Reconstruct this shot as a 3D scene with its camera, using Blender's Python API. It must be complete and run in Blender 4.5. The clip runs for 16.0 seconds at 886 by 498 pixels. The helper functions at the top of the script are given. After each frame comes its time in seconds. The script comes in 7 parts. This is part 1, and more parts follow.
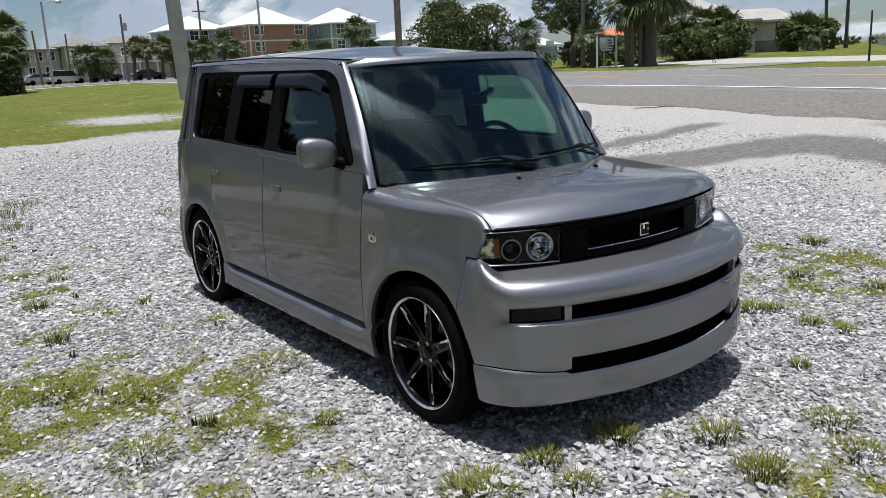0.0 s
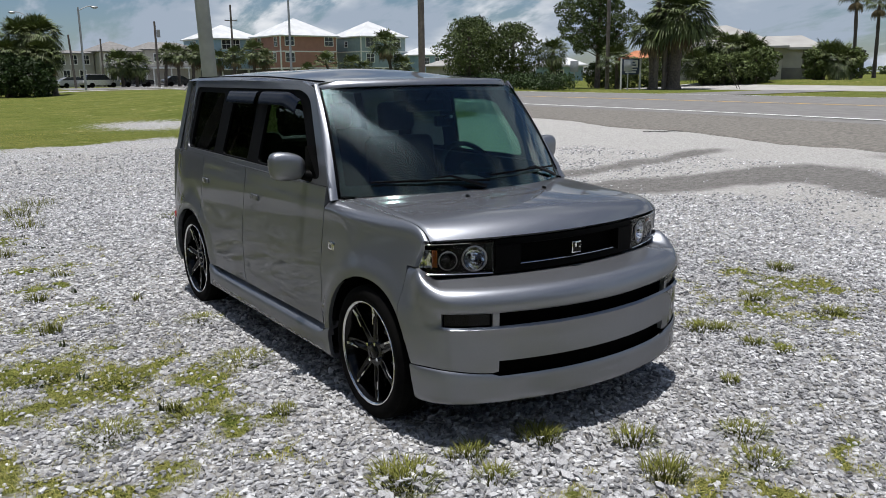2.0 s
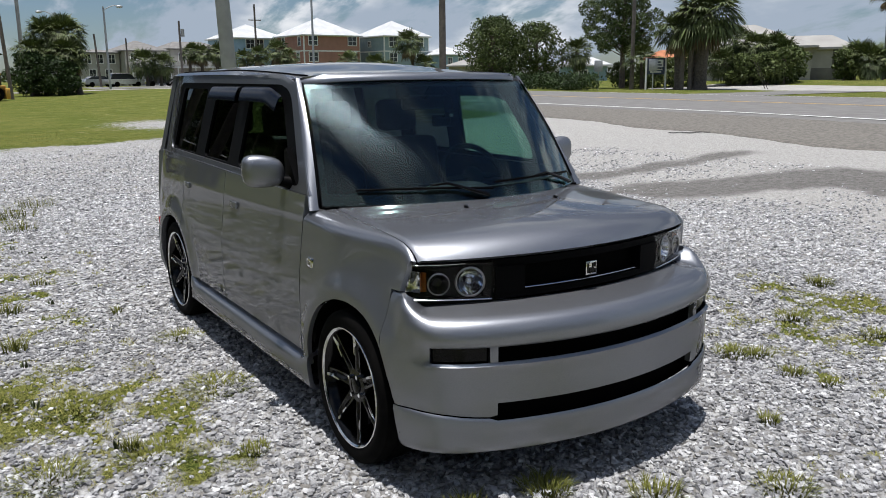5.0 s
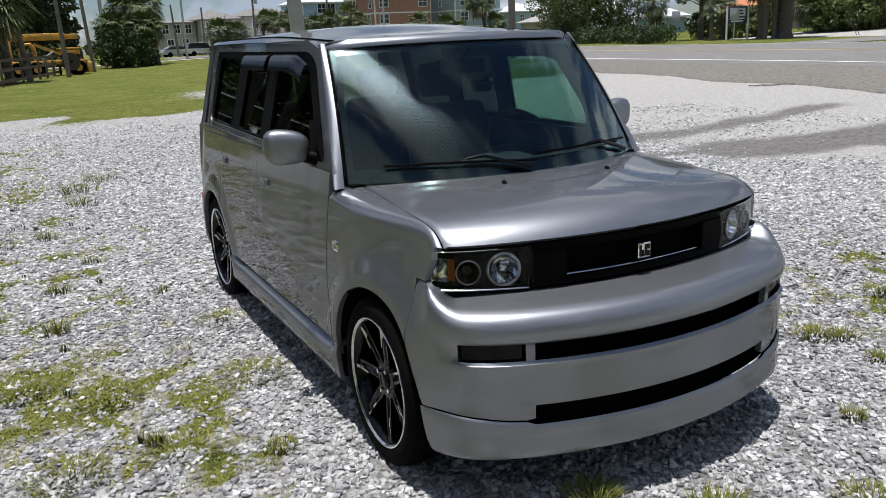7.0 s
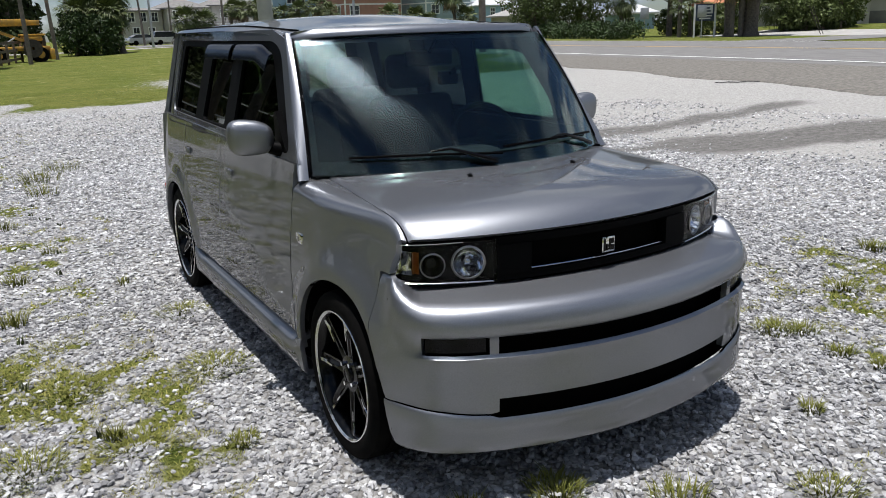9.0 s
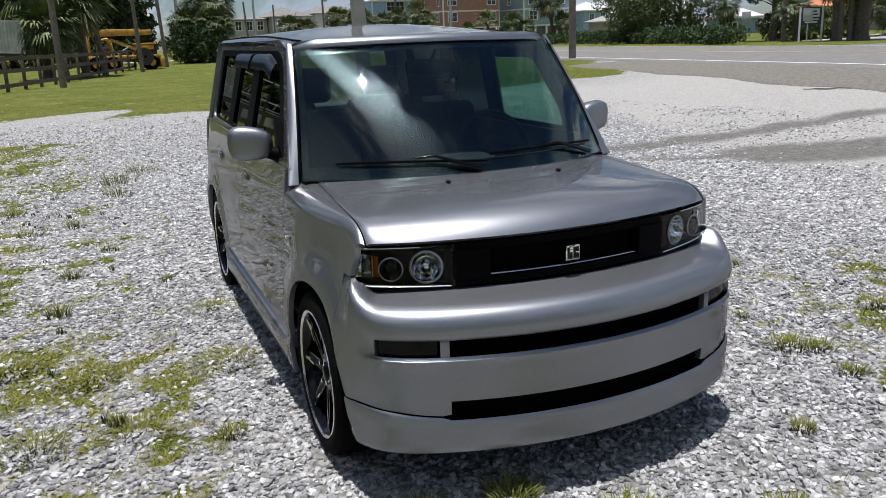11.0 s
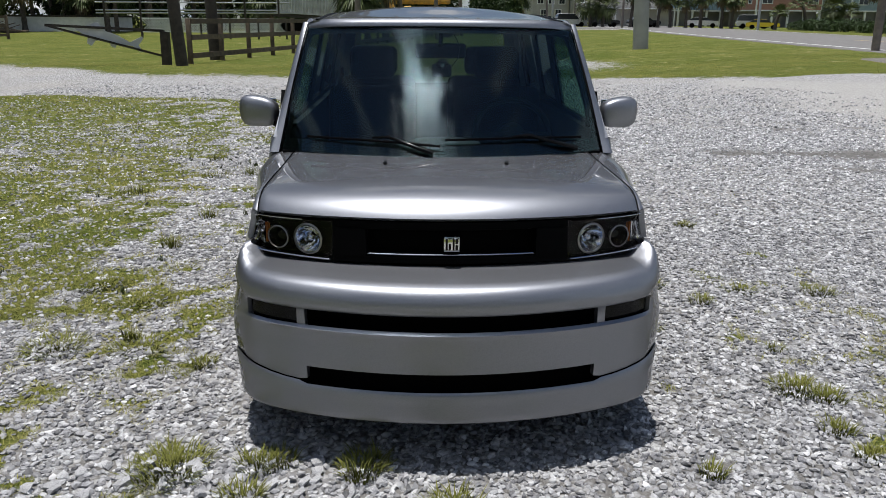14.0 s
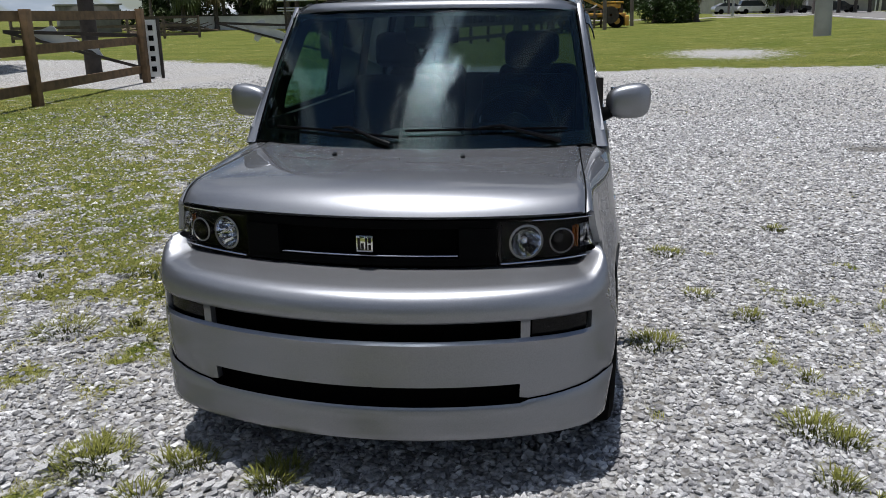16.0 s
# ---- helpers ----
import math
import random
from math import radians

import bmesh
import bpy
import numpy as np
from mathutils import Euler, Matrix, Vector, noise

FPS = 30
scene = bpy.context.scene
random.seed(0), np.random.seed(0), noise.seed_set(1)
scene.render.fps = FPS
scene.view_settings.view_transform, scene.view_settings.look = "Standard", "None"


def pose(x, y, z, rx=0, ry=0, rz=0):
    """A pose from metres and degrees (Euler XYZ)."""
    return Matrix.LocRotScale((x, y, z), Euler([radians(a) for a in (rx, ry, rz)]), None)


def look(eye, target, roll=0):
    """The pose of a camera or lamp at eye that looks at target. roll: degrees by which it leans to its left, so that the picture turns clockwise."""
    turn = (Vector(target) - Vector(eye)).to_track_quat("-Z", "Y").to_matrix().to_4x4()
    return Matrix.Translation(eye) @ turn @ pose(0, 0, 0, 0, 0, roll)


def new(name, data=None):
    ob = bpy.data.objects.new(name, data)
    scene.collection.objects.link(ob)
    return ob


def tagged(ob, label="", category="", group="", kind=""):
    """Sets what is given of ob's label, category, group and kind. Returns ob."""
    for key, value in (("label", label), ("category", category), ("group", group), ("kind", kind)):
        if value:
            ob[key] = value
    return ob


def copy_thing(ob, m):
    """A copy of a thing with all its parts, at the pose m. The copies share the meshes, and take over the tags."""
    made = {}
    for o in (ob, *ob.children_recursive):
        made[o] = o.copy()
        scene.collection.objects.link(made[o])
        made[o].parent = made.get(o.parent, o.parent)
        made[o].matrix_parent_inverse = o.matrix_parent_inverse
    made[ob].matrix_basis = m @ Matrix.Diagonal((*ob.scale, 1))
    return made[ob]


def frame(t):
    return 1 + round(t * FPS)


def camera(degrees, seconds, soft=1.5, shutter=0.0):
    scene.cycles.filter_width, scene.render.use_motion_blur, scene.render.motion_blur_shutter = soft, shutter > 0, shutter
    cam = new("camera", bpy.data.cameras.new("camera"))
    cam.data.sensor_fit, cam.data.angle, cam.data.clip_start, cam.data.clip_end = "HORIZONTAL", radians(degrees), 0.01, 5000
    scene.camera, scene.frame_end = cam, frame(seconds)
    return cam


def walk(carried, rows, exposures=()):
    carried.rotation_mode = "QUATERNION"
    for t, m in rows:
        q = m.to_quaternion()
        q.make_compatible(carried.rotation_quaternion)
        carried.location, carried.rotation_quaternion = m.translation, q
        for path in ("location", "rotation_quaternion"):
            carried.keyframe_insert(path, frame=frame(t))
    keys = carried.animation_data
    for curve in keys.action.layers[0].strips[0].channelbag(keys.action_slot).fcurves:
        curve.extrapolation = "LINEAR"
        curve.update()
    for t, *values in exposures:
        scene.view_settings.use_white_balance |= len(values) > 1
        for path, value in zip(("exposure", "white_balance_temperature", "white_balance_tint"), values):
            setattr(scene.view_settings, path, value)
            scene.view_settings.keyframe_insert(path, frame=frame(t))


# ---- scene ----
cam = camera(57.0, 16.0, soft=0.7)
PATH = [
    (0, (-2.593, -2.011, 1.51), (-1.459, -0.426, 1.059), -2.6),
    (0.5, (-2.603, -2.233, 1.525), (-1.505, -0.623, 1.077), -2.0),
    (1, (-2.524, -2.426, 1.531), (-1.513, -0.753, 1.108), -0.7),
    (1.5, (-2.529, -2.448, 1.541), (-1.494, -0.783, 1.144), -1.1),
    (2, (-2.501, -2.454, 1.55), (-1.406, -0.832, 1.136), -0.7),
    (2.5, (-2.511, -2.48, 1.539), (-1.412, -0.851, 1.166), -1.3),
    (3, (-2.506, -2.482, 1.529), (-1.351, -0.883, 1.198), -1.8),
    (3.5, (-2.431, -2.485, 1.529), (-1.32, -0.865, 1.154), -1.0),
    (4, (-2.365, -2.411, 1.511), (-1.269, -0.789, 1.099), -0.3),
    (4.2, (-2.333, -2.348, 1.521), (-1.238, -0.722, 1.124), -0.1),
    (6.3, (-1.826, -1.875, 1.515), (-0.87, -0.194, 1.005), -2.1),
    (6.5, (-1.824, -1.887, 1.522), (-0.878, -0.204, 0.999), -2.0),
    (7, (-1.815, -1.892, 1.522), (-0.939, -0.166, 1.021), -2.7),
    (7.5, (-1.817, -1.908, 1.523), (-0.901, -0.197, 1.04), -1.7),
    (8, (-1.808, -1.896, 1.52), (-0.864, -0.21, 1.001), -1.8),
    (10.3, (-1.745, -1.885, 1.512), (-0.833, -0.176, 1.0), -1.7),
    (10.5, (-1.668, -1.921, 1.507), (-0.782, -0.2, 1.006), -1.6),
    (11, (-1.426, -2.138, 1.515), (-0.692, -0.346, 1.017), -2.2),
    (11.5, (-1.238, -2.22, 1.498), (-0.673, -0.363, 1.014), -1.4),
    (12, (-0.924, -2.259, 1.517), (-0.387, -0.41, 0.976), -0.5),
    (12.5, (-0.649, -2.417, 1.498), (-0.364, -0.493, 1.034), -0.4),
    (13, (-0.386, -2.534, 1.517), (-0.127, -0.608, 1.045), 0.6),
    (13.5, (-0.233, -2.506, 1.512), (-0.064, -0.585, 0.982), 1.4),
    (14, (-0.139, -2.513, 1.539), (-0.061, -0.59, 0.996), 0.5),
    (14.5, (-0.093, -2.478, 1.545), (-0.017, -0.553, 1.006), 0.7),
    (15, (0.001, -2.396, 1.561), (-0.079, -0.463, 1.053), -1.3),
    (15.5, (0.337, -2.38, 1.522), (0.232, -0.444, 1.028), 0.2),
    (16, (0.673, -2.211, 1.492), (0.339, -0.32, 0.934), -0.9),
]
walk(cam, [(t, look(eye, target, roll)) for t, eye, target, roll in PATH], [(0, 0.23), (1, 0.11), (2, 0.05), (3.5, 0.01), (4, 0.03), (7, 0.20), (11, 0.17), (13.5, -0.01), (16, 0.04)])

# ---------------------------------------------------------------- light
SUN_DIR = Vector((-0.065, -0.02, 1.0)).normalized()
world = bpy.data.worlds.new("world")
scene.world = world
world.use_nodes = True
wn, wl = world.node_tree.nodes, world.node_tree.links
wn.clear()
sky = wn.new("ShaderNodeTexSky")
sky.sky_type = "NISHITA"
sky.sun_disc = False
sky.sun_elevation = math.asin(SUN_DIR.z)
sky.sun_rotation = math.atan2(SUN_DIR.x, SUN_DIR.y)
sky.air_density, sky.dust_density, sky.ozone_density = 1.0, 0.4, 1.6
wco = wn.new("ShaderNodeTexCoord")
wsep = wn.new("ShaderNodeSeparateXYZ")
wl.new(wco.outputs["Generated"], wsep.inputs[0])
# clouds lie on a flat layer: the direction is divided by its height
wmax = wn.new("ShaderNodeMath"); wmax.operation = "MAXIMUM"; wmax.inputs[1].default_value = 0.0
wl.new(wsep.outputs["Z"], wmax.inputs[0])
wadd = wn.new("ShaderNodeMath"); wadd.operation = "ADD"; wadd.inputs[1].default_value = 0.36
wl.new(wmax.outputs[0], wadd.inputs[0])
wdiv = wn.new("ShaderNodeVectorMath"); wdiv.operation = "DIVIDE"
wcmb = wn.new("ShaderNodeCombineXYZ")
for k in range(3):
    wl.new(wadd.outputs[0], wcmb.inputs[k])
wl.new(wco.outputs["Generated"], wdiv.inputs[0])
wl.new(wcmb.outputs[0], wdiv.inputs[1])
wnoise = wn.new("ShaderNodeTexNoise")
wnoise.inputs["Scale"].default_value = 2.3
wnoise.inputs["Detail"].default_value = 6.0
wnoise.inputs["Roughness"].default_value = 0.58
woff = wn.new("ShaderNodeVectorMath"); woff.operation = "ADD"
woff.inputs[1].default_value = (3.1, 0.7, 0.0)
wstr = wn.new("ShaderNodeVectorMath"); wstr.operation = "MULTIPLY"
wstr.inputs[1].default_value = (2.0, 0.9, 1.0)  # the wind draws the clouds out
wl.new(wdiv.outputs[0], wstr.inputs[0])
wl.new(wstr.outputs[0], woff.inputs[0])
wl.new(woff.outputs[0], wnoise.inputs["Vector"])
wramp = wn.new("ShaderNodeMapRange")
wramp.interpolation_type = "SMOOTHSTEP"
wramp.inputs["From Min"].default_value, wramp.inputs["From Max"].default_value = 0.43, 0.555
wz2 = wn.new("ShaderNodeMath"); wz2.operation = "MULTIPLY"
wl.new(wmax.outputs[0], wz2.inputs[0]); wl.new(wmax.outputs[0], wz2.inputs[1])
wclear = wn.new("ShaderNodeMath"); wclear.operation = "MULTIPLY_ADD"; wclear.inputs[1].default_value = -0.06  # fewer clouds overhead
wl.new(wz2.outputs[0], wclear.inputs[0]); wl.new(wnoise.outputs["Fac"], wclear.inputs[2])
wl.new(wclear.outputs[0], wramp.inputs["Value"])
wshade = wn.new("ShaderNodeTexNoise")
wshade.inputs["Scale"].default_value = 2.6
wshade.inputs["Detail"].default_value = 6.0
wl.new(wdiv.outputs[0], wshade.inputs["Vector"])
wcol = wn.new("ShaderNodeMix"); wcol.data_type = "RGBA"
wcol.inputs["A"].default_value = (6.3, 7.5, 9.2, 1)
wcol.inputs["B"].default_value = (14.6, 15.0, 15.6, 1)
wsr = wn.new("ShaderNodeMapRange")
wsr.interpolation_type = "SMOOTHSTEP"
wsr.inputs["From Min"].default_value, wsr.inputs["From Max"].default_value = 0.42, 0.68
wl.new(wshade.outputs["Fac"], wsr.inputs["Value"])
wl.new(wsr.outputs[0], wcol.inputs["Factor"])
# thin cloud glows round the sun
wdot = wn.new("ShaderNodeVectorMath"); wdot.operation = "DOT_PRODUCT"
wl.new(wco.outputs["Generated"], wdot.inputs[0])
wdot.inputs[1].default_value = SUN_DIR[:]
wpow = wn.new("ShaderNodeMath"); wpow.operation = "POWER"; wpow.inputs[1].default_value = 60.0
wclamp = wn.new("ShaderNodeMath"); wclamp.operation = "MAXIMUM"; wclamp.inputs[1].default_value = 0.0
wl.new(wdot.outputs["Value"], wclamp.inputs[0])
wl.new(wclamp.outputs[0], wpow.inputs[0])
wglow = wn.new("ShaderNodeMath"); wglow.operation = "MULTIPLY_ADD"
wglow.inputs[1].default_value, wglow.inputs[2].default_value = 14.0, 1.0
wl.new(wpow.outputs[0], wglow.inputs[0])
wbright = wn.new("ShaderNodeVectorMath"); wbright.operation = "SCALE"
wl.new(wcol.outputs["Result"], wbright.inputs[0])
wl.new(wglow.outputs[0], wbright.inputs["Scale"])
wmix = wn.new("ShaderNodeMix"); wmix.data_type = "RGBA"
wl.new(wramp.outputs["Result"], wmix.inputs["Factor"])
wtint = wn.new("ShaderNodeMix"); wtint.data_type = "RGBA"; wtint.blend_type = "MULTIPLY"
wtint.inputs["Factor"].default_value = 1.0
wtint.inputs["B"].default_value = (0.86, 0.98, 1.16, 1)
wl.new(sky.outputs[0], wtint.inputs["A"])
wl.new(wtint.outputs["Result"], wmix.inputs["A"])
wl.new(wbright.outputs[0], wmix.inputs["B"])
wbg = wn.new("ShaderNodeBackground")
wbg.inputs["Strength"].default_value = 0.055
wl.new(wmix.outputs["Result"], wbg.inputs["Color"])
wout = wn.new("ShaderNodeOutputWorld")
wl.new(wbg.outputs[0], wout.inputs["Surface"])
sun = new("sun", bpy.data.lights.new("sun", "SUN"))
sun.data.energy = 5.0
sun.data.angle = radians(0.53)
sun.data.color = (1.0, 0.97, 0.935)
sun.matrix_world = look(SUN_DIR * 50, (0, 0, 0))


# ---------------------------------------------------------------- materials
def material(name, color, rough=0.6, metal=0.0, color2=None, scale=8.0, detail=4.0, bump=0.0, bscale=60.0,
             coat=0.0, spec=0.5, rand=0.0, island=0.0, dist=0.01, contrast=(0.35, 0.65)):
    """Principled surface with noise between two colours, and relief; rand / island vary the value per object / per piece."""
    m = bpy.data.materials.new(name)
    m.use_nodes = True
    n, l = m.node_tree.nodes, m.node_tree.links
    p = n["Principled BSDF"]
    p.inputs["Roughness"].default_value = rough
    p.inputs["Metallic"].default_value = metal
    p.inputs["Coat Weight"].default_value = coat
    p.inputs["Coat Roughness"].default_value = 0.03
    p.inputs["Specular IOR Level"].default_value = spec
    tc = n.new("ShaderNodeTexCoord")
    out = None
    if color2 is None:
        color2 = tuple(c * 0.82 for c in color)
    nz = n.new("ShaderNodeTexNoise")
    nz.inputs["Scale"].default_value, nz.inputs["Detail"].default_value = scale, detail
    l.new(tc.outputs["Object"], nz.inputs["Vector"])
    mr = n.new("ShaderNodeMapRange")
    mr.inputs["From Min"].default_value, mr.inputs["From Max"].default_value = contrast
    l.new(nz.outputs["Fac"], mr.inputs["Value"])
    mx = n.new("ShaderNodeMix"); mx.data_type = "RGBA"
    mx.inputs["A"].default_value = (*color, 1)
    mx.inputs["B"].default_value = (*color2, 1)
    l.new(mr.outputs[0], mx.inputs["Factor"])
    out = mx.outputs["Result"]
    for amount, kind in ((rand, "object"), (island, "island")):
        if amount:
            if kind == "object":
                src = n.new("ShaderNodeObjectInfo").outputs["Random"]
            else:
                src = n.new("ShaderNodeNewGeometry").outputs["Random Per Island"]
            mrv = n.new("ShaderNodeMapRange")
            mrv.inputs["To Min"].default_value, mrv.inputs["To Max"].default_value = 1 - amount, 1 + amount
            l.new(src, mrv.inputs["Value"])
            hs = n.new("ShaderNodeHueSaturation")
            l.new(mrv.outputs[0], hs.inputs["Value"])
            l.new(out, hs.inputs["Color"])
            out = hs.outputs["Color"]
    l.new(out, p.inputs["Base Color"])
    if bump:
        b = n.new("ShaderNodeBump")
        b.inputs["Strength"].default_value, b.inputs["Distance"].default_value = bump, dist
        bn = n.new("ShaderNodeTexNoise")
        bn.inputs["Scale"].default_value, bn.inputs["Detail"].default_value = bscale, 5.0
        l.new(tc.outputs["Object"], bn.inputs["Vector"])
        l.new(bn.outputs["Fac"], b.inputs["Height"])
        l.new(b.outputs[0], p.inputs["Normal"])
    return m


def glass(name, tint, rough=0.0, ior=1.5):
    """Thin pane: tinted see-through with Fresnel gloss."""
    m = bpy.data.materials.new(name)
    m.use_nodes = True
    n, l = m.node_tree.nodes, m.node_tree.links
    n.clear()
    o = n.new("ShaderNodeOutputMaterial")
    tr = n.new("ShaderNodeBsdfTransparent"); tr.inputs[0].default_value = (*tint, 1)
    gl = n.new("ShaderNodeBsdfGlossy"); gl.inputs["Roughness"].default_value = rough
    # Schlick's curve, the same from both sides of the pane
    fr = n.new("ShaderNodeLayerWeight"); fr.inputs["Blend"].default_value = 0.5
    pw = n.new("ShaderNodeMath"); pw.operation = "POWER"; pw.inputs[1].default_value = 5.0
    ma = n.new("ShaderNodeMath"); ma.operation = "MULTIPLY_ADD"
    f0 = ((ior - 1) / (ior + 1)) ** 2
    ma.inputs[1].default_value, ma.inputs[2].default_value = 1 - f0, f0
    mix = n.new("ShaderNodeMixShader")
    l.new(fr.outputs["Facing"], pw.inputs[0])
    l.new(pw.outputs[0], ma.inputs[0])
    l.new(ma.outputs[0], mix.inputs[0])
    l.new(tr.outputs[0], mix.inputs[1])
    l.new(gl.outputs[0], mix.inputs[2])
    l.new(mix.outputs[0], o.inputs["Surface"])
    return m


PAINT = material("silver_paint", (0.272, 0.282, 0.308), 0.40, 0.90, (0.238, 0.247, 0.270), 260.0, coat=0.75)
PAINT.node_tree.nodes["Principled BSDF"].inputs["Specular Tint"].default_value = (0.03, 0.03, 0.04, 1)  # flakes darken at a glancing view
BLACK = material("black_plastic", (0.003, 0.003, 0.0034), 0.5, spec=0.03, bump=0.1, bscale=400, dist=0.0003)
FRAMEBLACK = material("window_frame_black", (0.005, 0.0052, 0.006), 0.55, spec=0.03)
GLOSS = material("gloss_black", (0.003, 0.003, 0.0034), 0.15, spec=0.2)
MESH = material("dark_mesh", (0.002, 0.002, 0.002), 0.8, bump=0.3, bscale=250, dist=0.001, spec=0.03)
RUBBER = material("tyre_rubber", (0.0035, 0.0035, 0.0036), 0.85, spec=0.04, color2=(0.006, 0.0058, 0.0055), scale=20, bump=0.2, bscale=200, dist=0.001)
MACHINED = material("machined_alloy", (0.75, 0.75, 0.76), 0.18, 1.0)
CHROME = material("chrome", (0.80, 0.80, 0.81), 0.05, 1.0)
REFLECTOR = material("lamp_reflector", (0.85, 0.86, 0.88), 0.06, 1.0, color2=(0.10, 0.10, 0.11), scale=45, contrast=(0.46, 0.60))
STEEL = material("brake_steel", (0.3, 0.29, 0.28), 0.4, 1.0, bump=0.1)
AMBER = material("amber_lens", (0.30, 0.08, 0.014), 0.2, coat=0.5)
RED = material("red_lens", (0.45, 0.02, 0.02), 0.2, coat=0.5)
SMOKE = material("smoked_lens", (0.005, 0.005, 0.0055), 0.15, spec=0.18)
CLEARL = glass("clear_lens", (0.96, 0.965, 0.975), 0.01, 1.2)
WINDSHIELD = glass("windshield_glass", (0.70, 0.87, 0.85), 0.0, 1.5)
TINTED = glass("tinted_glass", (0.19, 0.20, 0.21), 0.0, 1.36)
FRONTGLASS = glass("front_side_glass", (0.46, 0.58, 0.51), 0.0, 1.4)
VISOR = material("smoke_acrylic", (0.004, 0.006, 0.012), 0.2, spec=0.07)
CLOTH = material("seat_cloth", (0.018, 0.019, 0.022), 0.9, color2=(0.012, 0.012, 0.014), scale=12, spec=0.1)
TRIM = material("cabin_plastic", (0.015, 0.016, 0.018), 0.7, spec=0.15)
HEADLINER = material("headliner", (0.28, 0.28, 0.27), 0.95)


# ---------------------------------------------------------------- helpers for things
def thing(name, label, category, m=None, group="", kind=""):
    ob = new(name)
    ob.empty_display_size = 0.1
    if m is not None:
        ob.matrix_basis = m
    return tagged(ob, label, category, group, kind)


def mesh_of(name, bm, mat, angle=38):
    me = bpy.data.meshes.new(name)
    bmesh.ops.recalc_face_normals(bm, faces=bm.faces)
    bm.to_mesh(me)
    bm.free()
    me.materials.append(mat)
    me.polygons.foreach_set("use_smooth", [True] * len(me.polygons))
    me.set_sharp_from_angle(angle=radians(angle))
    return me


def part(name, bm, mat, parent, label="", angle=38):
    ob = new(name, mesh_of(name, bm, mat, angle))
    ob.parent = parent
    if label:
        ob["label"] = label
    return ob


def solo(name, bm, mat, label, category, group="", kind="", angle=38):
    return tagged(new(name, mesh_of(name, bm, mat, angle)), label, category, group, kind)


def box(bm, x0, x1, y0, y1, z0, z1, bevel=0.0, seg=2):
    r = bmesh.ops.create_cube(bm, size=1)
    bmesh.ops.scale(bm, vec=(x1 - x0, y1 - y0, z1 - z0), verts=r["verts"])
    bmesh.ops.translate(bm, vec=((x0 + x1) / 2, (y0 + y1) / 2, (z0 + z1) / 2), verts=r["verts"])
    if bevel:
        es = list({e for v in r["verts"] for e in v.link_edges})
        bmesh.ops.bevel(bm, geom=es, offset=bevel, segments=seg, affect="EDGES", profile=0.5)
    return bm


def tube(bm, a, b, r0, r1=None, n=10, cap=True):
    """A round bar from a to b."""
    a, b = Vector(a), Vector(b)
    r1 = r0 if r1 is None else r1
    d = b - a
    m = Matrix.Translation((a + b) / 2) @ d.to_track_quat("Z", "Y").to_matrix().to_4x4()
    bmesh.ops.create_cone(bm, cap_ends=cap, segments=n, radius1=r0, radius2=r1, depth=d.length, matrix=m)
    return bm


def bar(bm, a, b, w, h):
    """A square bar from a to b: w across (level), h high."""
    a, b = Vector(a), Vector(b)
    d = (b - a)
    m = Matrix.Translation((a + b) / 2) @ d.to_track_quat("Y", "Z").to_matrix().to_4x4() @ Matrix.Diagonal((w, d.length, h, 1))
    bmesh.ops.create_cube(bm, size=1, matrix=m)
    return bm


def grid(bm, fn, us, vs, close=False, keep=None):
    """Faces over fn(u, v) for the lists us and vs. keep(u, v) at a cell's middle says whether it is built."""
    rows = [[bm.verts.new(fn(u, v)) for u in us] for v in vs]
    n = len(us)
    for j in range(len(vs) - 1):
        for i in range(n if close else n - 1):
            k = (i + 1) % n
            if keep and not keep((us[i] + us[k]) / 2, (vs[j] + vs[j + 1]) / 2):
                continue
            bm.faces.new((rows[j][i], rows[j][k], rows[j + 1][k], rows[j + 1][i]))
    loose = [v for v in bm.verts if not v.link_faces]
    bmesh.ops.delete(bm, geom=loose, context="VERTS")
    return bm


def thick(bm, t):
    bmesh.ops.recalc_face_normals(bm, faces=bm.faces)
    bmesh.ops.solidify(bm, geom=list(bm.faces), thickness=t)
    return bm


def lathe(bm, profile, n=48, m=Matrix()):
    """Turns (radius, height) pairs round z, then applies m."""
    rings = [[bm.verts.new(m @ Vector((r * math.cos(2 * math.pi * i / n), r * math.sin(2 * math.pi * i / n), h))) for i in range(n)] for r, h in profile]
    for a, b in zip(rings, rings[1:]):
        for i in range(n):
            bm.faces.new((a[i], a[(i + 1) % n], b[(i + 1) % n], b[i]))
    return bm


def prism(bm, outline, lo, hi, axis="x"):
    """A solid with an outline of 2D points, from lo to hi along the axis (the two coordinates left keep their order)."""
    def at(p, k):
        return {"x": (k, p[0], p[1]), "y": (p[0], k, p[1]), "z": (p[0], p[1], k)}[axis]
    a = [bm.verts.new(at(p, lo)) for p in outline]
    b = [bm.verts.new(at(p, hi)) for p in outline]
    bm.faces.new(a)
    bm.faces.new(b)
    for i in range(len(a)):
        k = (i + 1) % len(a)
        bm.faces.new((a[i], a[k], b[k], b[i]))
    bmesh.ops.recalc_face_normals(bm, faces=bm.faces)
    return bm


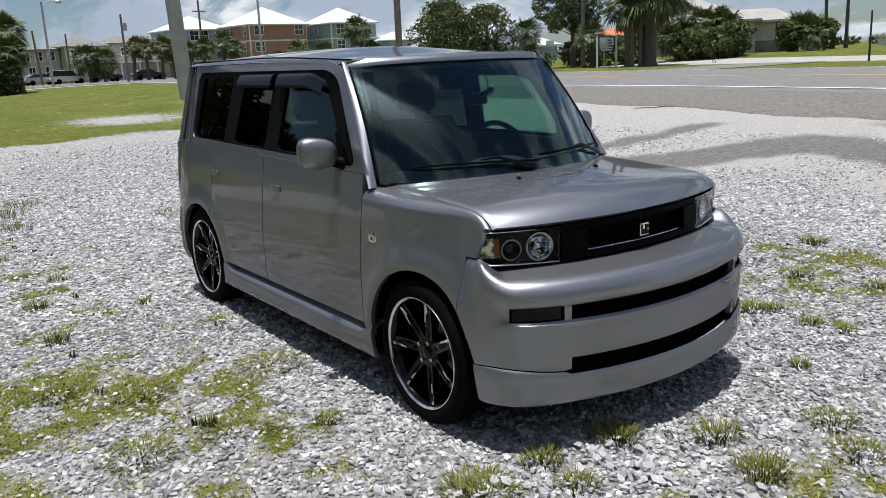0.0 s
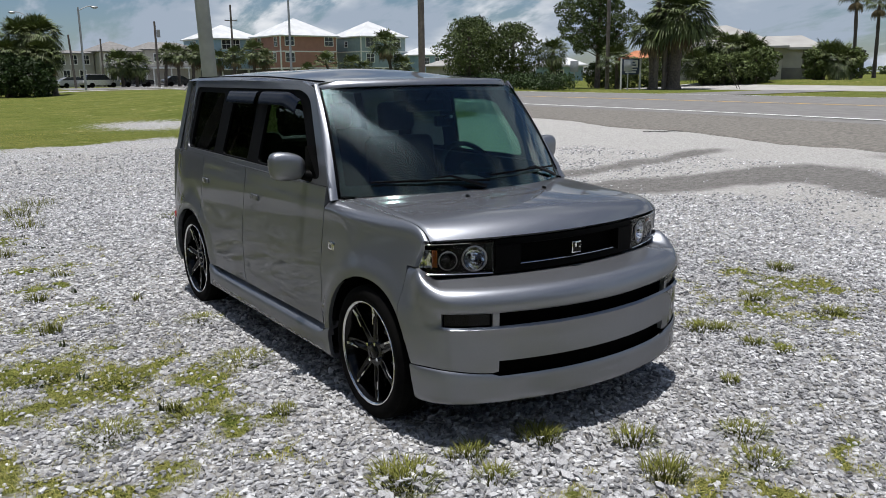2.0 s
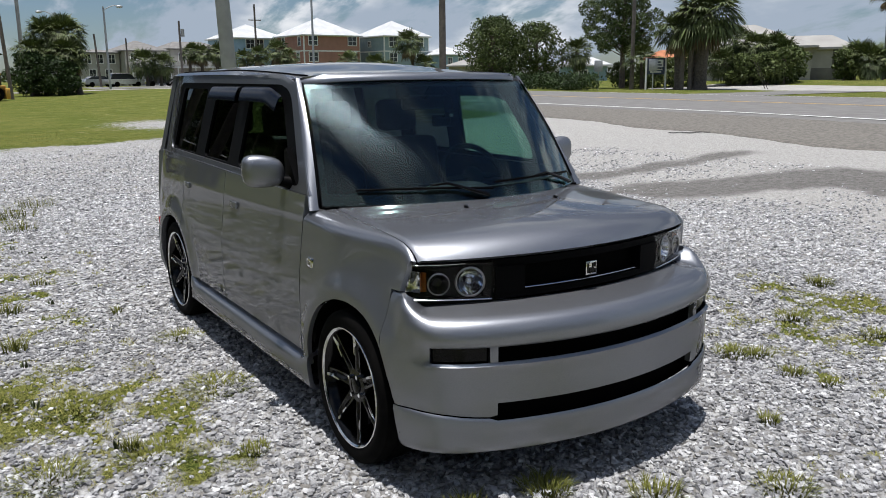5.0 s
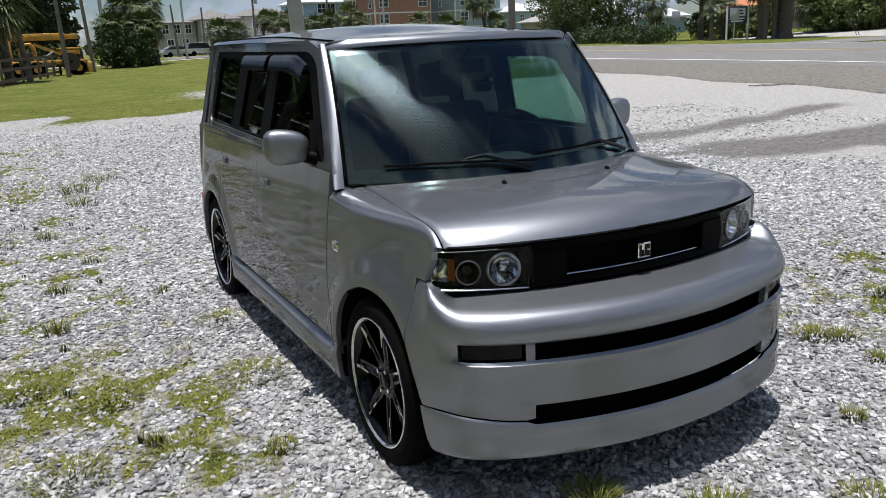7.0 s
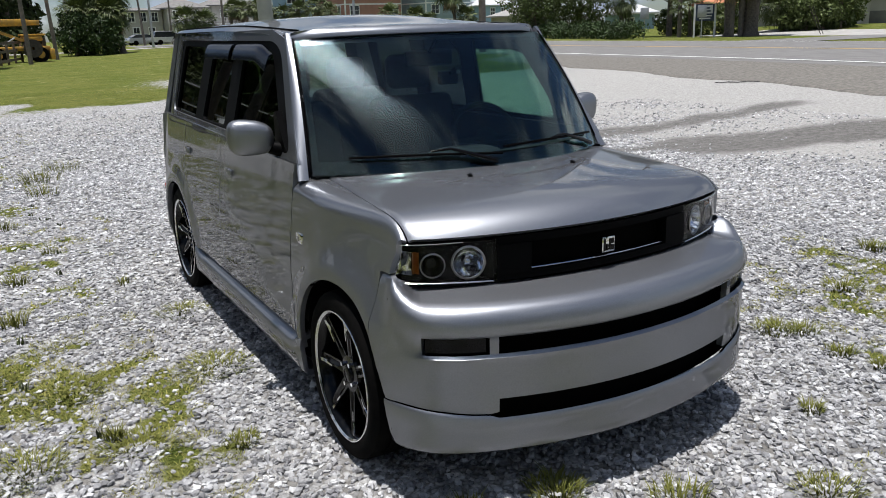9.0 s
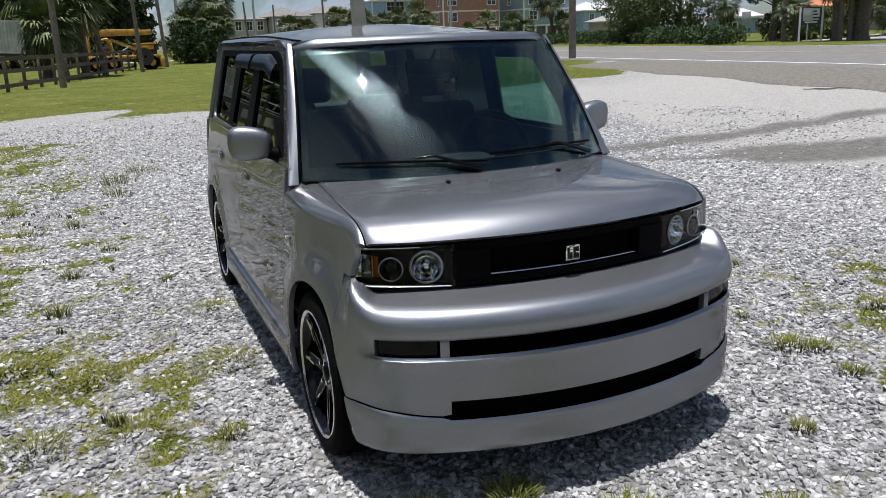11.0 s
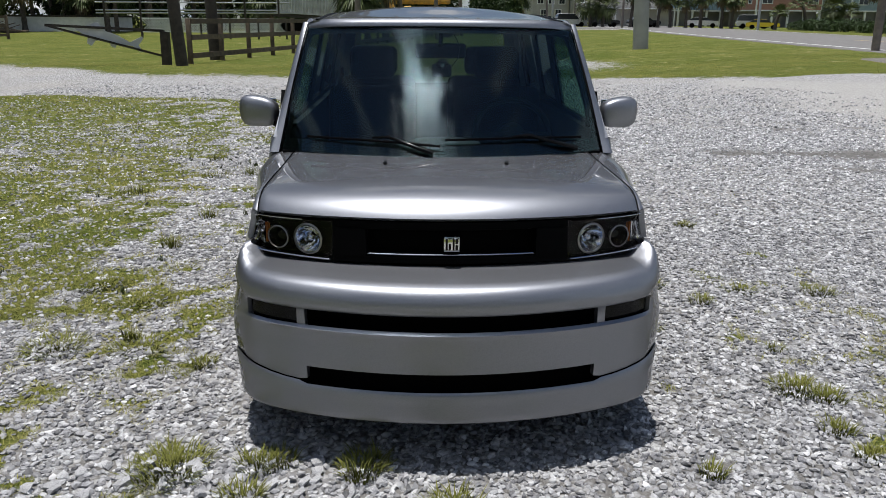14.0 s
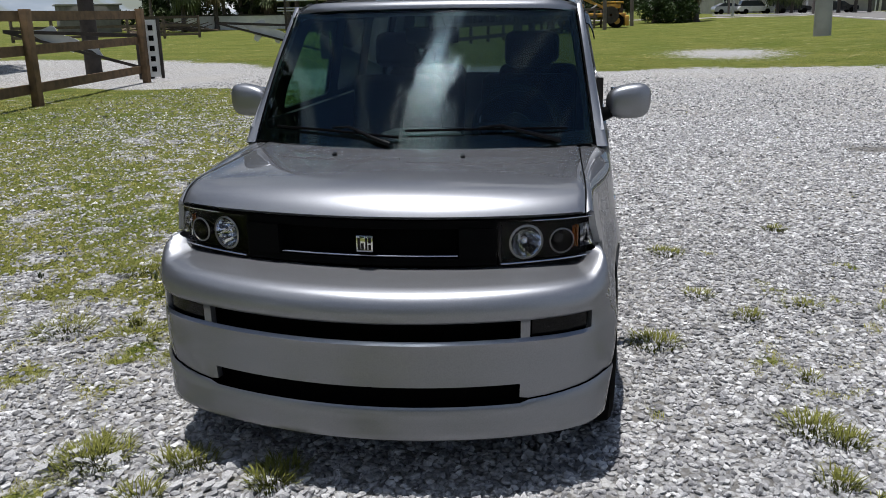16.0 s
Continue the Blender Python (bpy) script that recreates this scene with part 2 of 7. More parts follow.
def rounded(points, r=0.03, n=4):
    """The outline of a polygon with rounded corners."""
    out, k = [], len(points)
    for i in range(k):
        p, a, b = (Vector((*points[j % k], 0)) for j in (i, i - 1, i + 1))
        da, db = (a - p), (b - p)
        rr = min(r, da.length * 0.45, db.length * 0.45)
        s, e = p + da.normalized() * rr, p + db.normalized() * rr
        for j in range(n + 1):
            f = j / n
            q = s * (1 - f) ** 2 + p * 2 * f * (1 - f) + e * f * f
            out.append((q.x, q.y))
    return out


def cut(bm, cutters):
    """bm minus the solids, as a new bmesh."""
    me = bpy.data.meshes.new("tmp")
    bmesh.ops.recalc_face_normals(bm, faces=bm.faces)
    bm.to_mesh(me)
    bm.free()
    base = new("tmp", me)
    temps = [base]
    for c in cutters:
        cm = bpy.data.meshes.new("tmp")
        bmesh.ops.recalc_face_normals(c, faces=c.faces)
        c.to_mesh(cm)
        c.free()
        co = new("tmp", cm)
        temps.append(co)
        md = base.modifiers.new("cut", "BOOLEAN")
        md.operation, md.object, md.solver = "DIFFERENCE", co, "EXACT"
    dg = bpy.context.evaluated_depsgraph_get()
    res = bpy.data.meshes.new_from_object(base.evaluated_get(dg))
    out = bmesh.new()
    out.from_mesh(res)
    for o in temps:
        d = o.data
        bpy.data.objects.remove(o)
        bpy.data.meshes.remove(d)
    bpy.data.meshes.remove(res)
    return out


def mirror(bm):
    """bm with x turned round."""
    bmesh.ops.scale(bm, vec=(-1, 1, 1), verts=bm.verts)
    bmesh.ops.reverse_faces(bm, faces=bm.faces)
    return bm


def spread(a, b, n):
    return [a + (b - a) * i / (n - 1) for i in range(n)]


def sweep(bm, pts, r, n=6):
    """A round rod along a line of points, one closed mesh; r is a number or one for each point."""
    pts = [Vector(p) for p in pts]
    rings = []
    for i, p in enumerate(pts):
        d = (pts[min(i + 1, len(pts) - 1)] - pts[max(i - 1, 0)]).normalized()
        a = d.cross(Vector((0.31, 0.2, 0.93))).normalized()
        b = d.cross(a)
        q = r[i] if isinstance(r, (list, tuple)) else r
        rings.append([bm.verts.new(p + (a * math.cos(6.2832 * k / n) + b * math.sin(6.2832 * k / n)) * q) for k in range(n)])
    for u, v in zip(rings, rings[1:]):
        for k in range(n):
            bm.faces.new((u[k], u[(k + 1) % n], v[(k + 1) % n], v[k]))
    bm.faces.new(rings[0][::-1])
    bm.faces.new(rings[-1])
    return bm


def smooth(x):
    x = min(1.0, max(0.0, x))
    return x * x * (3 - 2 * x)


# ---------------------------------------------------------------- the car's surfaces (x to its left, y to its rear, z up)
AXLES = (0.70, 3.20)
HUB_Z, TYRE_R = 0.312, 0.312


def side_x(y, z):
    """Half width of the body's side."""
    pts = ((0.18, -0.030), (0.30, -0.004), (0.42, 0.004), (0.60, 0.006), (0.68, 0.002), (0.76, -0.006), (0.84, -0.016), (0.92, -0.026), (0.97, -0.034), (1.03, -0.042), (1.08, -0.052))
    p = pts[-1][1]
    for (z0, a), (z1, b) in zip(pts, pts[1:]):
        if z <= z1:
            f = max(0.0, (z - z0) / (z1 - z0))
            p = a + (b - a) * f
            break
    p -= 0.075 * smooth((z - 0.45) / 0.45) * smooth((0.95 - y) / 0.60)
    p -= 0.022 * smooth((0.72 - y) / 0.42) * (1 - smooth((z - 0.62) / 0.2))  # drawn in round the front corners
    p -= 0.06 * smooth((y - 3.35) / 0.5) ** 2
    for ay in AXLES:
        r = math.hypot(y - ay, z - HUB_Z)
        p += 0.016 * math.exp(-((r - 0.385) / 0.055) ** 2) * smooth((z - 0.2) / 0.2)
    return 0.802 + p


def front_y(x):
    """The bumper's plan: y at a distance x from the middle."""
    a = abs(x)
    return 0.02 + 0.32 * a * a + 0.20 * (a / 0.812) ** 14


def face_y(x):
    """The plane of grille and headlights."""
    a = abs(x)
    return 0.195 + 0.30 * a * a + 0.04 * (a / 0.74) ** 12


def hood_rear(x):
    return 0.80 + 0.27 * (x / 0.66) ** 2


def hood_z(x, y):
    d = max(0.0, y - face_y(x) + 0.02)
    z = 0.868 + 0.088 * (1 - math.exp(-d / 0.055)) + 0.075 * min(d, 0.9) * (1 - 0.25 * d)
    return z - 0.030 * (x / 0.68) ** 2 * (1 - math.exp(-d / 0.12))


def seam_x(y):
    """The joint between hood and fender."""
    return 0.684 - 0.03 * smooth((y - 0.3) / 0.8)


def green_x(z):
    """Half width of the cabin's side."""
    return 0.748 - (z - 1.03) * 0.225


# ---------------------------------------------------------------- the car
car = thing("car", "silver-grey boxy compact car parked on white gravel", "car")


def arch(k, r=0.362):
    bm = bmesh.new()
    bmesh.ops.create_cone(bm, cap_ends=True, segments=72, radius1=r, radius2=r, depth=0.6,
                          matrix=Matrix.Translation((-0.75, AXLES[k], HUB_Z - 0.005)) @ pose(0, 0, 0, 0, 90, 0))
    return bm


def plan(u):
    """Points of the bumper's plan for u in -1..1, side to side, with the way outwards."""
    s = 1 if u >= 0 else -1
    a = abs(u)
    if a < 0.8:
        x = a / 0.8 * 0.70
        y = front_y(x)
        n = Vector((0.64 * x + 0.20 * 14 / 0.812 * (x / 0.812) ** 13, -1, 0)).normalized()
    else:
        f = (a - 0.8) / 0.2
        p0, p1, p2 = Vector((0.70, front_y(0.70), 0)), Vector((0.782, 0.280, 0)), Vector((0.790, 0.433, 0))
        q = p0 * (1 - f) ** 2 + p1 * 2 * f * (1 - f) + p2 * f * f
        t = (p1 - p0) * (1 - f) + (p2 - p1) * f
        x, y = q.x, q.y
        n = Vector((t.y, -t.x, 0)).normalized()
    return Vector((s * x, y, 0)), Vector((s * n.x, n.y, 0))


def u_of(x):
    return x / 0.70 * 0.8


SLOT_X, FOG0, FOG1 = 0.500, 0.528, 0.715
US = sorted(set([0.0] + [s * u for s in (1, -1) for u in
             spread(0.05, u_of(SLOT_X), 10) + [u_of(FOG0), u_of(0.58), u_of(0.63), u_of(0.68), 0.8, 0.815, 0.84, 0.87, 0.9, 0.92, 0.94, 0.96, 0.98, 1.0]]))


def sag(u):
    """The joints of the front droop slightly towards the middle."""
    return -0.012 * (1 - min(1.0, abs(u)) ** 2)


def meet_side(u, p):
    """Near its ends the bumper runs into the body's side."""
    f = smooth((abs(u) - 0.88) / 0.10)
    x = side_x(p[1], p[2])
    return ((1 - f) * p[0] + f * math.copysign(x, p[0]), p[1], p[2])


def lip_top(u):
    x = abs(plan(u)[0].x)
    return 0.336 + 0.028 * smooth((x - 0.5) / 0.3) if x > SLOT_X + 0.001 else 0.326


def bumper_point(u, v):
    # v: 0..1 over the rows below
    z, off = v
    p, n = plan(u)
    q = p + n * off
    if off < -0.02:
        q = p + Vector((n.x * off * 0.55, -n.y * -off * 0.0 + (-off if abs(u) < 0.8 else -off * (1 - (abs(u) - 0.8) / 0.2 * 0.55)), 0))
    return (q.x, q.y, z + sag(u))


ROWS_UP = [(0.345, -0.004), (0.392, 0.0), (0.43, 0.003), (0.47, 0.004), (0.516, 0.005), (0.536, 0.013), (0.545, 0.001), (0.601, 0.002), (0.610, 0.012), (0.624, 0.016), (0.642, 0.014), (0.664, 0.007), (0.683, -0.005), (0.695, -0.024),
           (0.702, -0.056), (0.710, -0.10), (0.717, -0.145), (0.724, -0.178)]


def bumper_mesh(lip):
    bm = bmesh.new()
    if lip:
        rows = [(0.204, -0.022), (0.208, -0.002), (0.216, 0.004), (0.24, 0.006), (0.27, 0.005), (0.295, 0.005), (8, 0.009), (9, 0.001)]
        def fn(u, k):
            z, o = rows[int(k)]
            p, n = plan(u)
            q = p + n * o
            zz = lip_top(u) if z == 9 else lip_top(u) - 0.010 if z == 8 else z
            return meet_side(u, (q.x, q.y, zz + sag(u)))
        grid(bm, fn, [u for u in US if abs(u) < 0.945], list(range(len(rows))))
        return thick(bm, 0.02)
    def fn(u, k):
        z, o = ROWS_UP[int(k)]
        if int(k) == 0:
            z = lip_top(u) + 0.003 if abs(plan(u)[0].x) > SLOT_X + 0.001 else 0.345
        row = int(k)
        p, n = plan(u)
        if 4 < row < 10:
            o *= 1 - smooth((abs(u) - 0.74) / 0.16)
        x, y, zz = bumper_point(u, (z, o))
        # towards its ends the ledge narrows to nothing and climbs to the fender's seam
        e = smooth((abs(u) - 0.80) / 0.17)
        if row >= 10:
            near = p + n * (0.002 - 0.003 * (row - 10))
            top = 0.658 + 0.104 * smooth((row - 9) / 5) + 0.001 * max(0, row - 13)
            x, y, zz = x + (near.x - x) * e, y + (near.y - y) * e, zz + (top - zz) * e
        x, y, zz = meet_side(u, (x, y, zz))
        if row > 12:
            x -= math.copysign(0.005 * (row - 12) * e, x)
        return (x, y, zz)
    def keep(u, k):
        x, row = abs(plan(u)[0].x), int(k)
        if row == 0 and x < SLOT_X:
            return False
        if row == 6 and (x < SLOT_X or (FOG0 < x and abs(u) < 0.815)):
            return False
        return True
    grid(bm, fn, US, list(range(len(ROWS_UP))), keep=keep)
    return cut(thick(bm, 0.022), [arch(0), mirror(arch(0))])


part("front_bumper", bumper_mesh(False), PAINT, car, angle=50)
part("front_lip", bumper_mesh(True), PAINT, car, angle=50)

# dark mesh behind the two slots
for name, z0, z1, inset in (("upper_intake", 0.52, 0.62, 0.055), ("lower_intake", 0.29, 0.41, 0.05)):
    bm = grid(bmesh.new(), lambda x, z: (x, front_y(x) + inset, z - 0.01), spread(-0.62, 0.62, 28), [z0, z1])
    part(name, thick(bm, 0.01), MESH, car, "black mesh behind the bumper slot")

# fog lamps
for s in (1, -1):
    us = spread(u_of(FOG0) + 0.004, 0.812, 10)
    fog = part("fog_lamp", thick(grid(bmesh.new(), lambda u, z: tuple(plan(s * u)[0] - plan(s * u)[1] * 0.035 + Vector((0, 0, z + sag(u)))), us, [0.538, 0.61]), 0.02), BLACK, car, "black fog lamp blank")
    us2 = spread(u_of(FOG0) + 0.010, 0.808, 10)
    lens = grid(bmesh.new(), lambda u, z: tuple(plan(s * u)[0] - plan(s * u)[1] * 0.012 + Vector((0, 0, z + sag(u)))), us2, [0.546, 0.556, 0.590, 0.600])
    part("lens", thick(lens, 0.006), SMOKE, fog, "smoked dark lens")

# hood
hood = bmesh.new()
ts = [0, 0.012, 0.03, 0.055, 0.085, 0.12, 0.16, 0.22, 0.3, 0.4, 0.5, 0.6, 0.7, 0.8, 0.9, 1.0]


def hood_point(sv, t):
    y_mid = 0.2 + 0.7 * t
    x = sv * (seam_x(y_mid + 0.15 * sv * sv) - 0.003)
    y0, y1 = face_y(x) - 0.012, hood_rear(x)
    y = y0 + (y1 - y0) * t
    return (x, y, hood_z(x, y) + 0.002 - (0.006 if abs(sv) > 0.995 else 0))


grid(hood, hood_point, [-1, -0.985, -0.96] + spread(-0.9, 0.9, 19) + [0.96, 0.985, 1], ts)
hood_ob = part("hood", thick(hood, 0.02), PAINT, car, angle=50)
for s in (-1, 1):
    bm = bmesh.new()
    x, y = s * 0.24, 0.68
    bmesh.ops.create_uvsphere(bm, u_segments=12, v_segments=8, radius=0.011, matrix=Matrix.Translation((x, y, hood_z(x, y) + 0.006)) @ Matrix.Diagonal((0.8, 1.3, 0.8, 1)))
    part("washer_nozzle", bm, GLOSS, car)

# body sides: fender, doors, quarter panel, all cut from one surface
DOOR_Y = (1.135, 2.205, 2.98)


def side_panel(y0, y1, z0, z1, zfun=None, dy=0.03, inset=0.0):
    bm = bmesh.new()
    ny = max(3, int((y1 - y0) / dy))
    zs = spread(0.0, 1.0, 34)
    def fn(y, f):
        top = zfun(y) if zfun else z1
        z = z0 + (top - z0) * f
        return (-side_x(y, z) + inset, y, z)
    grid(bm, fn, spread(y0, y1, ny), zs)
    return thick(bm, 0.03)


def belt(y):
    return 1.028 + 0.030 * smooth((y - 1.0) / 2.6)


def fender_top(y):
    x = seam_x(y)
    return hood_z(x, min(y, hood_rear(x))) if y < 1.08 else hood_z(x, 1.07)


def fender():
    bm = bmesh.new()
    ys = spread(0.0, 1.0, 36)
    y_end = DOOR_Y[0] - 0.003
    def fn(g, v):
        # the front edge follows the lamp's plane, so rows begin at different y
        if v <= 1:
            zn = 0.30 + 0.53 * v
            y0 = min(0.425, face_y(side_x(0.40, zn)) - 0.018)
        else:
            a = (v - 1) * math.pi / 2
            xa, xb = side_x(0.39, 0.83), seam_x(0.34)
            y0 = face_y(xb + (xa - xb) * math.cos(a)) - 0.018 + 0.006 * (v - 1)
        y = y0 + (y_end - y0) * g
        zt = fender_top(y) - 0.002
        zs = zt - 0.055
        if v <= 1:
            z = 0.30 + (zs - 0.30) * v
            return (-side_x(y, z), y, z)
        x0, x1 = side_x(y, zs), seam_x(y) + 0.002
        return (-(x1 + (x0 - x1) * math.cos(a) ** 0.9), y, zs + (zt - zs) * math.sin(a))
    grid(bm, fn, ys, spread(0, 1, 26) + spread(1.1, 2.0, 10))
    bm = thick(bm, 0.02)
    # the nose of the fender ends where lamp and bumper begin
    nose = prism(bmesh.new(), [(0.25, 0.0), (0.435, 0.0), (0.435, 0.766), (0.36, 0.768), (0.25, 0.768)], -1, -0.5, "x")
    return cut(bm, [arch(0), nose])


def door(k):
    y0, y1 = DOOR_Y[k] + 0.003, DOOR_Y[k + 1] - 0.003
    return cut(side_panel(y0, y1, 0.345, None, belt), [arch(1, 0.385)]) if k else side_panel(y0, y1, 0.345, None, belt)


def quarter():
    bm = side_panel(DOOR_Y[2] - 0.22, 3.66, 0.22, None, belt)
    gone = prism(bmesh.new(), [(2.6, 0.0), (2.83, 0.0), (2.83, 0.38), (2.983, 0.62), (2.983, 1.2), (2.6, 1.2)], -1, -0.5, "x")
    return cut(bm, [arch(1), gone])


def rear_door():
    bm = side_panel(DOOR_Y[1] + 0.003, DOOR_Y[2] - 0.003, 0.345, None, belt)
    edge = prism(bmesh.new(), [(2.826, 0.2), (3.1, 0.2), (3.1, 0.8), (2.977, 0.63)], -1, -0.5, "x")
    return cut(bm, [arch(1, 0.365), edge])


def skirt():
    bm = bmesh.new()
    pr = [(0.185, -0.05), (0.19, 0.0), (0.205, 0.014), (0.26, 0.020), (0.29, 0.016), (0.305, 0.004), (0.312, -0.02), (0.33, -0.035)]
    def fn(y, k):
        z, o = pr[int(k)]
        e = 0.02 * smooth((1.20 - y) / 0.14) + 0.02 * smooth((y - 2.68) / 0.15)
        rise = 0.045 * smooth((1.17 - y) / 0.1) + 0.05 * smooth((y - 2.74) / 0.1)
        return (-(0.800 + o), y, z + (rise if k >= 3 else 0))
    grid(bm, fn, spread(1.035, 2.86, 40), list(range(len(pr))))
    return cut(thick(bm, 0.02), [arch(0), arch(1)])


for s in (-1, 1):
    side = (lambda b: b) if s < 0 else mirror
    part("fender", side(fender()), PAINT, car)
    fd = part("front_door", side(side_panel(DOOR_Y[0] + 0.003, DOOR_Y[1] - 0.003, 0.345, None, belt)), PAINT, car)
    rd = part("rear_door", side(rear_door()), PAINT, car)
    part("quarter_panel", side(quarter()), PAINT, car)
    part("side_skirt", side(skirt()), PAINT, car)
    # door handles: a shallow cup with a paddle
    for owner, y, z in ((fd, 2.03, 0.875), (rd, 2.90, 0.888)):
        cup = bmesh.new()
        x = side_x(y, z)
        lathe(cup, [(0.001, 0.012), (0.7, 0.010), (0.9, 0.002), (1.0, -0.003)], 24, Matrix.Translation((-x + 0.006, y, z)) @ pose(0, 0, 0, 0, 90, 0) @ Matrix.Diagonal((0.030, 0.062, 1, 1)))
        h = part("door_handle", side(cup), BLACK, owner, "recessed black handle cup")
        b = box(bmesh.new(), -x - 0.012, -x + 0.002, y - 0.055, y + 0.05, z - 0.010, z + 0.024, 0.006)
        part("paddle", side(b), PAINT, h)
    mk = side(box(bmesh.new(), -side_x(1.03, 0.76) - 0.006, -side_x(1.03, 0.76) + 0.01, 1.00, 1.06, 0.738, 0.782, 0.008))
    mark = part("side_marker", mk, CHROME, car, "small clear side indicator")
    part("bulb", side(box(bmesh.new(), -side_x(1.03, 0.76) - 0.008, -side_x(1.03, 0.76), 1.02, 1.045, 0.75, 0.768, 0.003)), STEEL, mark)
    part("rear_marker", side(box(bmesh.new(), -side_x(3.6, 0.6) - 0.006, -side_x(3.6, 0.6) + 0.01, 3.585, 3.635, 0.55, 0.60, 0.006)), RED, car, "red side reflector")

# headlights
def lamp_end(z):
    """Outer edge of the lamp, along the fender's leaning edge."""
    return 0.729 - 0.28 * max(0.0, z - 0.772)


for s in (-1, 1):
    lamp = part("headlight", thick(grid(bmesh.new(), lambda f, z: (s * (0.415 + 0.268 * f), face_y(0.415 + 0.268 * f) + 0.074 - 0.03 * f, z), spread(0, 1, 14), spread(0.715, 0.866, 5)), 0.01), BLACK, car, "black headlight with clear lens and round lamps")
    for e0, e1 in (((0.415, 0.722), (0.715, 0.732)), ((0.415, 0.858), (0.695, 0.858))):
        def rim_fn(f, k, e0=e0, e1=e1):
            x, z = e0[0] + (e1[0] - e0[0]) * f, e0[1] + (e1[1] - e0[1]) * f
            return (s * x, face_y(x) + (0.003, 0.052)[int(k)], z)
        part("housing", thick(grid(bmesh.new(), rim_fn, spread(0, 1, 11), [0, 1]), 0.008), BLACK, lamp)
    rim = bmesh.new()
    bar(rim, (s * 0.418, face_y(0.418) + 0.03, 0.722), (s * 0.418, face_y(0.418) + 0.03, 0.862), 0.008, 0.055)
    part("housing", rim, BLACK, lamp)
    for x, z, r, kind in ((0.490, 0.792, 0.049, "main"), (0.600, 0.790, 0.036, "low"), ):
        y = face_y(x) + 0.012
        m = Matrix.Translation((s * x, y + 0.02, z)) @ pose(0, 0, 0, 90, 0, s * 22)
        bowl = bmesh.new()
        lathe(bowl, [(r * 1.12, 0.024), (r * 1.14, 0.03), (r, 0.03), (r * 0.9, 0.015), (r * 0.65, -0.01), (r * 0.3, -0.022), (0.001, -0.024)], 36, m)
        part("reflector", bowl, REFLECTOR if kind == "main" else BLACK, lamp, "round chrome reflector" if kind == "main" else "dark projector bowl")
        ringb = bmesh.new()
        lathe(ringb, [(r * 1.10, 0.026), (r * 1.16, 0.031), (r * 1.06, 0.034), (r * 1.0, 0.029)], 40, m)
        part("bezel", ringb, STEEL, lamp, "thin grey bezel ring")
        inner = bmesh.new()
        if kind == "main":
            bmesh.ops.create_uvsphere(inner, u_segments=14, v_segments=10, radius=r * 0.26, matrix=m @ Matrix.Translation((0, 0, 0.006)))
            part("bulb", inner, CHROME, lamp)
        else:
            bmesh.ops.create_uvsphere(inner, u_segments=20, v_segments=12, radius=r * 0.82, matrix=m @ Matrix.Translation((0, 0, -0.006)) @ Matrix.Diagonal((1, 1, 0.6, 1)))
            part("projector", inner, SMOKE, lamp)
    y = face_y(0.69) + 0.03
    corner = grid(bmesh.new(), lambda f, z: (s * (0.664 + (lamp_end(z) - 0.676) * f), face_y(0.664 + (lamp_end(z) - 0.676) * f) + 0.012 + 0.026 * math.sin(math.pi * f) * (1 - ((z - 0.795) / 0.09) ** 2), z), spread(0, 1, 9), spread(0.758, 0.836, 7))
    part("corner_reflector", thick(corner, 0.004), REFLECTOR, lamp, "chrome corner reflector")
    am = grid(bmesh.new(), lambda f, z: (s * (0.643 + 0.019 * f), face_y(0.643 + 0.019 * f) + 0.016 + 0.02 * math.sin(math.pi * f), z), spread(0, 1, 6), spread(0.760, 0.832, 3))
    part("indicator_reflector", thick(am, 0.004), AMBER, lamp, "amber indicator reflector")
    lens = grid(bmesh.new(), lambda f, z: (s * (0.412 + (lamp_end(z) - 0.412) * f), face_y(0.412 + (lamp_end(z) - 0.412) * f) - 0.004, z + 0.012 * f * (0.868 - z) / 0.15), spread(0, 1, 16), spread(0.722, 0.864, 5))
    part("lamp_trim", sweep(bmesh.new(), [(s * x, face_y(x) - 0.006, 0.724 + 0.012 * (x - 0.42) / 0.3) for x in spread(0.425, 0.72, 12)], 0.0028), MACHINED, lamp, "thin bright trim along the lower edge")
    part("lamp_trim", sweep(bmesh.new(), [(s * x, face_y(x) - 0.005, 0.862) for x in spread(0.52, 0.70, 8)], 0.0018), MACHINED, lamp, "thin bright trim along the upper edge")
    lo = part("lens", thick(lens, 0.004), CLEARL, lamp)
    lo.visible_shadow = False

# grille
gr = part("grille", thick(grid(bmesh.new(), lambda x, z: (x, face_y(x) + 0.045, z), spread(-0.41, 0.41, 22), [0.715, 0.868]), 0.01), MESH, car, "black mesh grille")
fr = bmesh.new()
xs = spread(-0.412, 0.412, 24)
frame_rows = [(0.716, 0.012), (0.722, -0.004), (0.744, -0.004), (0.750, 0.012), (0.752, 0.04)]
grid(fr, lambda x, k: (x, face_y(x) + frame_rows[int(k)][1], frame_rows[int(k)][0]), xs, list(range(5)))
frame_up = [(0.866, 0.03), (0.866, 0.0), (0.842, -0.002), (0.838, 0.012), (0.836, 0.04)]
grid(fr, lambda x, k: (x, face_y(x) + frame_up[int(k)][1], frame_up[int(k)][0]), xs, list(range(5)))
for s in (-1, 1):
    grid(fr, lambda x, z: (s * x, face_y(x) - 0.004 + (0.04 if x < 0.30 else 0), z), [0.295, 0.301, 0.35, 0.41], [0.744, 0.842])
part("grille_frame", thick(fr, 0.006), BLACK, gr, "satin black surround")
line = bmesh.new()
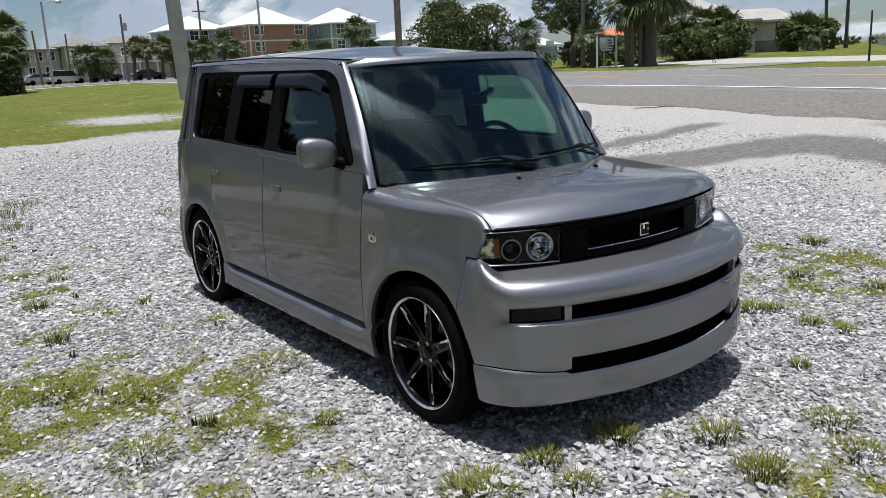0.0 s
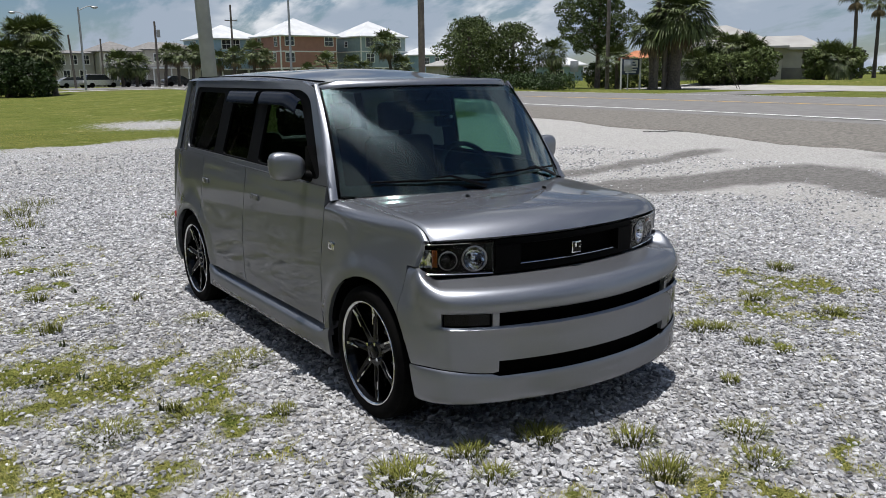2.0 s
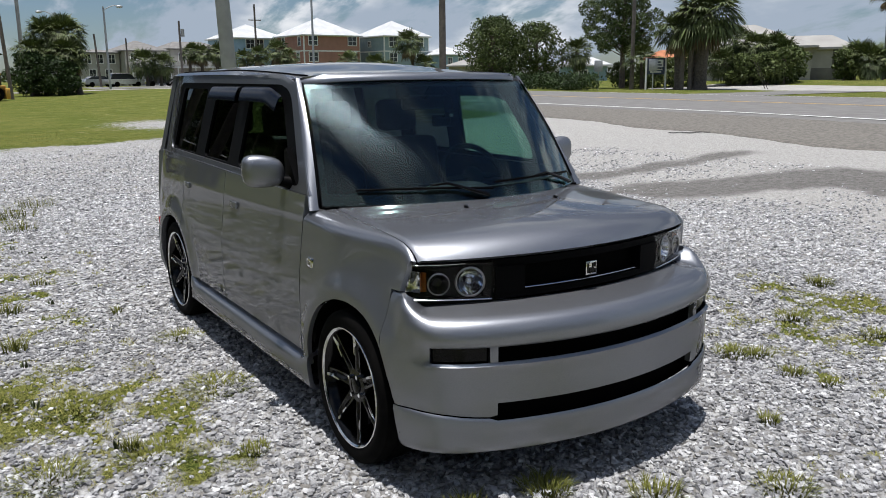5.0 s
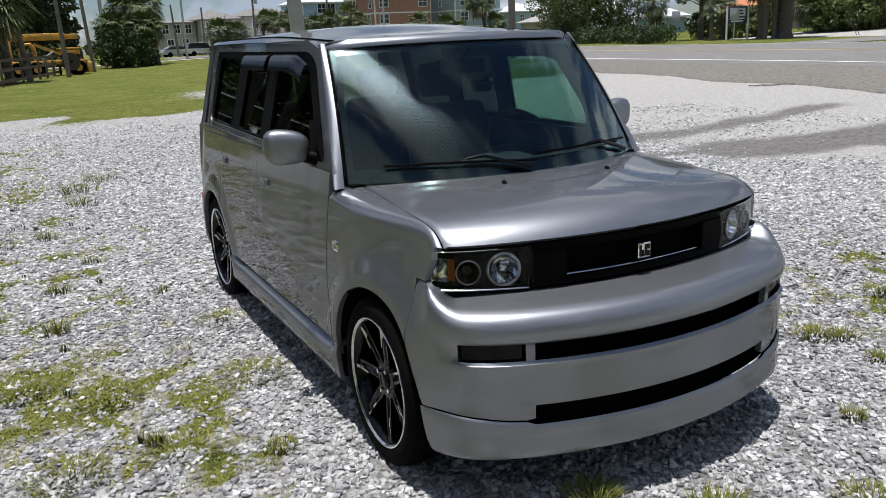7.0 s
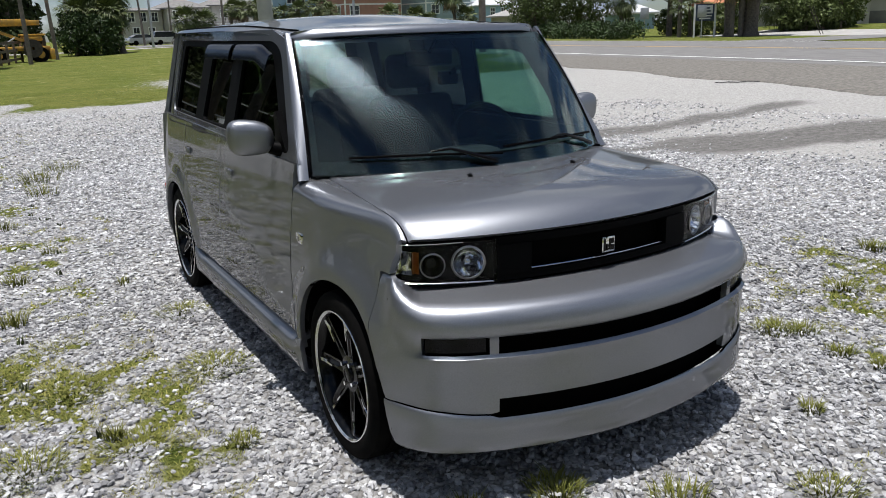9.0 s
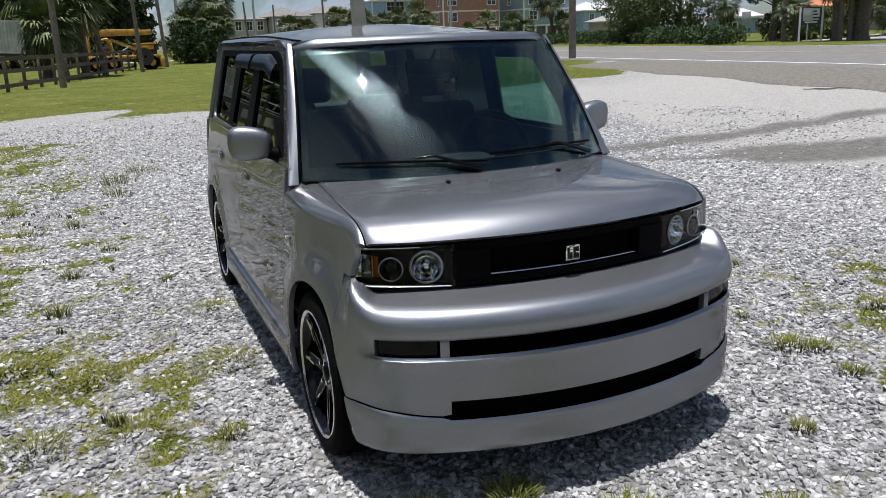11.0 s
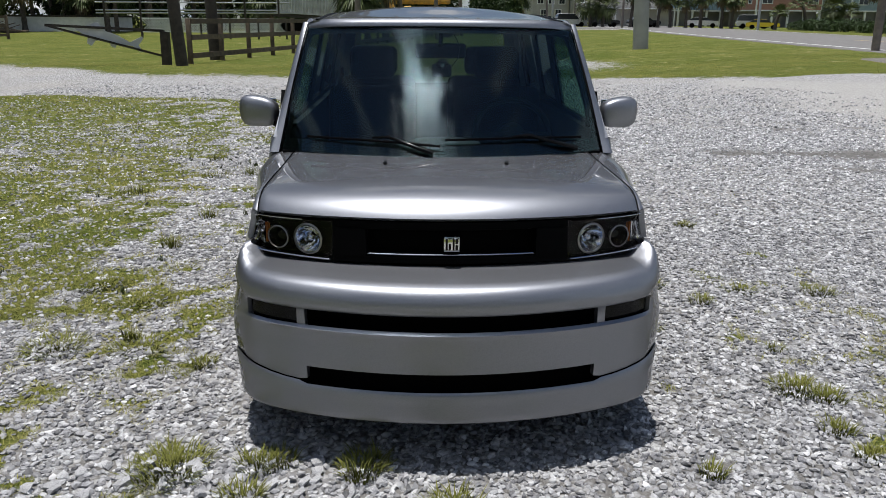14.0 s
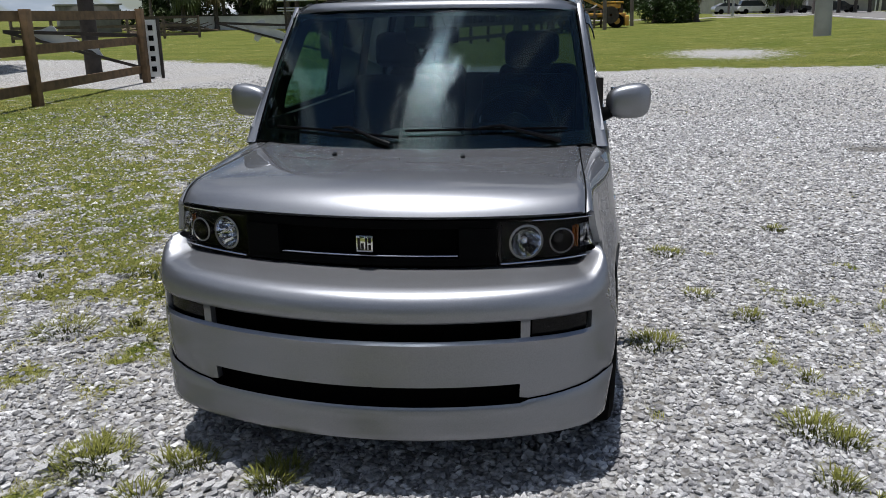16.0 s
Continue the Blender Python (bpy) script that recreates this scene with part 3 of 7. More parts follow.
sweep(line, [(x, face_y(x) + 0.002, 0.752) for x in spread(-0.29, 0.29, 15)], 0.0024)
part("grille_lip", line, MACHINED, gr, "thin bright lower lip")
badge = part("badge", box(bmesh.new(), -0.0275, 0.0275, 0.178, 0.190, 0.768, 0.822, 0.003), CHROME, gr, "square chrome badge")
bm = bmesh.new()
for x0, x1, z0, z1 in ((-0.026, -0.017, 0.776, 0.822), (-0.013, -0.003, 0.776, 0.801), (0.004, 0.012, 0.776, 0.822), (0.016, 0.027, 0.776, 0.796), (0.016, 0.027, 0.802, 0.822)):
    box(bm, x0 * 0.82, x1 * 0.82, 0.175, 0.179, 0.795 + (z0 - 0.799) * 0.86, 0.795 + (z1 - 0.799) * 0.86)
bmesh.ops.scale(bm, vec=(1, 1, 1), verts=bm.verts)
part("badge_mark", bm, GLOSS, badge, "plain dark shapes")

# cabin: roof, pillars, glass
WS_TOP = lambda s: Vector((0.613 * s, 1.31 + 0.13 * s * s, 1.503 - 0.010 * s * s))
WS_BOT = lambda s: Vector((0.700 * s, 0.80 + 0.30 * s * s, 1.022 - 0.012 * s * s))


def ws_point(s, t):
    p = WS_BOT(s).lerp(WS_TOP(s), t)
    return tuple(p + Vector((0, -0.75, 0.65)) * 0.02 * math.sin(math.pi * t))


ws = part("windshield", thick(grid(bmesh.new(), ws_point, spread(-1, 1, 25), spread(-0.05, 1, 14)), 0.004), WINDSHIELD, car, "clear windshield reflecting the clouds")
ws.visible_shadow = False
# black band and seal round the windshield
seal = bmesh.new()
grid(seal, lambda s, t: tuple(Vector(ws_point(s, t)) + Vector((0, 0.006, -0.006))), spread(-1, 1, 25), [0.955, 1.0])
for e in (-1, 1):
    grid(seal, lambda a, t: tuple(Vector(ws_point(e * a, t)) + Vector((0, 0.006, -0.006))), [0.965, 1.0], spread(0, 1, 12))
grid(seal, lambda s, t: tuple(Vector(ws_point(s, t)) + Vector((0, 0.006, -0.006))), spread(-1, 1, 25), [-0.05, 0.05])
part("ceramic_band", seal, GLOSS, ws)
for e in (-1, 1):
    trim = bmesh.new()
    sweep(trim, [Vector(ws_point(e * 1.012, t)) + Vector((0, -0.002, 0.004)) for t in spread(0, 1, 12)], 0.003)
    part("windshield_moulding", trim, BLACK, ws, "thin black side moulding")
cowl = grid(bmesh.new(), lambda s, t: (s * 0.69, hood_rear(s * 0.66) - 0.01 + (WS_BOT(s).y + 0.02 - hood_rear(s * 0.66)) * t, hood_z(s * 0.66, hood_rear(s * 0.66)) - 0.022 + 0.012 * t), spread(-1, 1, 21), [0, 0.5, 1])
part("cowl", thick(cowl, 0.01), BLACK, car, "black plastic cowl")

ROOF_REAR = 3.70


def roof_point(s, t):
    x = 0.640 * s
    front = WS_TOP(s * 0.99)
    e = max(0.0, (abs(s) - 0.80) / 0.20) ** 2 * (1 - smooth(max(t, 0) / 0.14))  # the front corners are rounded off
    front += Vector((0, 0.05 * e, -0.020 * e))
    if t < 0:
        f = 1 + t / 0.05
        return (x * 0.975, front.y - 0.004 + 0.03 * f * f, front.z + 0.004 + 0.034 * f ** 0.7)
    y = front.y + 0.026 + (ROOF_REAR - front.y - 0.026) * t
    z = front.z + 0.038 + (0.045 * (1 - s * s)) * smooth(t / 0.35) * (1 - 0.5 * smooth((t - 0.7) / 0.3)) + 0.022 * smooth(t / 0.5) - 0.05 * smooth((t - 0.9) / 0.1) ** 2
    if abs(s) > 0.97:
        z -= 0.012
    return (x, y, z)


roof = bmesh.new()
ROOF_S, ROOF_T =  [-1, -0.985, -0.96, -0.93] + spread(-0.88, 0.88, 19) + [0.93, 0.96, 0.985, 1], [-0.05, -0.04, -0.03, -0.02, -0.01, 0.0] + spread(0.02, 1, 30)
grid(roof, roof_point, ROOF_S, ROOF_T)
grid(roof, lambda s, t: tuple(Vector(roof_point(s * 0.99, t)) + Vector((0, 0.012, -0.022))), ROOF_S, ROOF_T)
roof_ob = part("roof", roof, PAINT, car, angle=50)
for s in (-1, 1):
    rib = bmesh.new()
    for t0, t1 in zip(spread(0.02, 0.97, 16), spread(0.02, 0.97, 16)[1:]):
        a, b = Vector(roof_point(s * 0.90, t0)), Vector(roof_point(s * 0.90, t1))
        bar(rib, a + Vector((0, 0, 0.001)), b + Vector((0, 0, 0.001)), 0.016, 0.008)
    part("roof_moulding", rib, BLACK, roof_ob, "black roof joint strip")
lining = grid(bmesh.new(), lambda s, t: tuple(Vector(roof_point(s * 0.95, t)) - Vector((0, 0, 0.05))), spread(-1, 1, 9), spread(0.03, 0.97, 12))
part("headliner", lining, HEADLINER, car, "light grey headliner")

DLO = [(1.235, 1.052), (1.50, 1.452), (1.62, 1.490), (3.33, 1.498), (3.37, 1.460), (3.40, 1.085)]
OPEN_FRONT = [(1.42, 1.07), (1.43, 1.16), (1.60, 1.405), (1.66, 1.452), (2.06, 1.458), (2.10, 1.075)]
OPEN_REAR = [(2.26, 1.078), (2.225, 1.458), (2.62, 1.460), (2.70, 1.082)]
OPEN_QUARTER = [(2.86, 1.084), (2.80, 1.462), (3.30, 1.466), (3.35, 1.086)]


def green_panel(y0, y1, z0, z1, inset, t, n=40):
    bm = bmesh.new()
    def fn(y, z):
        x = green_x(z) - inset
        # towards the tail the side draws in, towards the screen it meets the pillar
        x -= 0.05 * smooth((y - 3.3) / 0.45) ** 2
        return (-x, y, z)
    grid(bm, fn, spread(y0, y1, n), spread(z0, z1, 20))
    return thick(bm, t)


def lean(z):
    return (z - 1.03) * 0.75


for s in (-1, 1):
    side = (lambda b: b) if s < 0 else mirror
    skin = green_panel(1.10, 3.68, 1.03, 1.538, 0.0, 0.025)
    dlo = prism(bmesh.new(), rounded(DLO, 0.06), -1, -0.5, "x")
    nose = prism(bmesh.new(), [(1.00, 0.95), (1.085, 0.95), (1.125, 1.03), (1.452, 1.495), (1.64, 1.535), (1.64, 1.7), (1.00, 1.7)], -1, -0.5, "x")
    frame_ob = part("cabin_side", side(cut(skin, [dlo, nose, prism(bmesh.new(), [(3.69, 0.9), (3.66, 1.06), (3.60, 1.50), (3.52, 1.56), (3.9, 1.6), (3.9, 0.9)], -1, -0.5, 'x')])), PAINT, car)
    black = green_panel(1.18, 3.43, 1.035, 1.515, 0.010, 0.02)
    outs = [prism(bmesh.new(), rounded(o, 0.035), -1, -0.5, "x") for o in (OPEN_FRONT, OPEN_REAR, OPEN_QUARTER)]
    nose2 = prism(bmesh.new(), [(1.00, 0.95), (1.15, 0.95), (1.19, 1.03), (1.50, 1.50), (1.50, 1.7), (1.00, 1.7)], -1, -0.5, "x")
    part("window_frame", side(cut(black, outs + [nose2])), FRAMEBLACK, frame_ob, "gloss black window surround")
    # the front pillar joins screen and side
    pil = bmesh.new()
    def pil_fn(a, t):
        p = Vector(ws_point(-1.02, t))
        z = p.z
        q = Vector((-green_x(z) - 0.002, 1.125 + (z - 1.03) * 0.703 + 0.012, z))
        mid = p.lerp(q, 0.5) + Vector((-0.016, -0.006, 0.002))
        return tuple(p * (1 - a) ** 2 + mid * 2 * a * (1 - a) + q * a * a)
    grid(pil, pil_fn, spread(0, 1, 9), spread(-0.08, 1.06, 16))
    part("front_pillar", side(thick(pil, 0.02)), PAINT, car)
    for o, glassm, nm in ((OPEN_FRONT, FRONTGLASS, "front_window"), (OPEN_REAR, TINTED, "rear_window"), (OPEN_QUARTER, TINTED, "quarter_window")):
        ys, zs = [p[0] for p in o], [p[1] for p in o]
        pane = green_panel(min(ys) - 0.02, max(ys) + 0.02, min(zs) - 0.02, max(zs) + 0.02, 0.022, 0.003, 6)
        go = part(nm, side(pane), glassm, car, "dark tinted side glass" if glassm is TINTED else "lightly tinted side glass")
        go.visible_shadow = False
    # smoked rain guards over the two door windows
    for y0, y1, slope in ((1.60, 2.13, 0.045), (2.20, 2.66, 0.0)):
        v = bmesh.new()
        def vfn(y, k):
            z, out = ((1.478, 0.004), (1.47, 0.018), (1.445, 0.026), (1.415, 0.030), (1.405, 0.028))[int(k)]
            z -= slope * smooth((1.80 - y) / 0.25) if slope else 0
            return (-(green_x(z) + out), y, z)
        grid(v, vfn, spread(y0, y1, 16), [0, 1, 2, 3, 4])
        part("rain_guard", side(thick(v, 0.004)), VISOR, car, "smoked plastic rain guard")
    # door mirror
    mir = bmesh.new()
    bmesh.ops.create_cube(mir, size=1)
    bmesh.ops.subdivide_edges(mir, edges=list(mir.edges), cuts=6, use_grid_fill=True)
    for vtx in mir.verts:
        p = vtx.co * 2
        l4 = (abs(p.x) ** 3.2 + abs(p.y) ** 3.2 + abs(p.z) ** 3.2) ** (1 / 3.2)
        p = p / max(l4, 1e-6)
        inner_ = (p.x + 1) / 2
        taper = 1 - (0.30 * inner_ ** 2 if p.z > 0 else 0.10 * inner_)
        vtx.co = Vector((p.x * 0.094, p.y * (0.060 if p.y < 0 else 0.03) * (1 - 0.25 * inner_), p.z * 0.077 * taper - 0.012 * inner_))
    bmesh.ops.transform(mir, matrix=Matrix.Translation((-0.848, 1.395, 1.122)) @ pose(0, 0, 0, 0, -3, -14), verts=mir.verts)
    mo = part("door_mirror", side(mir), PAINT, car, "silver door mirror")
    arm = bmesh.new()
    tube(arm, (-0.79, 1.385, 1.075), (-0.715, 1.34, 1.055), 0.024, 0.034, 12)
    prism(arm, [(1.26, 1.035), (1.40, 1.035), (1.40, 1.20), (1.375, 1.215)], -0.742, -0.712, "x")
    part("mirror_foot", side(arm), BLACK, mo, "black mirror foot")
    gl = box(bmesh.new(), -0.925, -0.775, 1.424, 1.431, 1.062, 1.172, 0.003)
    part("mirror_glass", side(gl), CHROME, mo)

# tail
tail = bmesh.new()
def tail_fn(s, k):
    z, y, w = ((0.22, 3.76, 0.77), (0.30, 3.80, 0.79), (0.50, 3.81, 0.79), (0.58, 3.78, 0.78), (0.80, 3.77, 0.775), (1.05, 3.76, 0.755))[int(k)]
    return (s * w, y - 0.10 * abs(s) ** 6 - 0.02 * s * s, z)
grid(tail, tail_fn, spread(-1, 1, 25), list(range(6)))
part("tailgate", thick(tail, 0.03), PAINT, car)
tail = grid(bmesh.new(), lambda s, k: (s * (0.745, 0.735, 0.650, 0.633)[int(k)], (3.76, 3.755, 3.70, 3.69)[int(k)] - 0.09 * abs(s) ** 6 - 0.02 * s * s, (1.05, 1.08, 1.47, 1.545)[int(k)]), spread(-1, 1, 25), [0, 1, 2, 3], keep=lambda s, k: not (1 < k < 2 and abs(s) < 0.83))
part("tailgate_frame", thick(tail, 0.03), PAINT, car)
rg = part("rear_glass", grid(bmesh.new(), lambda s, z: (s * (0.70 - (z - 1.05) * 0.2), 3.745 - 0.09 * abs(s) ** 6 - 0.02 * s * s - (z - 1.05) * 0.12, z), spread(-1, 1, 17), [1.06, 1.50]), TINTED, car, "tinted rear glass")
rg.visible_shadow = False

# floor of the car and wheel housings
under = bmesh.new()
box(under, -0.74, 0.74, 1.08, 2.82, 0.20, 0.30)
box(under, -0.52, 0.52, 0.24, 3.70, 0.22, 0.42)
box(under, -0.70, 0.70, 1.06, 1.12, 0.25, 0.98)
part("underbody", under, BLACK, car, "black underbody")
for ay in AXLES:
    for s in (-1, 1):
        w = bmesh.new()
        lathe(w, [(0.375, 0.0), (0.385, 0.26), (0.05, 0.27)], 40, Matrix.Translation((s * 0.775, ay, HUB_Z)) @ pose(0, 0, 0, 0, -s * 90, 0))
        bmesh.ops.delete(w, geom=[v for v in w.verts if v.co.z < 0.22], context="VERTS")
        part("wheel_liner", w, BLACK, car)

# wheels
def wheel_parts(m_out, parent):
    tyre = bmesh.new()
    R = TYRE_R
    lathe(tyre, [(0.234, -0.085), (0.245, -0.098), (0.275, -0.104), (R - 0.018, -0.098), (R - 0.004, -0.085), (R, -0.06), (R, -0.032), (R - 0.006, -0.030), (R - 0.006, -0.024), (R, -0.022), (R, 0.022), (R - 0.006, 0.024),
                 (R - 0.006, 0.030), (R, 0.032), (R, 0.06), (R - 0.004, 0.085), (R - 0.018, 0.098), (0.275, 0.104), (0.245, 0.098), (0.234, 0.085)], 72)
    bmesh.ops.scale(tyre, vec=(1, 1, 0.92), verts=tyre.verts)
    part("tyre", tyre, RUBBER, parent, "low-profile black tyre")
    rim = bmesh.new()
    lathe(rim, [(0.236, 0.088), (0.226, 0.075), (0.218, 0.03), (0.208, -0.02), (0.208, -0.09)], 64)
    rimo = part("rim", rim, GLOSS, parent, "gloss black alloy rim with machined edges")
    lip = bmesh.new()
    lathe(lip, [(0.232, 0.086), (0.238, 0.092), (0.242, 0.092), (0.245, 0.086), (0.240, 0.080)], 72)
    part("rim_lip", lip, MACHINED, rimo, "thin bright machined lip")
    hub = bmesh.new()
    lathe(hub, [(0.078, 0.0), (0.076, 0.040), (0.068, 0.052), (0.034, 0.054), (0.032, 0.060), (0.026, 0.064), (0.001, 0.064)], 36)
    part("hub", hub, GLOSS, rimo)
    for k in range(7):
        a0 = 2 * math.pi * k / 7 + 0.2
        sp = bmesh.new()
        def spoke(f, e):
            # twin-edged spokes that sweep round as they go out
            r = 0.05 + 0.175 * f
            ang = a0 + 0.04 * f * f + e * (0.022 / r * (1 - 0.35 * f) + 0.015)
            z = 0.050 + 0.022 * f - (0.012 if abs(e) < 0.5 else 0) * math.sin(math.pi * min(1, f * 1.0))
            return (r * math.cos(ang), r * math.sin(ang), z)
        grid(sp, spoke, spread(0, 1, 12), [-1, -0.55, 0, 0.55, 1])
        so = part("spoke", thick(sp, 0.03), GLOSS, rimo)
        ac = bmesh.new()
        def accent(f, e):
            ff = 0.50 + 0.50 * f
            x, y, z = spoke(ff, 1.02 - (0.30 + 0.42 * f) * e)
            return (x, y, z + 0.003)
        grid(ac, accent, spread(0, 1, 8), [0, 1])
        part("spoke_edge", thick(ac, 0.003), MACHINED, so, "bright machined spoke edge")
    for k in range(4):
        a = 2 * math.pi * k / 4 + 0.6
        nut = bmesh.new()
        tube(nut, (0.05 * math.cos(a), 0.05 * math.sin(a), 0.04), (0.05 * math.cos(a), 0.05 * math.sin(a), 0.066), 0.009, n=6)
        part("wheel_nut", nut, CHROME, rimo)
    disc = bmesh.new()
    lathe(disc, [(0.06, -0.03), (0.130, -0.03), (0.130, -0.055), (0.06, -0.055)], 40)
    part("brake_disc", disc, STEEL, parent)


for i, ay in enumerate(AXLES):
    for s in (-1, 1):
        w = new("wheel")
        w.empty_display_size = 0.1
        w.parent = car
        w.matrix_basis = Matrix.Translation((s * 0.708, ay, HUB_Z)) @ pose(0, 0, 0, 0, s * 90, 0) @ pose(0, 0, 0, 0, 0, 25 + 40 * i)
        wheel_parts(None, w)

# wipers: arm, blade, each a part
for x0, x1, t0, t1 in ((0.00, 0.58, 0.055, 0.045), (-0.56, -0.02, 0.045, 0.012)):
    def on(x, t, lift=0.014):
        return Vector(ws_point(x / 0.67, t)) + Vector((0, -lift, lift * 0.8))
    blade = bmesh.new()
    pts = [on(x0 + (x1 - x0) * f, t0 + (t1 - t0) * f + 0.012 * math.sin(math.pi * f)) for f in spread(0, 1, 12)]
    sweep(blade, pts, 0.0055)
    wo = part("wiper", blade, BLACK, car, "black windshield wiper", angle=60)
    arm = bmesh.new()
    pa = [on(x1 - 0.03, -0.03, 0.01), on(x1 - 0.10, 0.004, 0.016), on(x0 + 0.34, t0 + 0.018, 0.022), on(x0 + 0.27, t0 + 0.014, 0.016)]
    sweep(arm, pa, [0.011, 0.009, 0.006, 0.004], 8)
    part("wiper_arm", arm, GLOSS, wo, angle=60)

# cabin
dash = bmesh.new()
prof = [(0.03, -0.03), (0.10, -0.012), (0.28, -0.004), (0.40, -0.03), (0.46, -0.09), (0.45, -0.32), (0.40, -0.45)]
def dash_fn(sx, k):
    dy, dz = prof[int(k)]
    y0 = WS_BOT(sx).y
    return (sx * 0.68, y0 + dy * (1 - 0.55 * sx * sx), 1.008 + dz)
grid(dash, dash_fn, spread(-1, 1, 21), list(range(len(prof))))
part("dashboard", dash, TRIM, car, "dark grey dashboard")
binn = bmesh.new()
lathe(binn, [(0.001, 0.03), (0.09, 0.028), (0.12, 0.01), (0.13, -0.03)], 28, Matrix.Translation((0.0, 1.12, 1.00)) @ Matrix.Diagonal((1.4, 0.9, 0.8, 1)))
part("gauge_hood", binn, TRIM, car)
sw = bmesh.new()
m = Matrix.Translation((0.36, 1.50, 0.99)) @ pose(0, 0, 0, 62, 0, 0)
ring = [m @ Vector((0.185 * math.cos(a), 0.185 * math.sin(a), 0)) for a in spread(0, 2 * math.pi, 29)]
for p, q in zip(ring, ring[1:]):
    tube(sw, p, q, 0.015, n=8)
for a in (0.0, math.pi, -math.pi / 2):
    tube(sw, m @ Vector((0, 0, 0.01)), m @ Vector((0.18 * math.cos(a), 0.18 * math.sin(a), 0)), 0.02, 0.014, 8)
bmesh.ops.create_uvsphere(sw, u_segments=16, v_segments=10, radius=0.065, matrix=m @ Matrix.Diagonal((1, 1, 0.5, 1)))
part("steering_wheel", sw, TRIM, car, "dark steering wheel")
for s in (-1, 1):
    for y, row in ((1.95, 0), (2.85, 1)):
        st = new("seat"); st.empty_display_size = 0.1; st.parent = car
        part("seat_cushion", box(bmesh.new(), s * 0.36 - 0.25, s * 0.36 + 0.25, y - 0.30, y + 0.22, 0.45, 0.62, 0.06, 3), CLOTH, st)
        bk = box(bmesh.new(), -0.25, 0.25, -0.07, 0.07, 0.0, 0.58, 0.055, 3)
        bmesh.ops.transform(bk, matrix=Matrix.Translation((s * 0.36, y + 0.22, 0.60)) @ pose(0, 0, 0, -14, 0, 0), verts=bk.verts)
        part("seat_back", bk, CLOTH, st)
        hr = box(bmesh.new(), -0.13, 0.13, -0.05, 0.05, 0.0, 0.19, 0.045, 3)
        bmesh.ops.transform(hr, matrix=Matrix.Translation((s * 0.36, y + 0.37, 1.20 - 0.03 * row)) @ pose(0, 0, 0, -8, 0, 0), verts=hr.verts)
        part("headrest", hr, CLOTH, st)
mr = bmesh.new()
box(mr, -0.12, 0.12, 1.40, 1.43, 1.36, 1.43, 0.015)
tube(mr, (0, 1.40, 1.42), (0, 1.33, 1.48), 0.01, n=8)
part("rear_view_mirror", mr, BLACK, car, "black rear-view mirror")
inner = bmesh.new()
for s in (-1, 1):
    box(inner, s * 0.70 - 0.02, s * 0.70 + 0.02, 1.15, 3.6, 0.35, 1.05)
box(inner, -0.68, 0.68, 1.1, 3.65, 0.33, 0.36)
part("door_trim", inner, TRIM, car)

# dash camera on a suction mount below the mirror
dc = bmesh.new()
box(dc, -0.045, 0.045, 1.225, 1.265, 1.285, 1.345, 0.012)
dash_cam = part("dash_camera", dc, BLACK, car, "small black camera on a suction mount")
cm = Matrix.Translation((0.0, 1.168, 1.352)) @ pose(0, 0, 0, 132, 0, 0)
part("suction_cup", lathe(bmesh.new(), [(0.001, 0.012), (0.010, 0.012), (0.013, 0.004), (0.026, 0.001), (0.028, 0.004), (0.024, 0.006), (0.012, 0.014)], 28, cm), SMOKE, dash_cam)
part("cup_knob", lathe(bmesh.new(), [(0.001, 0.006), (0.007, 0.005), (0.009, 0.0), (0.007, -0.004)], 18, cm @ Matrix.Translation((0, 0, 0.016))), STEEL, dash_cam)
part("mount_arm", sweep(bmesh.new(), [(0, 1.175, 1.350), (0, 1.20, 1.345), (0, 1.235, 1.33)], 0.008, 8), BLACK, dash_cam)
part("cable", sweep(bmesh.new(), [(0.045, 1.25, 1.33), (0.075, 1.26, 1.37), (0.085, 1.29, 1.42), (0.06, 1.33, 1.47)], 0.0025, 6), BLACK, dash_cam)

# ---------------------------------------------------------------- ground, road, gravel, grass
def rise(x, y):
    """Flat round the car, rising gently to the road and to the far side of the field."""
    return 0.45 * smooth((x - 46) / 9.0) * smooth((78 - y) / 20.0) + 0.50 * smooth((x - 3.5 - 0.03 * y) / 12.0) + 0.5 * smooth((y - 45) / 60.0) * (1 - 0.8 * smooth((x - 3.5 - 0.03 * y) / 12.0))


def white_line(y):
    return 16.15 + 0.105 * (y - 13) - 0.07 * min(25, max(0, 13 - y))


def shoulder(y):
    """Near edge of the asphalt."""
    return min(10.4 + 0.18 * (y - 4.1), white_line(y) - 0.9) if y < 23 else white_line(y) - 0.9


def field_edge(x):
    """Where the grass field begins, looking along y."""
    pts = ((-40, 27), (-13, 23.8), (-8.3, 19.6), (-4, 18.6), (-0.8, 17.2), (1.5, 17.6), (3.5, 19.2), (5.2, 18.8), (8.0, 17.6), (9.5, 15.6), (11.0, 14.6), (12.2, 15.4), (13.2, 17.5), (15.5, 22.5), (18, 26.0), (60, 60))
    for (x0, a), (x1, b) in zip(pts, pts[1:]):
        if x <= x1:
            return a + (b - a) * max(0.0, (x - x0) / (x1 - x0))
    return pts[-1][1]


def wob(x, y, s, seed=0.0):
    return noise.noise(Vector((x * s, y * s, seed)))


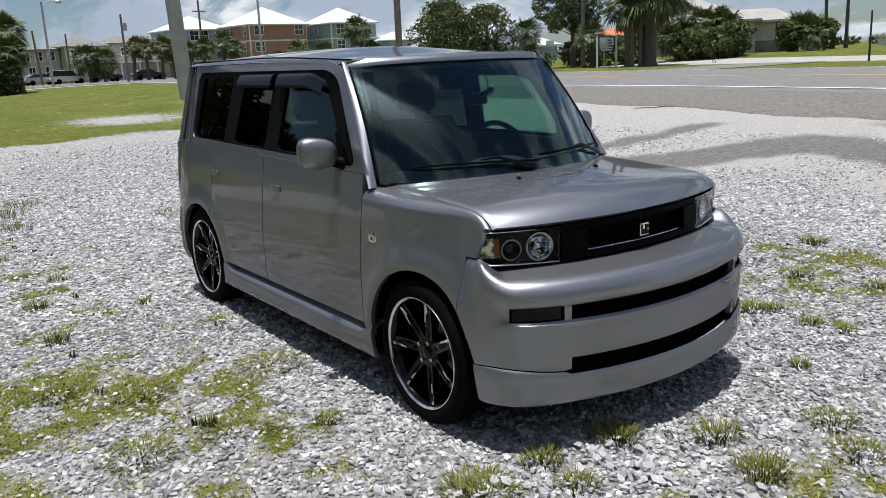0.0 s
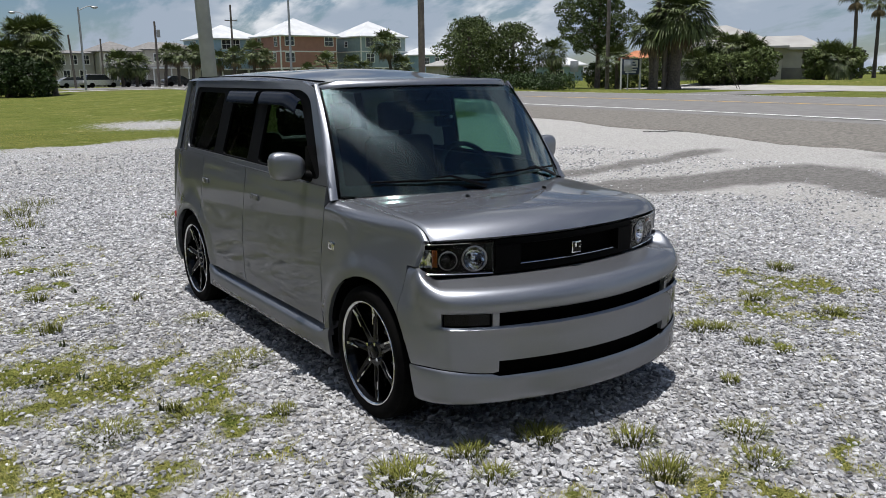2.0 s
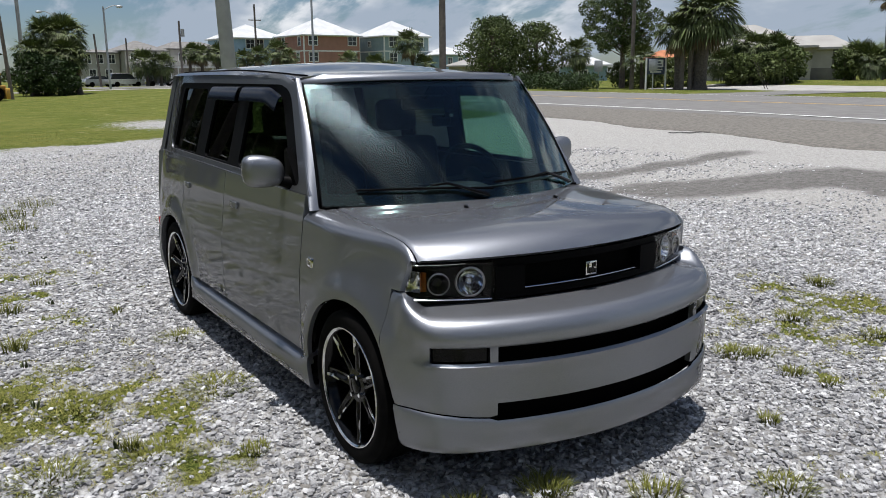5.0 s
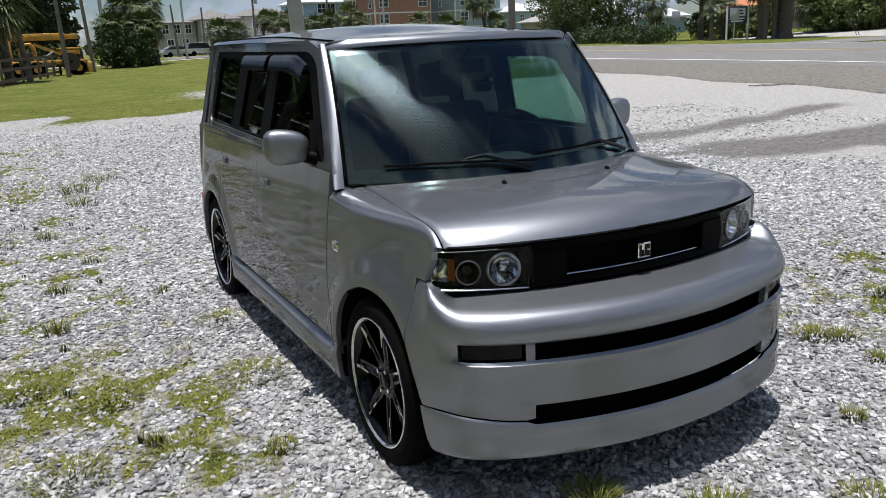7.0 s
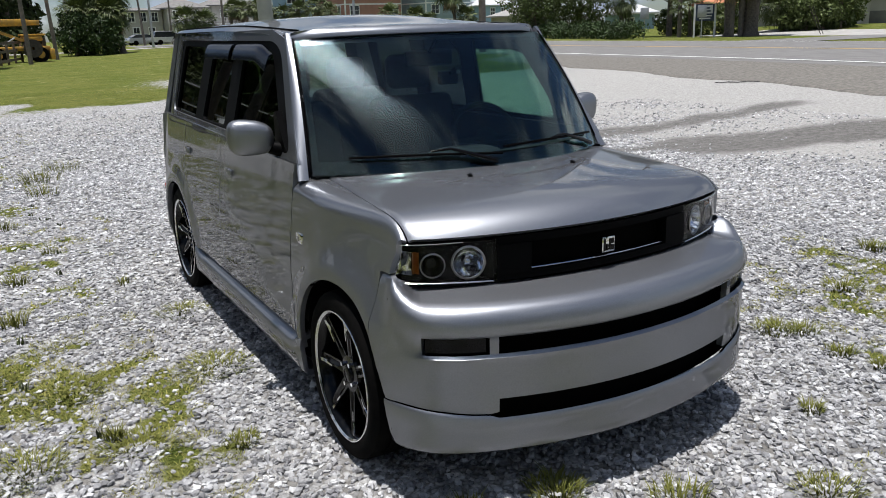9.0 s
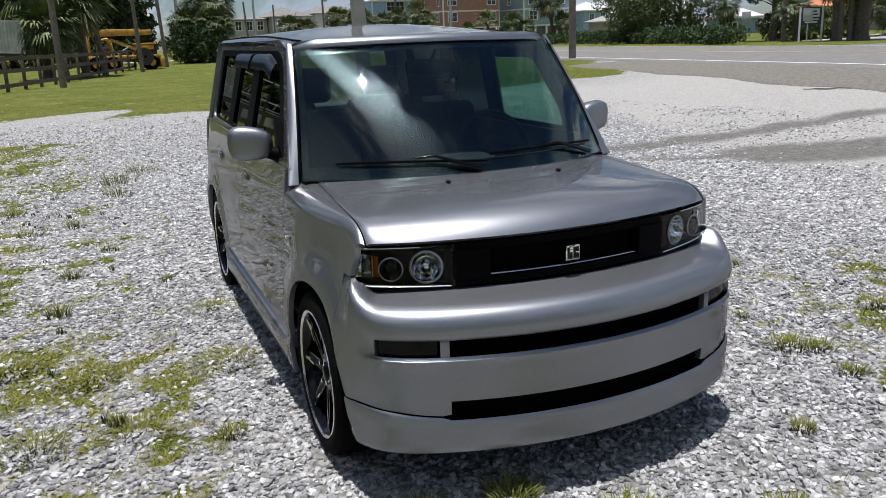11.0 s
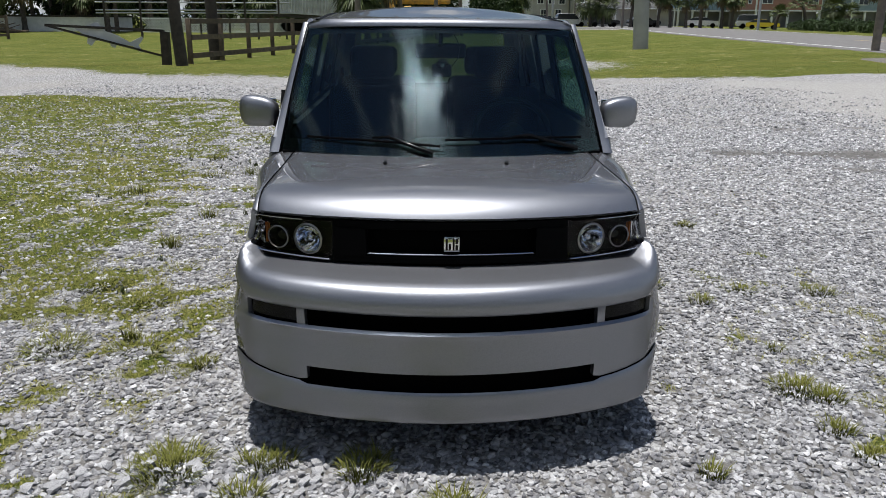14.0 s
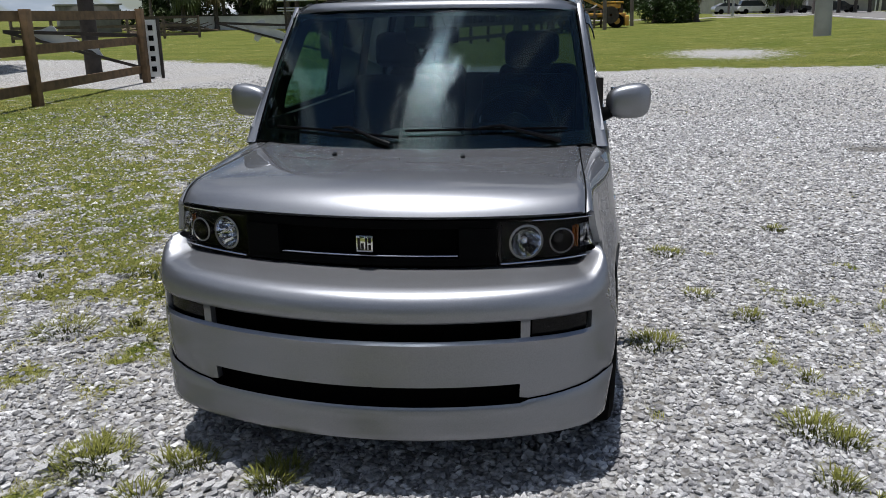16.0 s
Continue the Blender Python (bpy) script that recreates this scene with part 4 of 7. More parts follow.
def grassy(x, y):
    """0 bare gravel .. 1 full grass."""
    field = smooth((y - field_edge(x) + 1.3 * wob(x, y, 0.35) + 0.6 * wob(x, y, 1.2, 3) + 1.2) / 4.6)
    # a worn strip and bare patches in the field
    field *= 1 - 0.8 * smooth((wob(x, y, 0.16, 7) - 0.24) / 0.1) * smooth((26 - y) / 4)
    field *= 1 - 0.7 * math.exp(-(((x - 5.2) / 2.6) ** 2 + ((y - 27) / 4.5) ** 2))
    # low mats of grass in the gravel, thicker away from the lot's middle
    lane = smooth((y - 13.0 + 0.08 * x + 0.8 * wob(x, y, 0.5, 5)) / 1.2)
    cover = 0.50 * smooth((-x - 0.55) / 0.9) + 0.32 * smooth((-x - 1.4) / 1.6) + 0.25 * smooth((-x - 5.0) / 3.0) - 0.10 * smooth((y - 3) / 3) * smooth((x + 3.2) / 1.5)
    cover += 0.35 * smooth((-x - 4.6) / 1.6)
    cover = max(cover, 0.40 * smooth((-0.1 - y) / 0.4), 0.38 * smooth((x - 1.2) / 0.5) * smooth((3.4 - y) / 1.5) * smooth((4.5 - x) / 1.5))
    patch = smooth((0.28 * wob(x, y, 0.75, 2) + 0.50 * wob(x, y, 1.9, 12) + 0.55 * wob(x, y, 4.5, 13) + 0.38 * wob(x, y, 11.0, 14) + (cover - 0.43) * 1.15) / 0.26)
    thin = 0.85 * patch * (1 - lane)
    # unseen grass behind the camera, added to dull what the bumper reflects
    behind = smooth((-3.4 - y + 0.8 * wob(x, y, 0.5, 8)) / 2.5)
    return min(1.0, max(field, thin, behind))


def packed(x, y):
    """1 where the lot is packed pale grit beside the road, 0 where loose stone lies."""
    return smooth((x - 4.5 - 0.16 * max(0, y - 2) + 0.9 * wob(x, y, 0.45, 9) + 0.35 * wob(x, y, 1.6, 10)) / 1.3) * smooth((23 - y) / 3) * (1 - smooth((y - field_edge(x) + 0.6) / 2.2))


TAR_LINES = (((3.6, 7.15), (4.2, 7.1), (4.8, 7.05), 0.24), ((4.8, 7.05), (6.6, 6.85), (8.0, 6.75), (9.2, 6.75), 0.46), ((4.5, 6.1), (5.2, 5.6), (5.9, 5.2), 0.32), ((5.9, 5.2), (7.2, 4.7), (8.2, 4.2), 0.80), ((8.2, 4.4), (8.1, 3.3), (7.7, 2.4), (7.8, 1.0), 0.75), ((10.0, 5.2), (10.1, 4.4), (9.9, 3.6), (9.8, 3.0), 0.12), ((5.2, 9.2), (6.4, 9.1), 0.2))


def tarred(x, y):
    """1 on the dark worn patches in the grit."""
    best = 0.0
    if not (3 < x < 12 and -1 < y < 12):
        return 0.0
    for *pts, w in TAR_LINES:
        for (x0, y0), (x1, y1) in zip(pts, pts[1:]):
            f = min(1, max(0, ((x - x0) * (x1 - x0) + (y - y0) * (y1 - y0)) / ((x1 - x0) ** 2 + (y1 - y0) ** 2)))
            d = math.hypot(x - x0 - f * (x1 - x0), y - y0 - f * (y1 - y0)) + 0.30 * wob(x, y, 0.9, 4) + 0.16 * wob(x, y, 3.0, 6)
            best = max(best, smooth((w - d) / 0.28))
    return 0.95 * best


def node(n, kind, **values):
    o = n.new(kind)
    for k, v in values.items():
        o.inputs[k.replace("_", " ")].default_value = v
    return o


def ground_material():
    m = bpy.data.materials.new("gravel_and_grass")
    m.use_nodes = True
    n, l = m.node_tree.nodes, m.node_tree.links
    p = n["Principled BSDF"]
    p.inputs["Roughness"].default_value = 0.95
    p.inputs["Specular IOR Level"].default_value = 0.05
    tc = n.new("ShaderNodeTexCoord")
    def mix(fac, a, b):
        x = n.new("ShaderNodeMix"); x.data_type = "RGBA"
        for s, v in (("Factor", fac), ("A", a), ("B", b)):
            if isinstance(v, (tuple, float)):
                x.inputs[s].default_value = v if isinstance(v, float) else (*v, 1)
            else:
                l.new(v, x.inputs[s])
        return x.outputs["Result"]
    def rng(v, a, b):
        r = n.new("ShaderNodeMapRange"); r.interpolation_type = "SMOOTHSTEP"
        r.inputs["From Min"].default_value, r.inputs["From Max"].default_value = a, b
        l.new(v, r.inputs["Value"])
        return r.outputs[0]
    def noise_(scale, detail=6.0, rough=0.6):
        q = node(n, "ShaderNodeTexNoise", Scale=scale, Detail=detail, Roughness=rough)
        l.new(tc.outputs["Object"], q.inputs["Vector"])
        return q.outputs["Fac"]
    # single stones: cells with their own grey
    v = node(n, "ShaderNodeTexVoronoi", Scale=32.0, Randomness=1.0)
    l.new(tc.outputs["Object"], v.inputs["Vector"])
    sep = n.new("ShaderNodeSeparateColor")
    l.new(v.outputs["Color"], sep.inputs[0])
    stone = mix(sep.outputs["Red"], (0.26, 0.26, 0.27), (0.58, 0.58, 0.58))
    gap = rng(v.outputs["Distance"], 0.45, 0.72)
    stone = mix(gap, stone, (0.19, 0.185, 0.178))
    stone = mix(rng(noise_(0.5), 0.35, 0.75), stone, mix(0.5, stone, (0.36, 0.34, 0.31)))
    # packed pale grit towards the road
    pos = n.new("ShaderNodeAttribute"); pos.attribute_name = "grit"
    grit = mix(rng(noise_(22.0, 10.0, 0.75), 0.34, 0.66), (0.30, 0.292, 0.28), (0.47, 0.458, 0.44))
    base = mix(pos.outputs["Fac"], stone, grit)
    dk = n.new("ShaderNodeAttribute"); dk.attribute_name = "tar"
    tar = mix(rng(noise_(14.0, 8.0), 0.3, 0.7), (0.115, 0.11, 0.105), (0.20, 0.192, 0.184))
    base = mix(dk.outputs["Fac"], base, tar)
    # grass
    ga = n.new("ShaderNodeAttribute"); ga.attribute_name = "grass"
    gm = n.new("ShaderNodeMath"); gm.operation = "ADD"
    sub = n.new("ShaderNodeMath"); sub.operation = "MULTIPLY_ADD"
    sub.inputs[1].default_value, sub.inputs[2].default_value = 1.5, -0.75
    l.new(noise_(5.0, 10.0, 0.7), sub.inputs[0])
    l.new(ga.outputs["Fac"], gm.inputs[0]); l.new(sub.outputs[0], gm.inputs[1])
    mask = rng(gm.outputs[0], 0.42, 0.62)
    g1 = mix(rng(noise_(0.45, 8.0), 0.35, 0.65), (0.115, 0.142, 0.026), (0.215, 0.205, 0.058))
    g2 = mix(rng(noise_(25.0, 8.0, 0.75), 0.3, 0.7), g1, (0.070, 0.088, 0.021))
    g2 = mix(rng(noise_(3.2, 9.0, 0.7), 0.50, 0.66), g2, (0.062, 0.084, 0.016))
    g3 = mix(rng(noise_(1.3, 10.0, 0.72), 0.56, 0.70), g2, (0.31, 0.285, 0.15))
    l.new(mix(mask, base, g3), p.inputs["Base Color"])
    b = n.new("ShaderNodeBump"); b.inputs["Strength"].default_value = 0.9; b.inputs["Distance"].default_value = 0.025
    inv = n.new("ShaderNodeMath"); inv.operation = "MULTIPLY"; inv.inputs[1].default_value = -1.0
    l.new(v.outputs["Distance"], inv.inputs[0])
    l.new(inv.outputs[0], b.inputs["Height"])
    b2 = n.new("ShaderNodeBump"); b2.inputs["Strength"].default_value = 0.7; b2.inputs["Distance"].default_value = 0.03
    l.new(noise_(42.0, 8.0, 0.75), b2.inputs["Height"])
    l.new(b.outputs[0], b2.inputs["Normal"])
    l.new(b2.outputs[0], p.inputs["Normal"])
    return m


GROUND = ground_material()
ASPHALT = material("asphalt", (0.19, 0.185, 0.18), 0.95, spec=0.08, color2=(0.15, 0.145, 0.142), scale=2.2, detail=12, bump=0.3, bscale=150)
SHOULDER = material("worn_asphalt", (0.125, 0.118, 0.108), 0.95, spec=0.08, color2=(0.20, 0.186, 0.168), scale=13.0, detail=12, bump=0.6, bscale=90, dist=0.02)
WHITEPAINT = material("white_road_paint", (0.72, 0.72, 0.70), 0.7, color2=(0.5, 0.5, 0.48), scale=6)
YELLOWPAINT = material("yellow_road_paint", (0.55, 0.34, 0.07), 0.7, color2=(0.36, 0.27, 0.13), scale=6)
CONCRETE = material("pale_concrete", (0.36, 0.345, 0.325), 0.9, color2=(0.28, 0.27, 0.255), scale=1.2, detail=9, bump=0.2)


def dent(x, y):
    """Small unevenness of the lot."""
    return 0.018 * wob(x, y, 0.9, 21) + 0.008 * wob(x, y, 2.6, 22)


xs = [-900, -300, -120, -60] + spread(-40, -8, 65) + spread(-7.75, 7.75, 125) + spread(8, 22, 57) + spread(24, 60, 19) + [70, 90, 130, 200, 400, 900]
ys = [-900, -300, -100, -40] + spread(-20, -5, 31) + spread(-4.75, 8.0, 103) + spread(8.25, 32, 96) + spread(33, 60, 28) + spread(64, 120, 15) + [140, 180, 260, 500, 900]
g = bmesh.new()
grid(g, lambda x, y: (x, y, rise(x, y) + dent(x, y)), xs, ys)
gm_ = mesh_of("ground", g, GROUND)
vals = {"grass": [], "grit": [], "tar": []}
for v in gm_.vertices:
    x, y = v.co.x, v.co.y
    near_road = packed(x, y)
    gr_ = grassy(x, y) * (1 - near_road) * (0.78 if y < 13.2 else 1.0)
    if x > white_line(y) + 13:
        gr_ = 0.95
    vals["grass"].append(gr_)
    vals["grit"].append(0.92 * near_road)
    vals["tar"].append(tarred(x, y))
for key, data in vals.items():
    gm_.attributes.new(key, "FLOAT", "POINT").data.foreach_set("value", data)
ground = tagged(new("ground", gm_), "white gravel lot running into a green grass field", "ground", kind="structure")


def strip(name, mat, lo, hi, y0, y1, lift, label, category, ny=60, cols=5):
    bm = bmesh.new()
    def fn(f, y):
        x = lo(y) + (hi(y) - lo(y)) * min(1, max(0, f)) + (0.10 if f > 1 else -0.10 if f < 0 else 0)
        return (x, y, rise(x, y) + (lift if 0 <= f <= 1 else -0.05))
    grid(bm, fn, ([-1] if lift < 0.034 else []) + spread(0, 1, cols) + ([2] if lift < 0.034 else []), spread(y0, y1, ny))
    return tagged(new(name, mesh_of(name, bm, mat)), label, category, kind="structure")


strip("road", ASPHALT, lambda y: white_line(y) - 0.95, lambda y: white_line(y) + 13.6, -80, 320, 0.030, "grey asphalt road with painted lines", "road", 200, 9)
strip("road_shoulder", SHOULDER, lambda y: shoulder(y) + 0.35 * wob(0, y, 0.4, 31) + 0.12 * wob(0, y, 1.7, 32), lambda y: white_line(y) - 0.7, -60, 24.0, 0.024, "worn asphalt shoulder with crumbling edge", "shoulder", 340, 9)
strip("edge_line", WHITEPAINT, lambda y: white_line(y) - 0.11, lambda y: white_line(y) + 0.11, -80, 320, 0.036, "white painted edge line", "road marking", 200, 2)
strip("centre_line", YELLOWPAINT, lambda y: white_line(y) + 6.25, lambda y: white_line(y) + 6.5, -80, 46, 0.036, "yellow painted centre line", "road marking", 90, 2)
strip("far_edge_line", WHITEPAINT, lambda y: white_line(y) + 13.2, lambda y: white_line(y) + 13.33, -80, 320, 0.036, "white painted far edge line", "road marking", 200, 2)
strip("side_lane", CONCRETE, lambda y: white_line(y) + 24.0, lambda y: white_line(y) + 31.5, -60, 41, 0.03, "pale concrete side lane", "pavement", 40, 3)
strip("driveway", ASPHALT, lambda y: white_line(y) + 13.3, lambda y: white_line(y) + 24.3, 22.5, 27.2, 0.026, "grey asphalt mouth of a driveway", "driveway", 6, 8)
strip("field_path", CONCRETE, lambda y: -8 + 0 * y, lambda y: white_line(y) - 2, 84, 87.5, 0.03, "pale sandy path across the field", "path", 3, 12)
strip("side_road", ASPHALT, lambda y: 14.0 + 0.1 * (y - 90), lambda y: white_line(y) - 0.5, 91, 113, 0.028, "wide grey asphalt side road before the houses", "road", 6, 10)
# a crack at the shoulder's broken edge
crack = bmesh.new()
pts = [(10.9 + 0.07 * i + 0.16 * wob(i, 0, 0.77, 41), 9.7 - 0.11 * i + 0.20 * wob(i, 5, 0.83, 42)) for i in range(7)]
CRACK = material("broken_tar", (0.05, 0.048, 0.045), 0.95, bump=0.8, bscale=60)
grid(crack, lambda i, k: (pts[int(i)][0] + 0.05 * (k - 1) * (0.4 + wob(i, k, 0.8, 43) ** 2 * 3) * math.sin(math.pi * (i + 0.3) / 6.6), pts[int(i)][1] + 0.02 * (k - 1) + 0.05 * wob(i, 3, 1.1, 46), rise(*pts[int(i)]) + (0.018, 0.034, 0.028)[int(k)]), range(7), [0, 1, 2])
tagged(new("pothole_edge", mesh_of("pothole_edge", crack, CRACK)), "dark broken asphalt edge of a pothole", "pothole", kind="structure")

# ---- loose stones
STONE = material("gravel_stone", (0.51, 0.51, 0.515), 0.9, color2=(0.18, 0.18, 0.19), scale=14, detail=5, island=0.45, rand=0.15, bump=0.3, bscale=120, spec=0.2)
rng_ = np.random.default_rng(5)
ico = bmesh.new()
bmesh.ops.create_icosphere(ico, subdivisions=1, radius=1.0)
ICO_V = np.array([v.co[:] for v in ico.verts])
ICO_F = np.array([[v.index for v in f.verts] for f in ico.faces])
ico.free()


OCT_V = np.array([(1, 0, 0), (0, 1, 0), (-1, 0, 0), (0, -1, 0), (0, 0, 1), (0, 0, -1)], dtype=float) * 1.15
OCT_F = np.array([(0, 1, 4), (1, 2, 4), (2, 3, 4), (3, 0, 4), (1, 0, 5), (2, 1, 5), (3, 2, 5), (0, 3, 5)])


def stone_shape(size, gen, base=ICO_V):
    s = gen.normal(1.0, 0.27, (len(base), 1))
    v = base * s * size * np.array([gen.uniform(0.8, 1.35), gen.uniform(0.6, 1.0), gen.uniform(0.40, 0.75)])
    a, b = gen.uniform(0, 2 * math.pi), gen.normal(0, 0.45)
    ca, sa, cb, sb = math.cos(a), math.sin(a), math.cos(b), math.sin(b)
    v = v @ np.array([[1, 0, 0], [0, cb, sb], [0, -sb, cb]])
    return v @ np.array([[ca, sa, 0], [-sa, ca, 0], [0, 0, 1]])


KIND = [stone_shape(1.0, rng_) for _ in range(40)]
CHIP = [stone_shape(1.0, rng_, OCT_V + rng_.normal(0, 0.22, OCT_V.shape)) for _ in range(40)]


def stone_field(x0, x1, y0, y1, per_m2, lo, hi, inside):
    n = int((x1 - x0) * (y1 - y0) * per_m2)
    px, py = rng_.uniform(x0, x1, n), rng_.uniform(y0, y1, n)
    sz = lo + (hi - lo) * rng_.beta(1.6, 2.6, n)
    kd = rng_.integers(0, len(KIND), n)
    out = []
    for x, y, s, k in zip(px, py, sz, kd):
        if not inside(x, y) or grassy(x, y) > rng_.uniform(0.14, 1.05) or packed(x, y) * (0.84 + 0.25 * wob(x, y, 0.6, 55)) > rng_.uniform() or tarred(x, y) * 1.0 > rng_.uniform():
            continue
        out.append((x, y, s, k))
    return out


def stones_mesh(name, items, shapes=KIND, faces=ICO_F):
    nv, nf = len(shapes[0]), len(faces)
    V = np.empty((len(items) * nv, 3)); F = np.empty((len(items) * nf, 3), dtype=np.int64)
    for i, (x, y, s, k) in enumerate(items):
        V[i * nv:(i + 1) * nv] = shapes[k] * s + (x, y, rise(x, y) + dent(x, y) + s * 0.32)
        F[i * nf:(i + 1) * nf] = faces + i * nv
    me = bpy.data.meshes.new(name)
    me.vertices.add(len(V)); me.vertices.foreach_set("co", V.ravel())
    me.loops.add(F.size); me.loops.foreach_set("vertex_index", F.ravel())
    me.polygons.add(len(F)); me.polygons.foreach_set("loop_start", np.arange(0, F.size, 3))
    me.update(calc_edges=True)
    me.shade_flat()
    me.materials.append(STONE)
    return me


near = stone_field(-3.6, 3.6, -1.2, 3.4, 2150, 0.007, 0.0195, lambda x, y: not (abs(x) < 0.55 and y > 0.6))
mid = stone_field(-6.5, 8.8, -1.2, 9.5, 880, 0.009, 0.021, lambda x, y: not (-3.6 < x < 3.6 and y < 3.4) and rng_.uniform() < smooth((11.5 - y) / 5 + 0.2))
far_ = stone_field(-8.0, 8.5, 6.5, 18.5, 240, 0.013, 0.025, lambda x, y: rng_.uniform() < smooth((19.0 - y) / 9.0) * smooth((y - 5.5) / 3.0))
gravel = tagged(new("gravel", stones_mesh("gravel", near[300:])), "loose white and grey limestone gravel", "gravel", kind="stuff")
tagged(new("gravel_chips", stones_mesh("gravel_chips", mid + far_, CHIP, OCT_F)), "fine white and grey limestone gravel across the lot", "gravel", kind="stuff")
STONE_KINDS = [stones_mesh("stone", [(0, 0, 1.0, k)]) for k in range(12)]
for i, (x, y, s, k) in enumerate(stone_field(-1.9, -0.2, -0.9, 0.1, 175, 0.016, 0.030, lambda x, y: True)[:298]):
    o = new("stone", STONE_KINDS[k % 12])
    o.parent = ground
    o.matrix_basis = Matrix.Translation((x, y, dent(x, y) + s * 0.25)) @ Matrix.Diagonal((s, s, s, 1))

# ---- grass blades
BLADE = material("grass_blade", (0.155, 0.155, 0.04), 0.7, color2=(0.085, 0.10, 0.022), scale=1.5, island=0.35, spec=0.06)
FIELD = material("field_grass_blade", (0.24, 0.235, 0.068), 0.75, color2=(0.165, 0.17, 0.043), scale=0.5, island=0.3, spec=0.06)
DRY = material("dry_grass_blade", (0.28, 0.26, 0.085), 0.8, color2=(0.165, 0.175, 0.048), scale=2.0, island=0.3, spec=0.06)


def blades_mesh(name, items, mat):
    """items: x, y, z, height, lean, heading, width; each blade is a bent strip of three triangles."""
    V, F = [], []
    for x, y, z, h, ln, a, w in items:
        dx, dy = math.cos(a), math.sin(a)
        i = len(V)
        V += [(x - dy * w, y + dx * w, z), (x + dy * w, y - dx * w, z),
              (x + dx * ln * 0.35 - dy * w * 0.8, y + dy * ln * 0.35 + dx * w * 0.8, z + h * 0.62), (x + dx * ln * 0.35 + dy * w * 0.8, y + dy * ln * 0.35 - dx * w * 0.8, z + h * 0.62),
              (x + dx * ln, y + dy * ln, z + h)]
        F += [(i, i + 1, i + 3, i + 2), (i + 2, i + 3, i + 4)]
    me = bpy.data.meshes.new(name)
    me.from_pydata(V, [], F)
    me.materials.append(mat)
    return me


def sow(x0, x1, y0, y1, per_m2, h0, h1, w, power=1.0, gate=0.3, flat=1.0):
    n = int((x1 - x0) * (y1 - y0) * per_m2)
    out = []
    for x, y in zip(rng_.uniform(x0, x1, n), rng_.uniform(y0, y1, n)):
        gq = grassy(x, y)
        if gq < gate or rng_.uniform() > gq ** power:
            continue
        h = rng_.uniform(h0, h1) * (0.6 + 0.4 * gq)
        out.append((x, y, rise(x, y) + dent(x, y), h, h * flat * rng_.uniform(0.2, 1.1), rng_.uniform(0, 6.283), w * rng_.uniform(0.7, 1.3)))
    return out


thin_grass = sow(-3.6, 3.5, -1.2, 3.2, 8000, 0.006, 0.018, 0.0018, gate=0.15, flat=2.6) + sow(-8, 3, 3.2, 7, 1800, 0.008, 0.022, 0.0034, gate=0.15, flat=2.6) + sow(-10, 3, 7, 14, 260, 0.012, 0.03, 0.007, gate=0.2, flat=2.0) + sow(-9, -3.6, -1, 3.2, 1400, 0.008, 0.022, 0.0034, gate=0.15, flat=2.6)
tagged(new("thin_grass", blades_mesh("thin_grass", thin_grass, DRY)), "thin yellowish grass growing through the gravel", "grass", kind="stuff")
field_grass = sow(-16, 17, 14.5, 26, 190, 0.008, 0.016, 0.006, gate=0.3, flat=3.0)
tagged(new("field_grass", blades_mesh("field_grass", field_grass, FIELD)), "green mown field grass", "grass", kind="stuff")


def tuft(x, y, r, h, n, mat=BLADE, name="grass_tuft", label="green grass tuft growing in the gravel"):
    items = []
    for _ in range(n):
        a = rng_.uniform(0, 6.283)
        q = r * 0.75 * rng_.uniform() ** 0.6
        hh = h * rng_.uniform(0.5, 1.1)
        items.append((q * math.cos(a), q * math.sin(a), -0.004, hh, hh * rng_.uniform(0.2, 0.9) + q * 0.3, a + rng_.normal(0, 0.6), rng_.uniform(0.0018, 0.0034)))
    o = tagged(new(name, blades_mesh(name, items, mat)), label, "grass tuft", "grass tufts in the gravel")
    o.location = (x, y, rise(x, y) + dent(x, y))


# tufts before the bumper: x, y, radius, height; the blades go with the area
FRONT_TUFTS = ((-0.12, -0.48, 0.12, 0.07), (0.0, -0.2, 0.12, 0.06), (-0.32, 0.02, 0.09, 0.06), (-0.62, 0.12, 0.09, 0.05), (-0.98, 0.1, 0.16, 0.05), (-0.7, -0.12, 0.1, 0.05), (0.92, 0.0, 0.06, 0.05), (-0.3, 0.08, 0.12, 0.05), (-0.68, 0.1, 0.1, 0.05), (-1.0, 0.05, 0.18, 0.04), (0.45, -0.42, 0.14, 0.04), (0.28, -0.62, 0.14, 0.04))
# tufts along the car's right side: x, y, radius, height; the blades go with the area
SIDE_TUFTS = ((-1.0, 1.8, 0.22, 0.03), (-0.95, 2.68, 0.18, 0.03), (-1.62, 1.9, 0.2, 0.03), (-2.0, 2.2, 0.22, 0.03), (-1.85, 1.2, 0.2, 0.035), (-1.45, 1.2, 0.18, 0.03), (-1.1, 1.0, 0.08, 0.04), (-1.52, 1.32, 0.05, 0.06))
# tufts out in the lot: x, y, radius, height; the blades go with the area
LOT_TUFTS = ((1.52, 0.66, 0.14, 0.05), (1.62, 0.58, 0.1, 0.05), (1.5, 1.8, 0.1, 0.04), (2.25, 1.95, 0.12, 0.04), (1.52, 0.3, 0.09, 0.05), (1.62, 1.1, 0.06, 0.04), (1.02, 1.4, 0.15, 0.05), (1.2, 2.9, 0.14, 0.04), (1.8, 2.0, 0.13, 0.03), (1.3, 2.1, 0.1, 0.04), (2.4, 0.9, 0.14, 0.05), (2.5, 0.4, 0.14, 0.04), (1.55, 0.1, 0.08, 0.04), (2.0, 3.6, 0.1, 0.04), (3.3, 1.3, 0.12, 0.07))
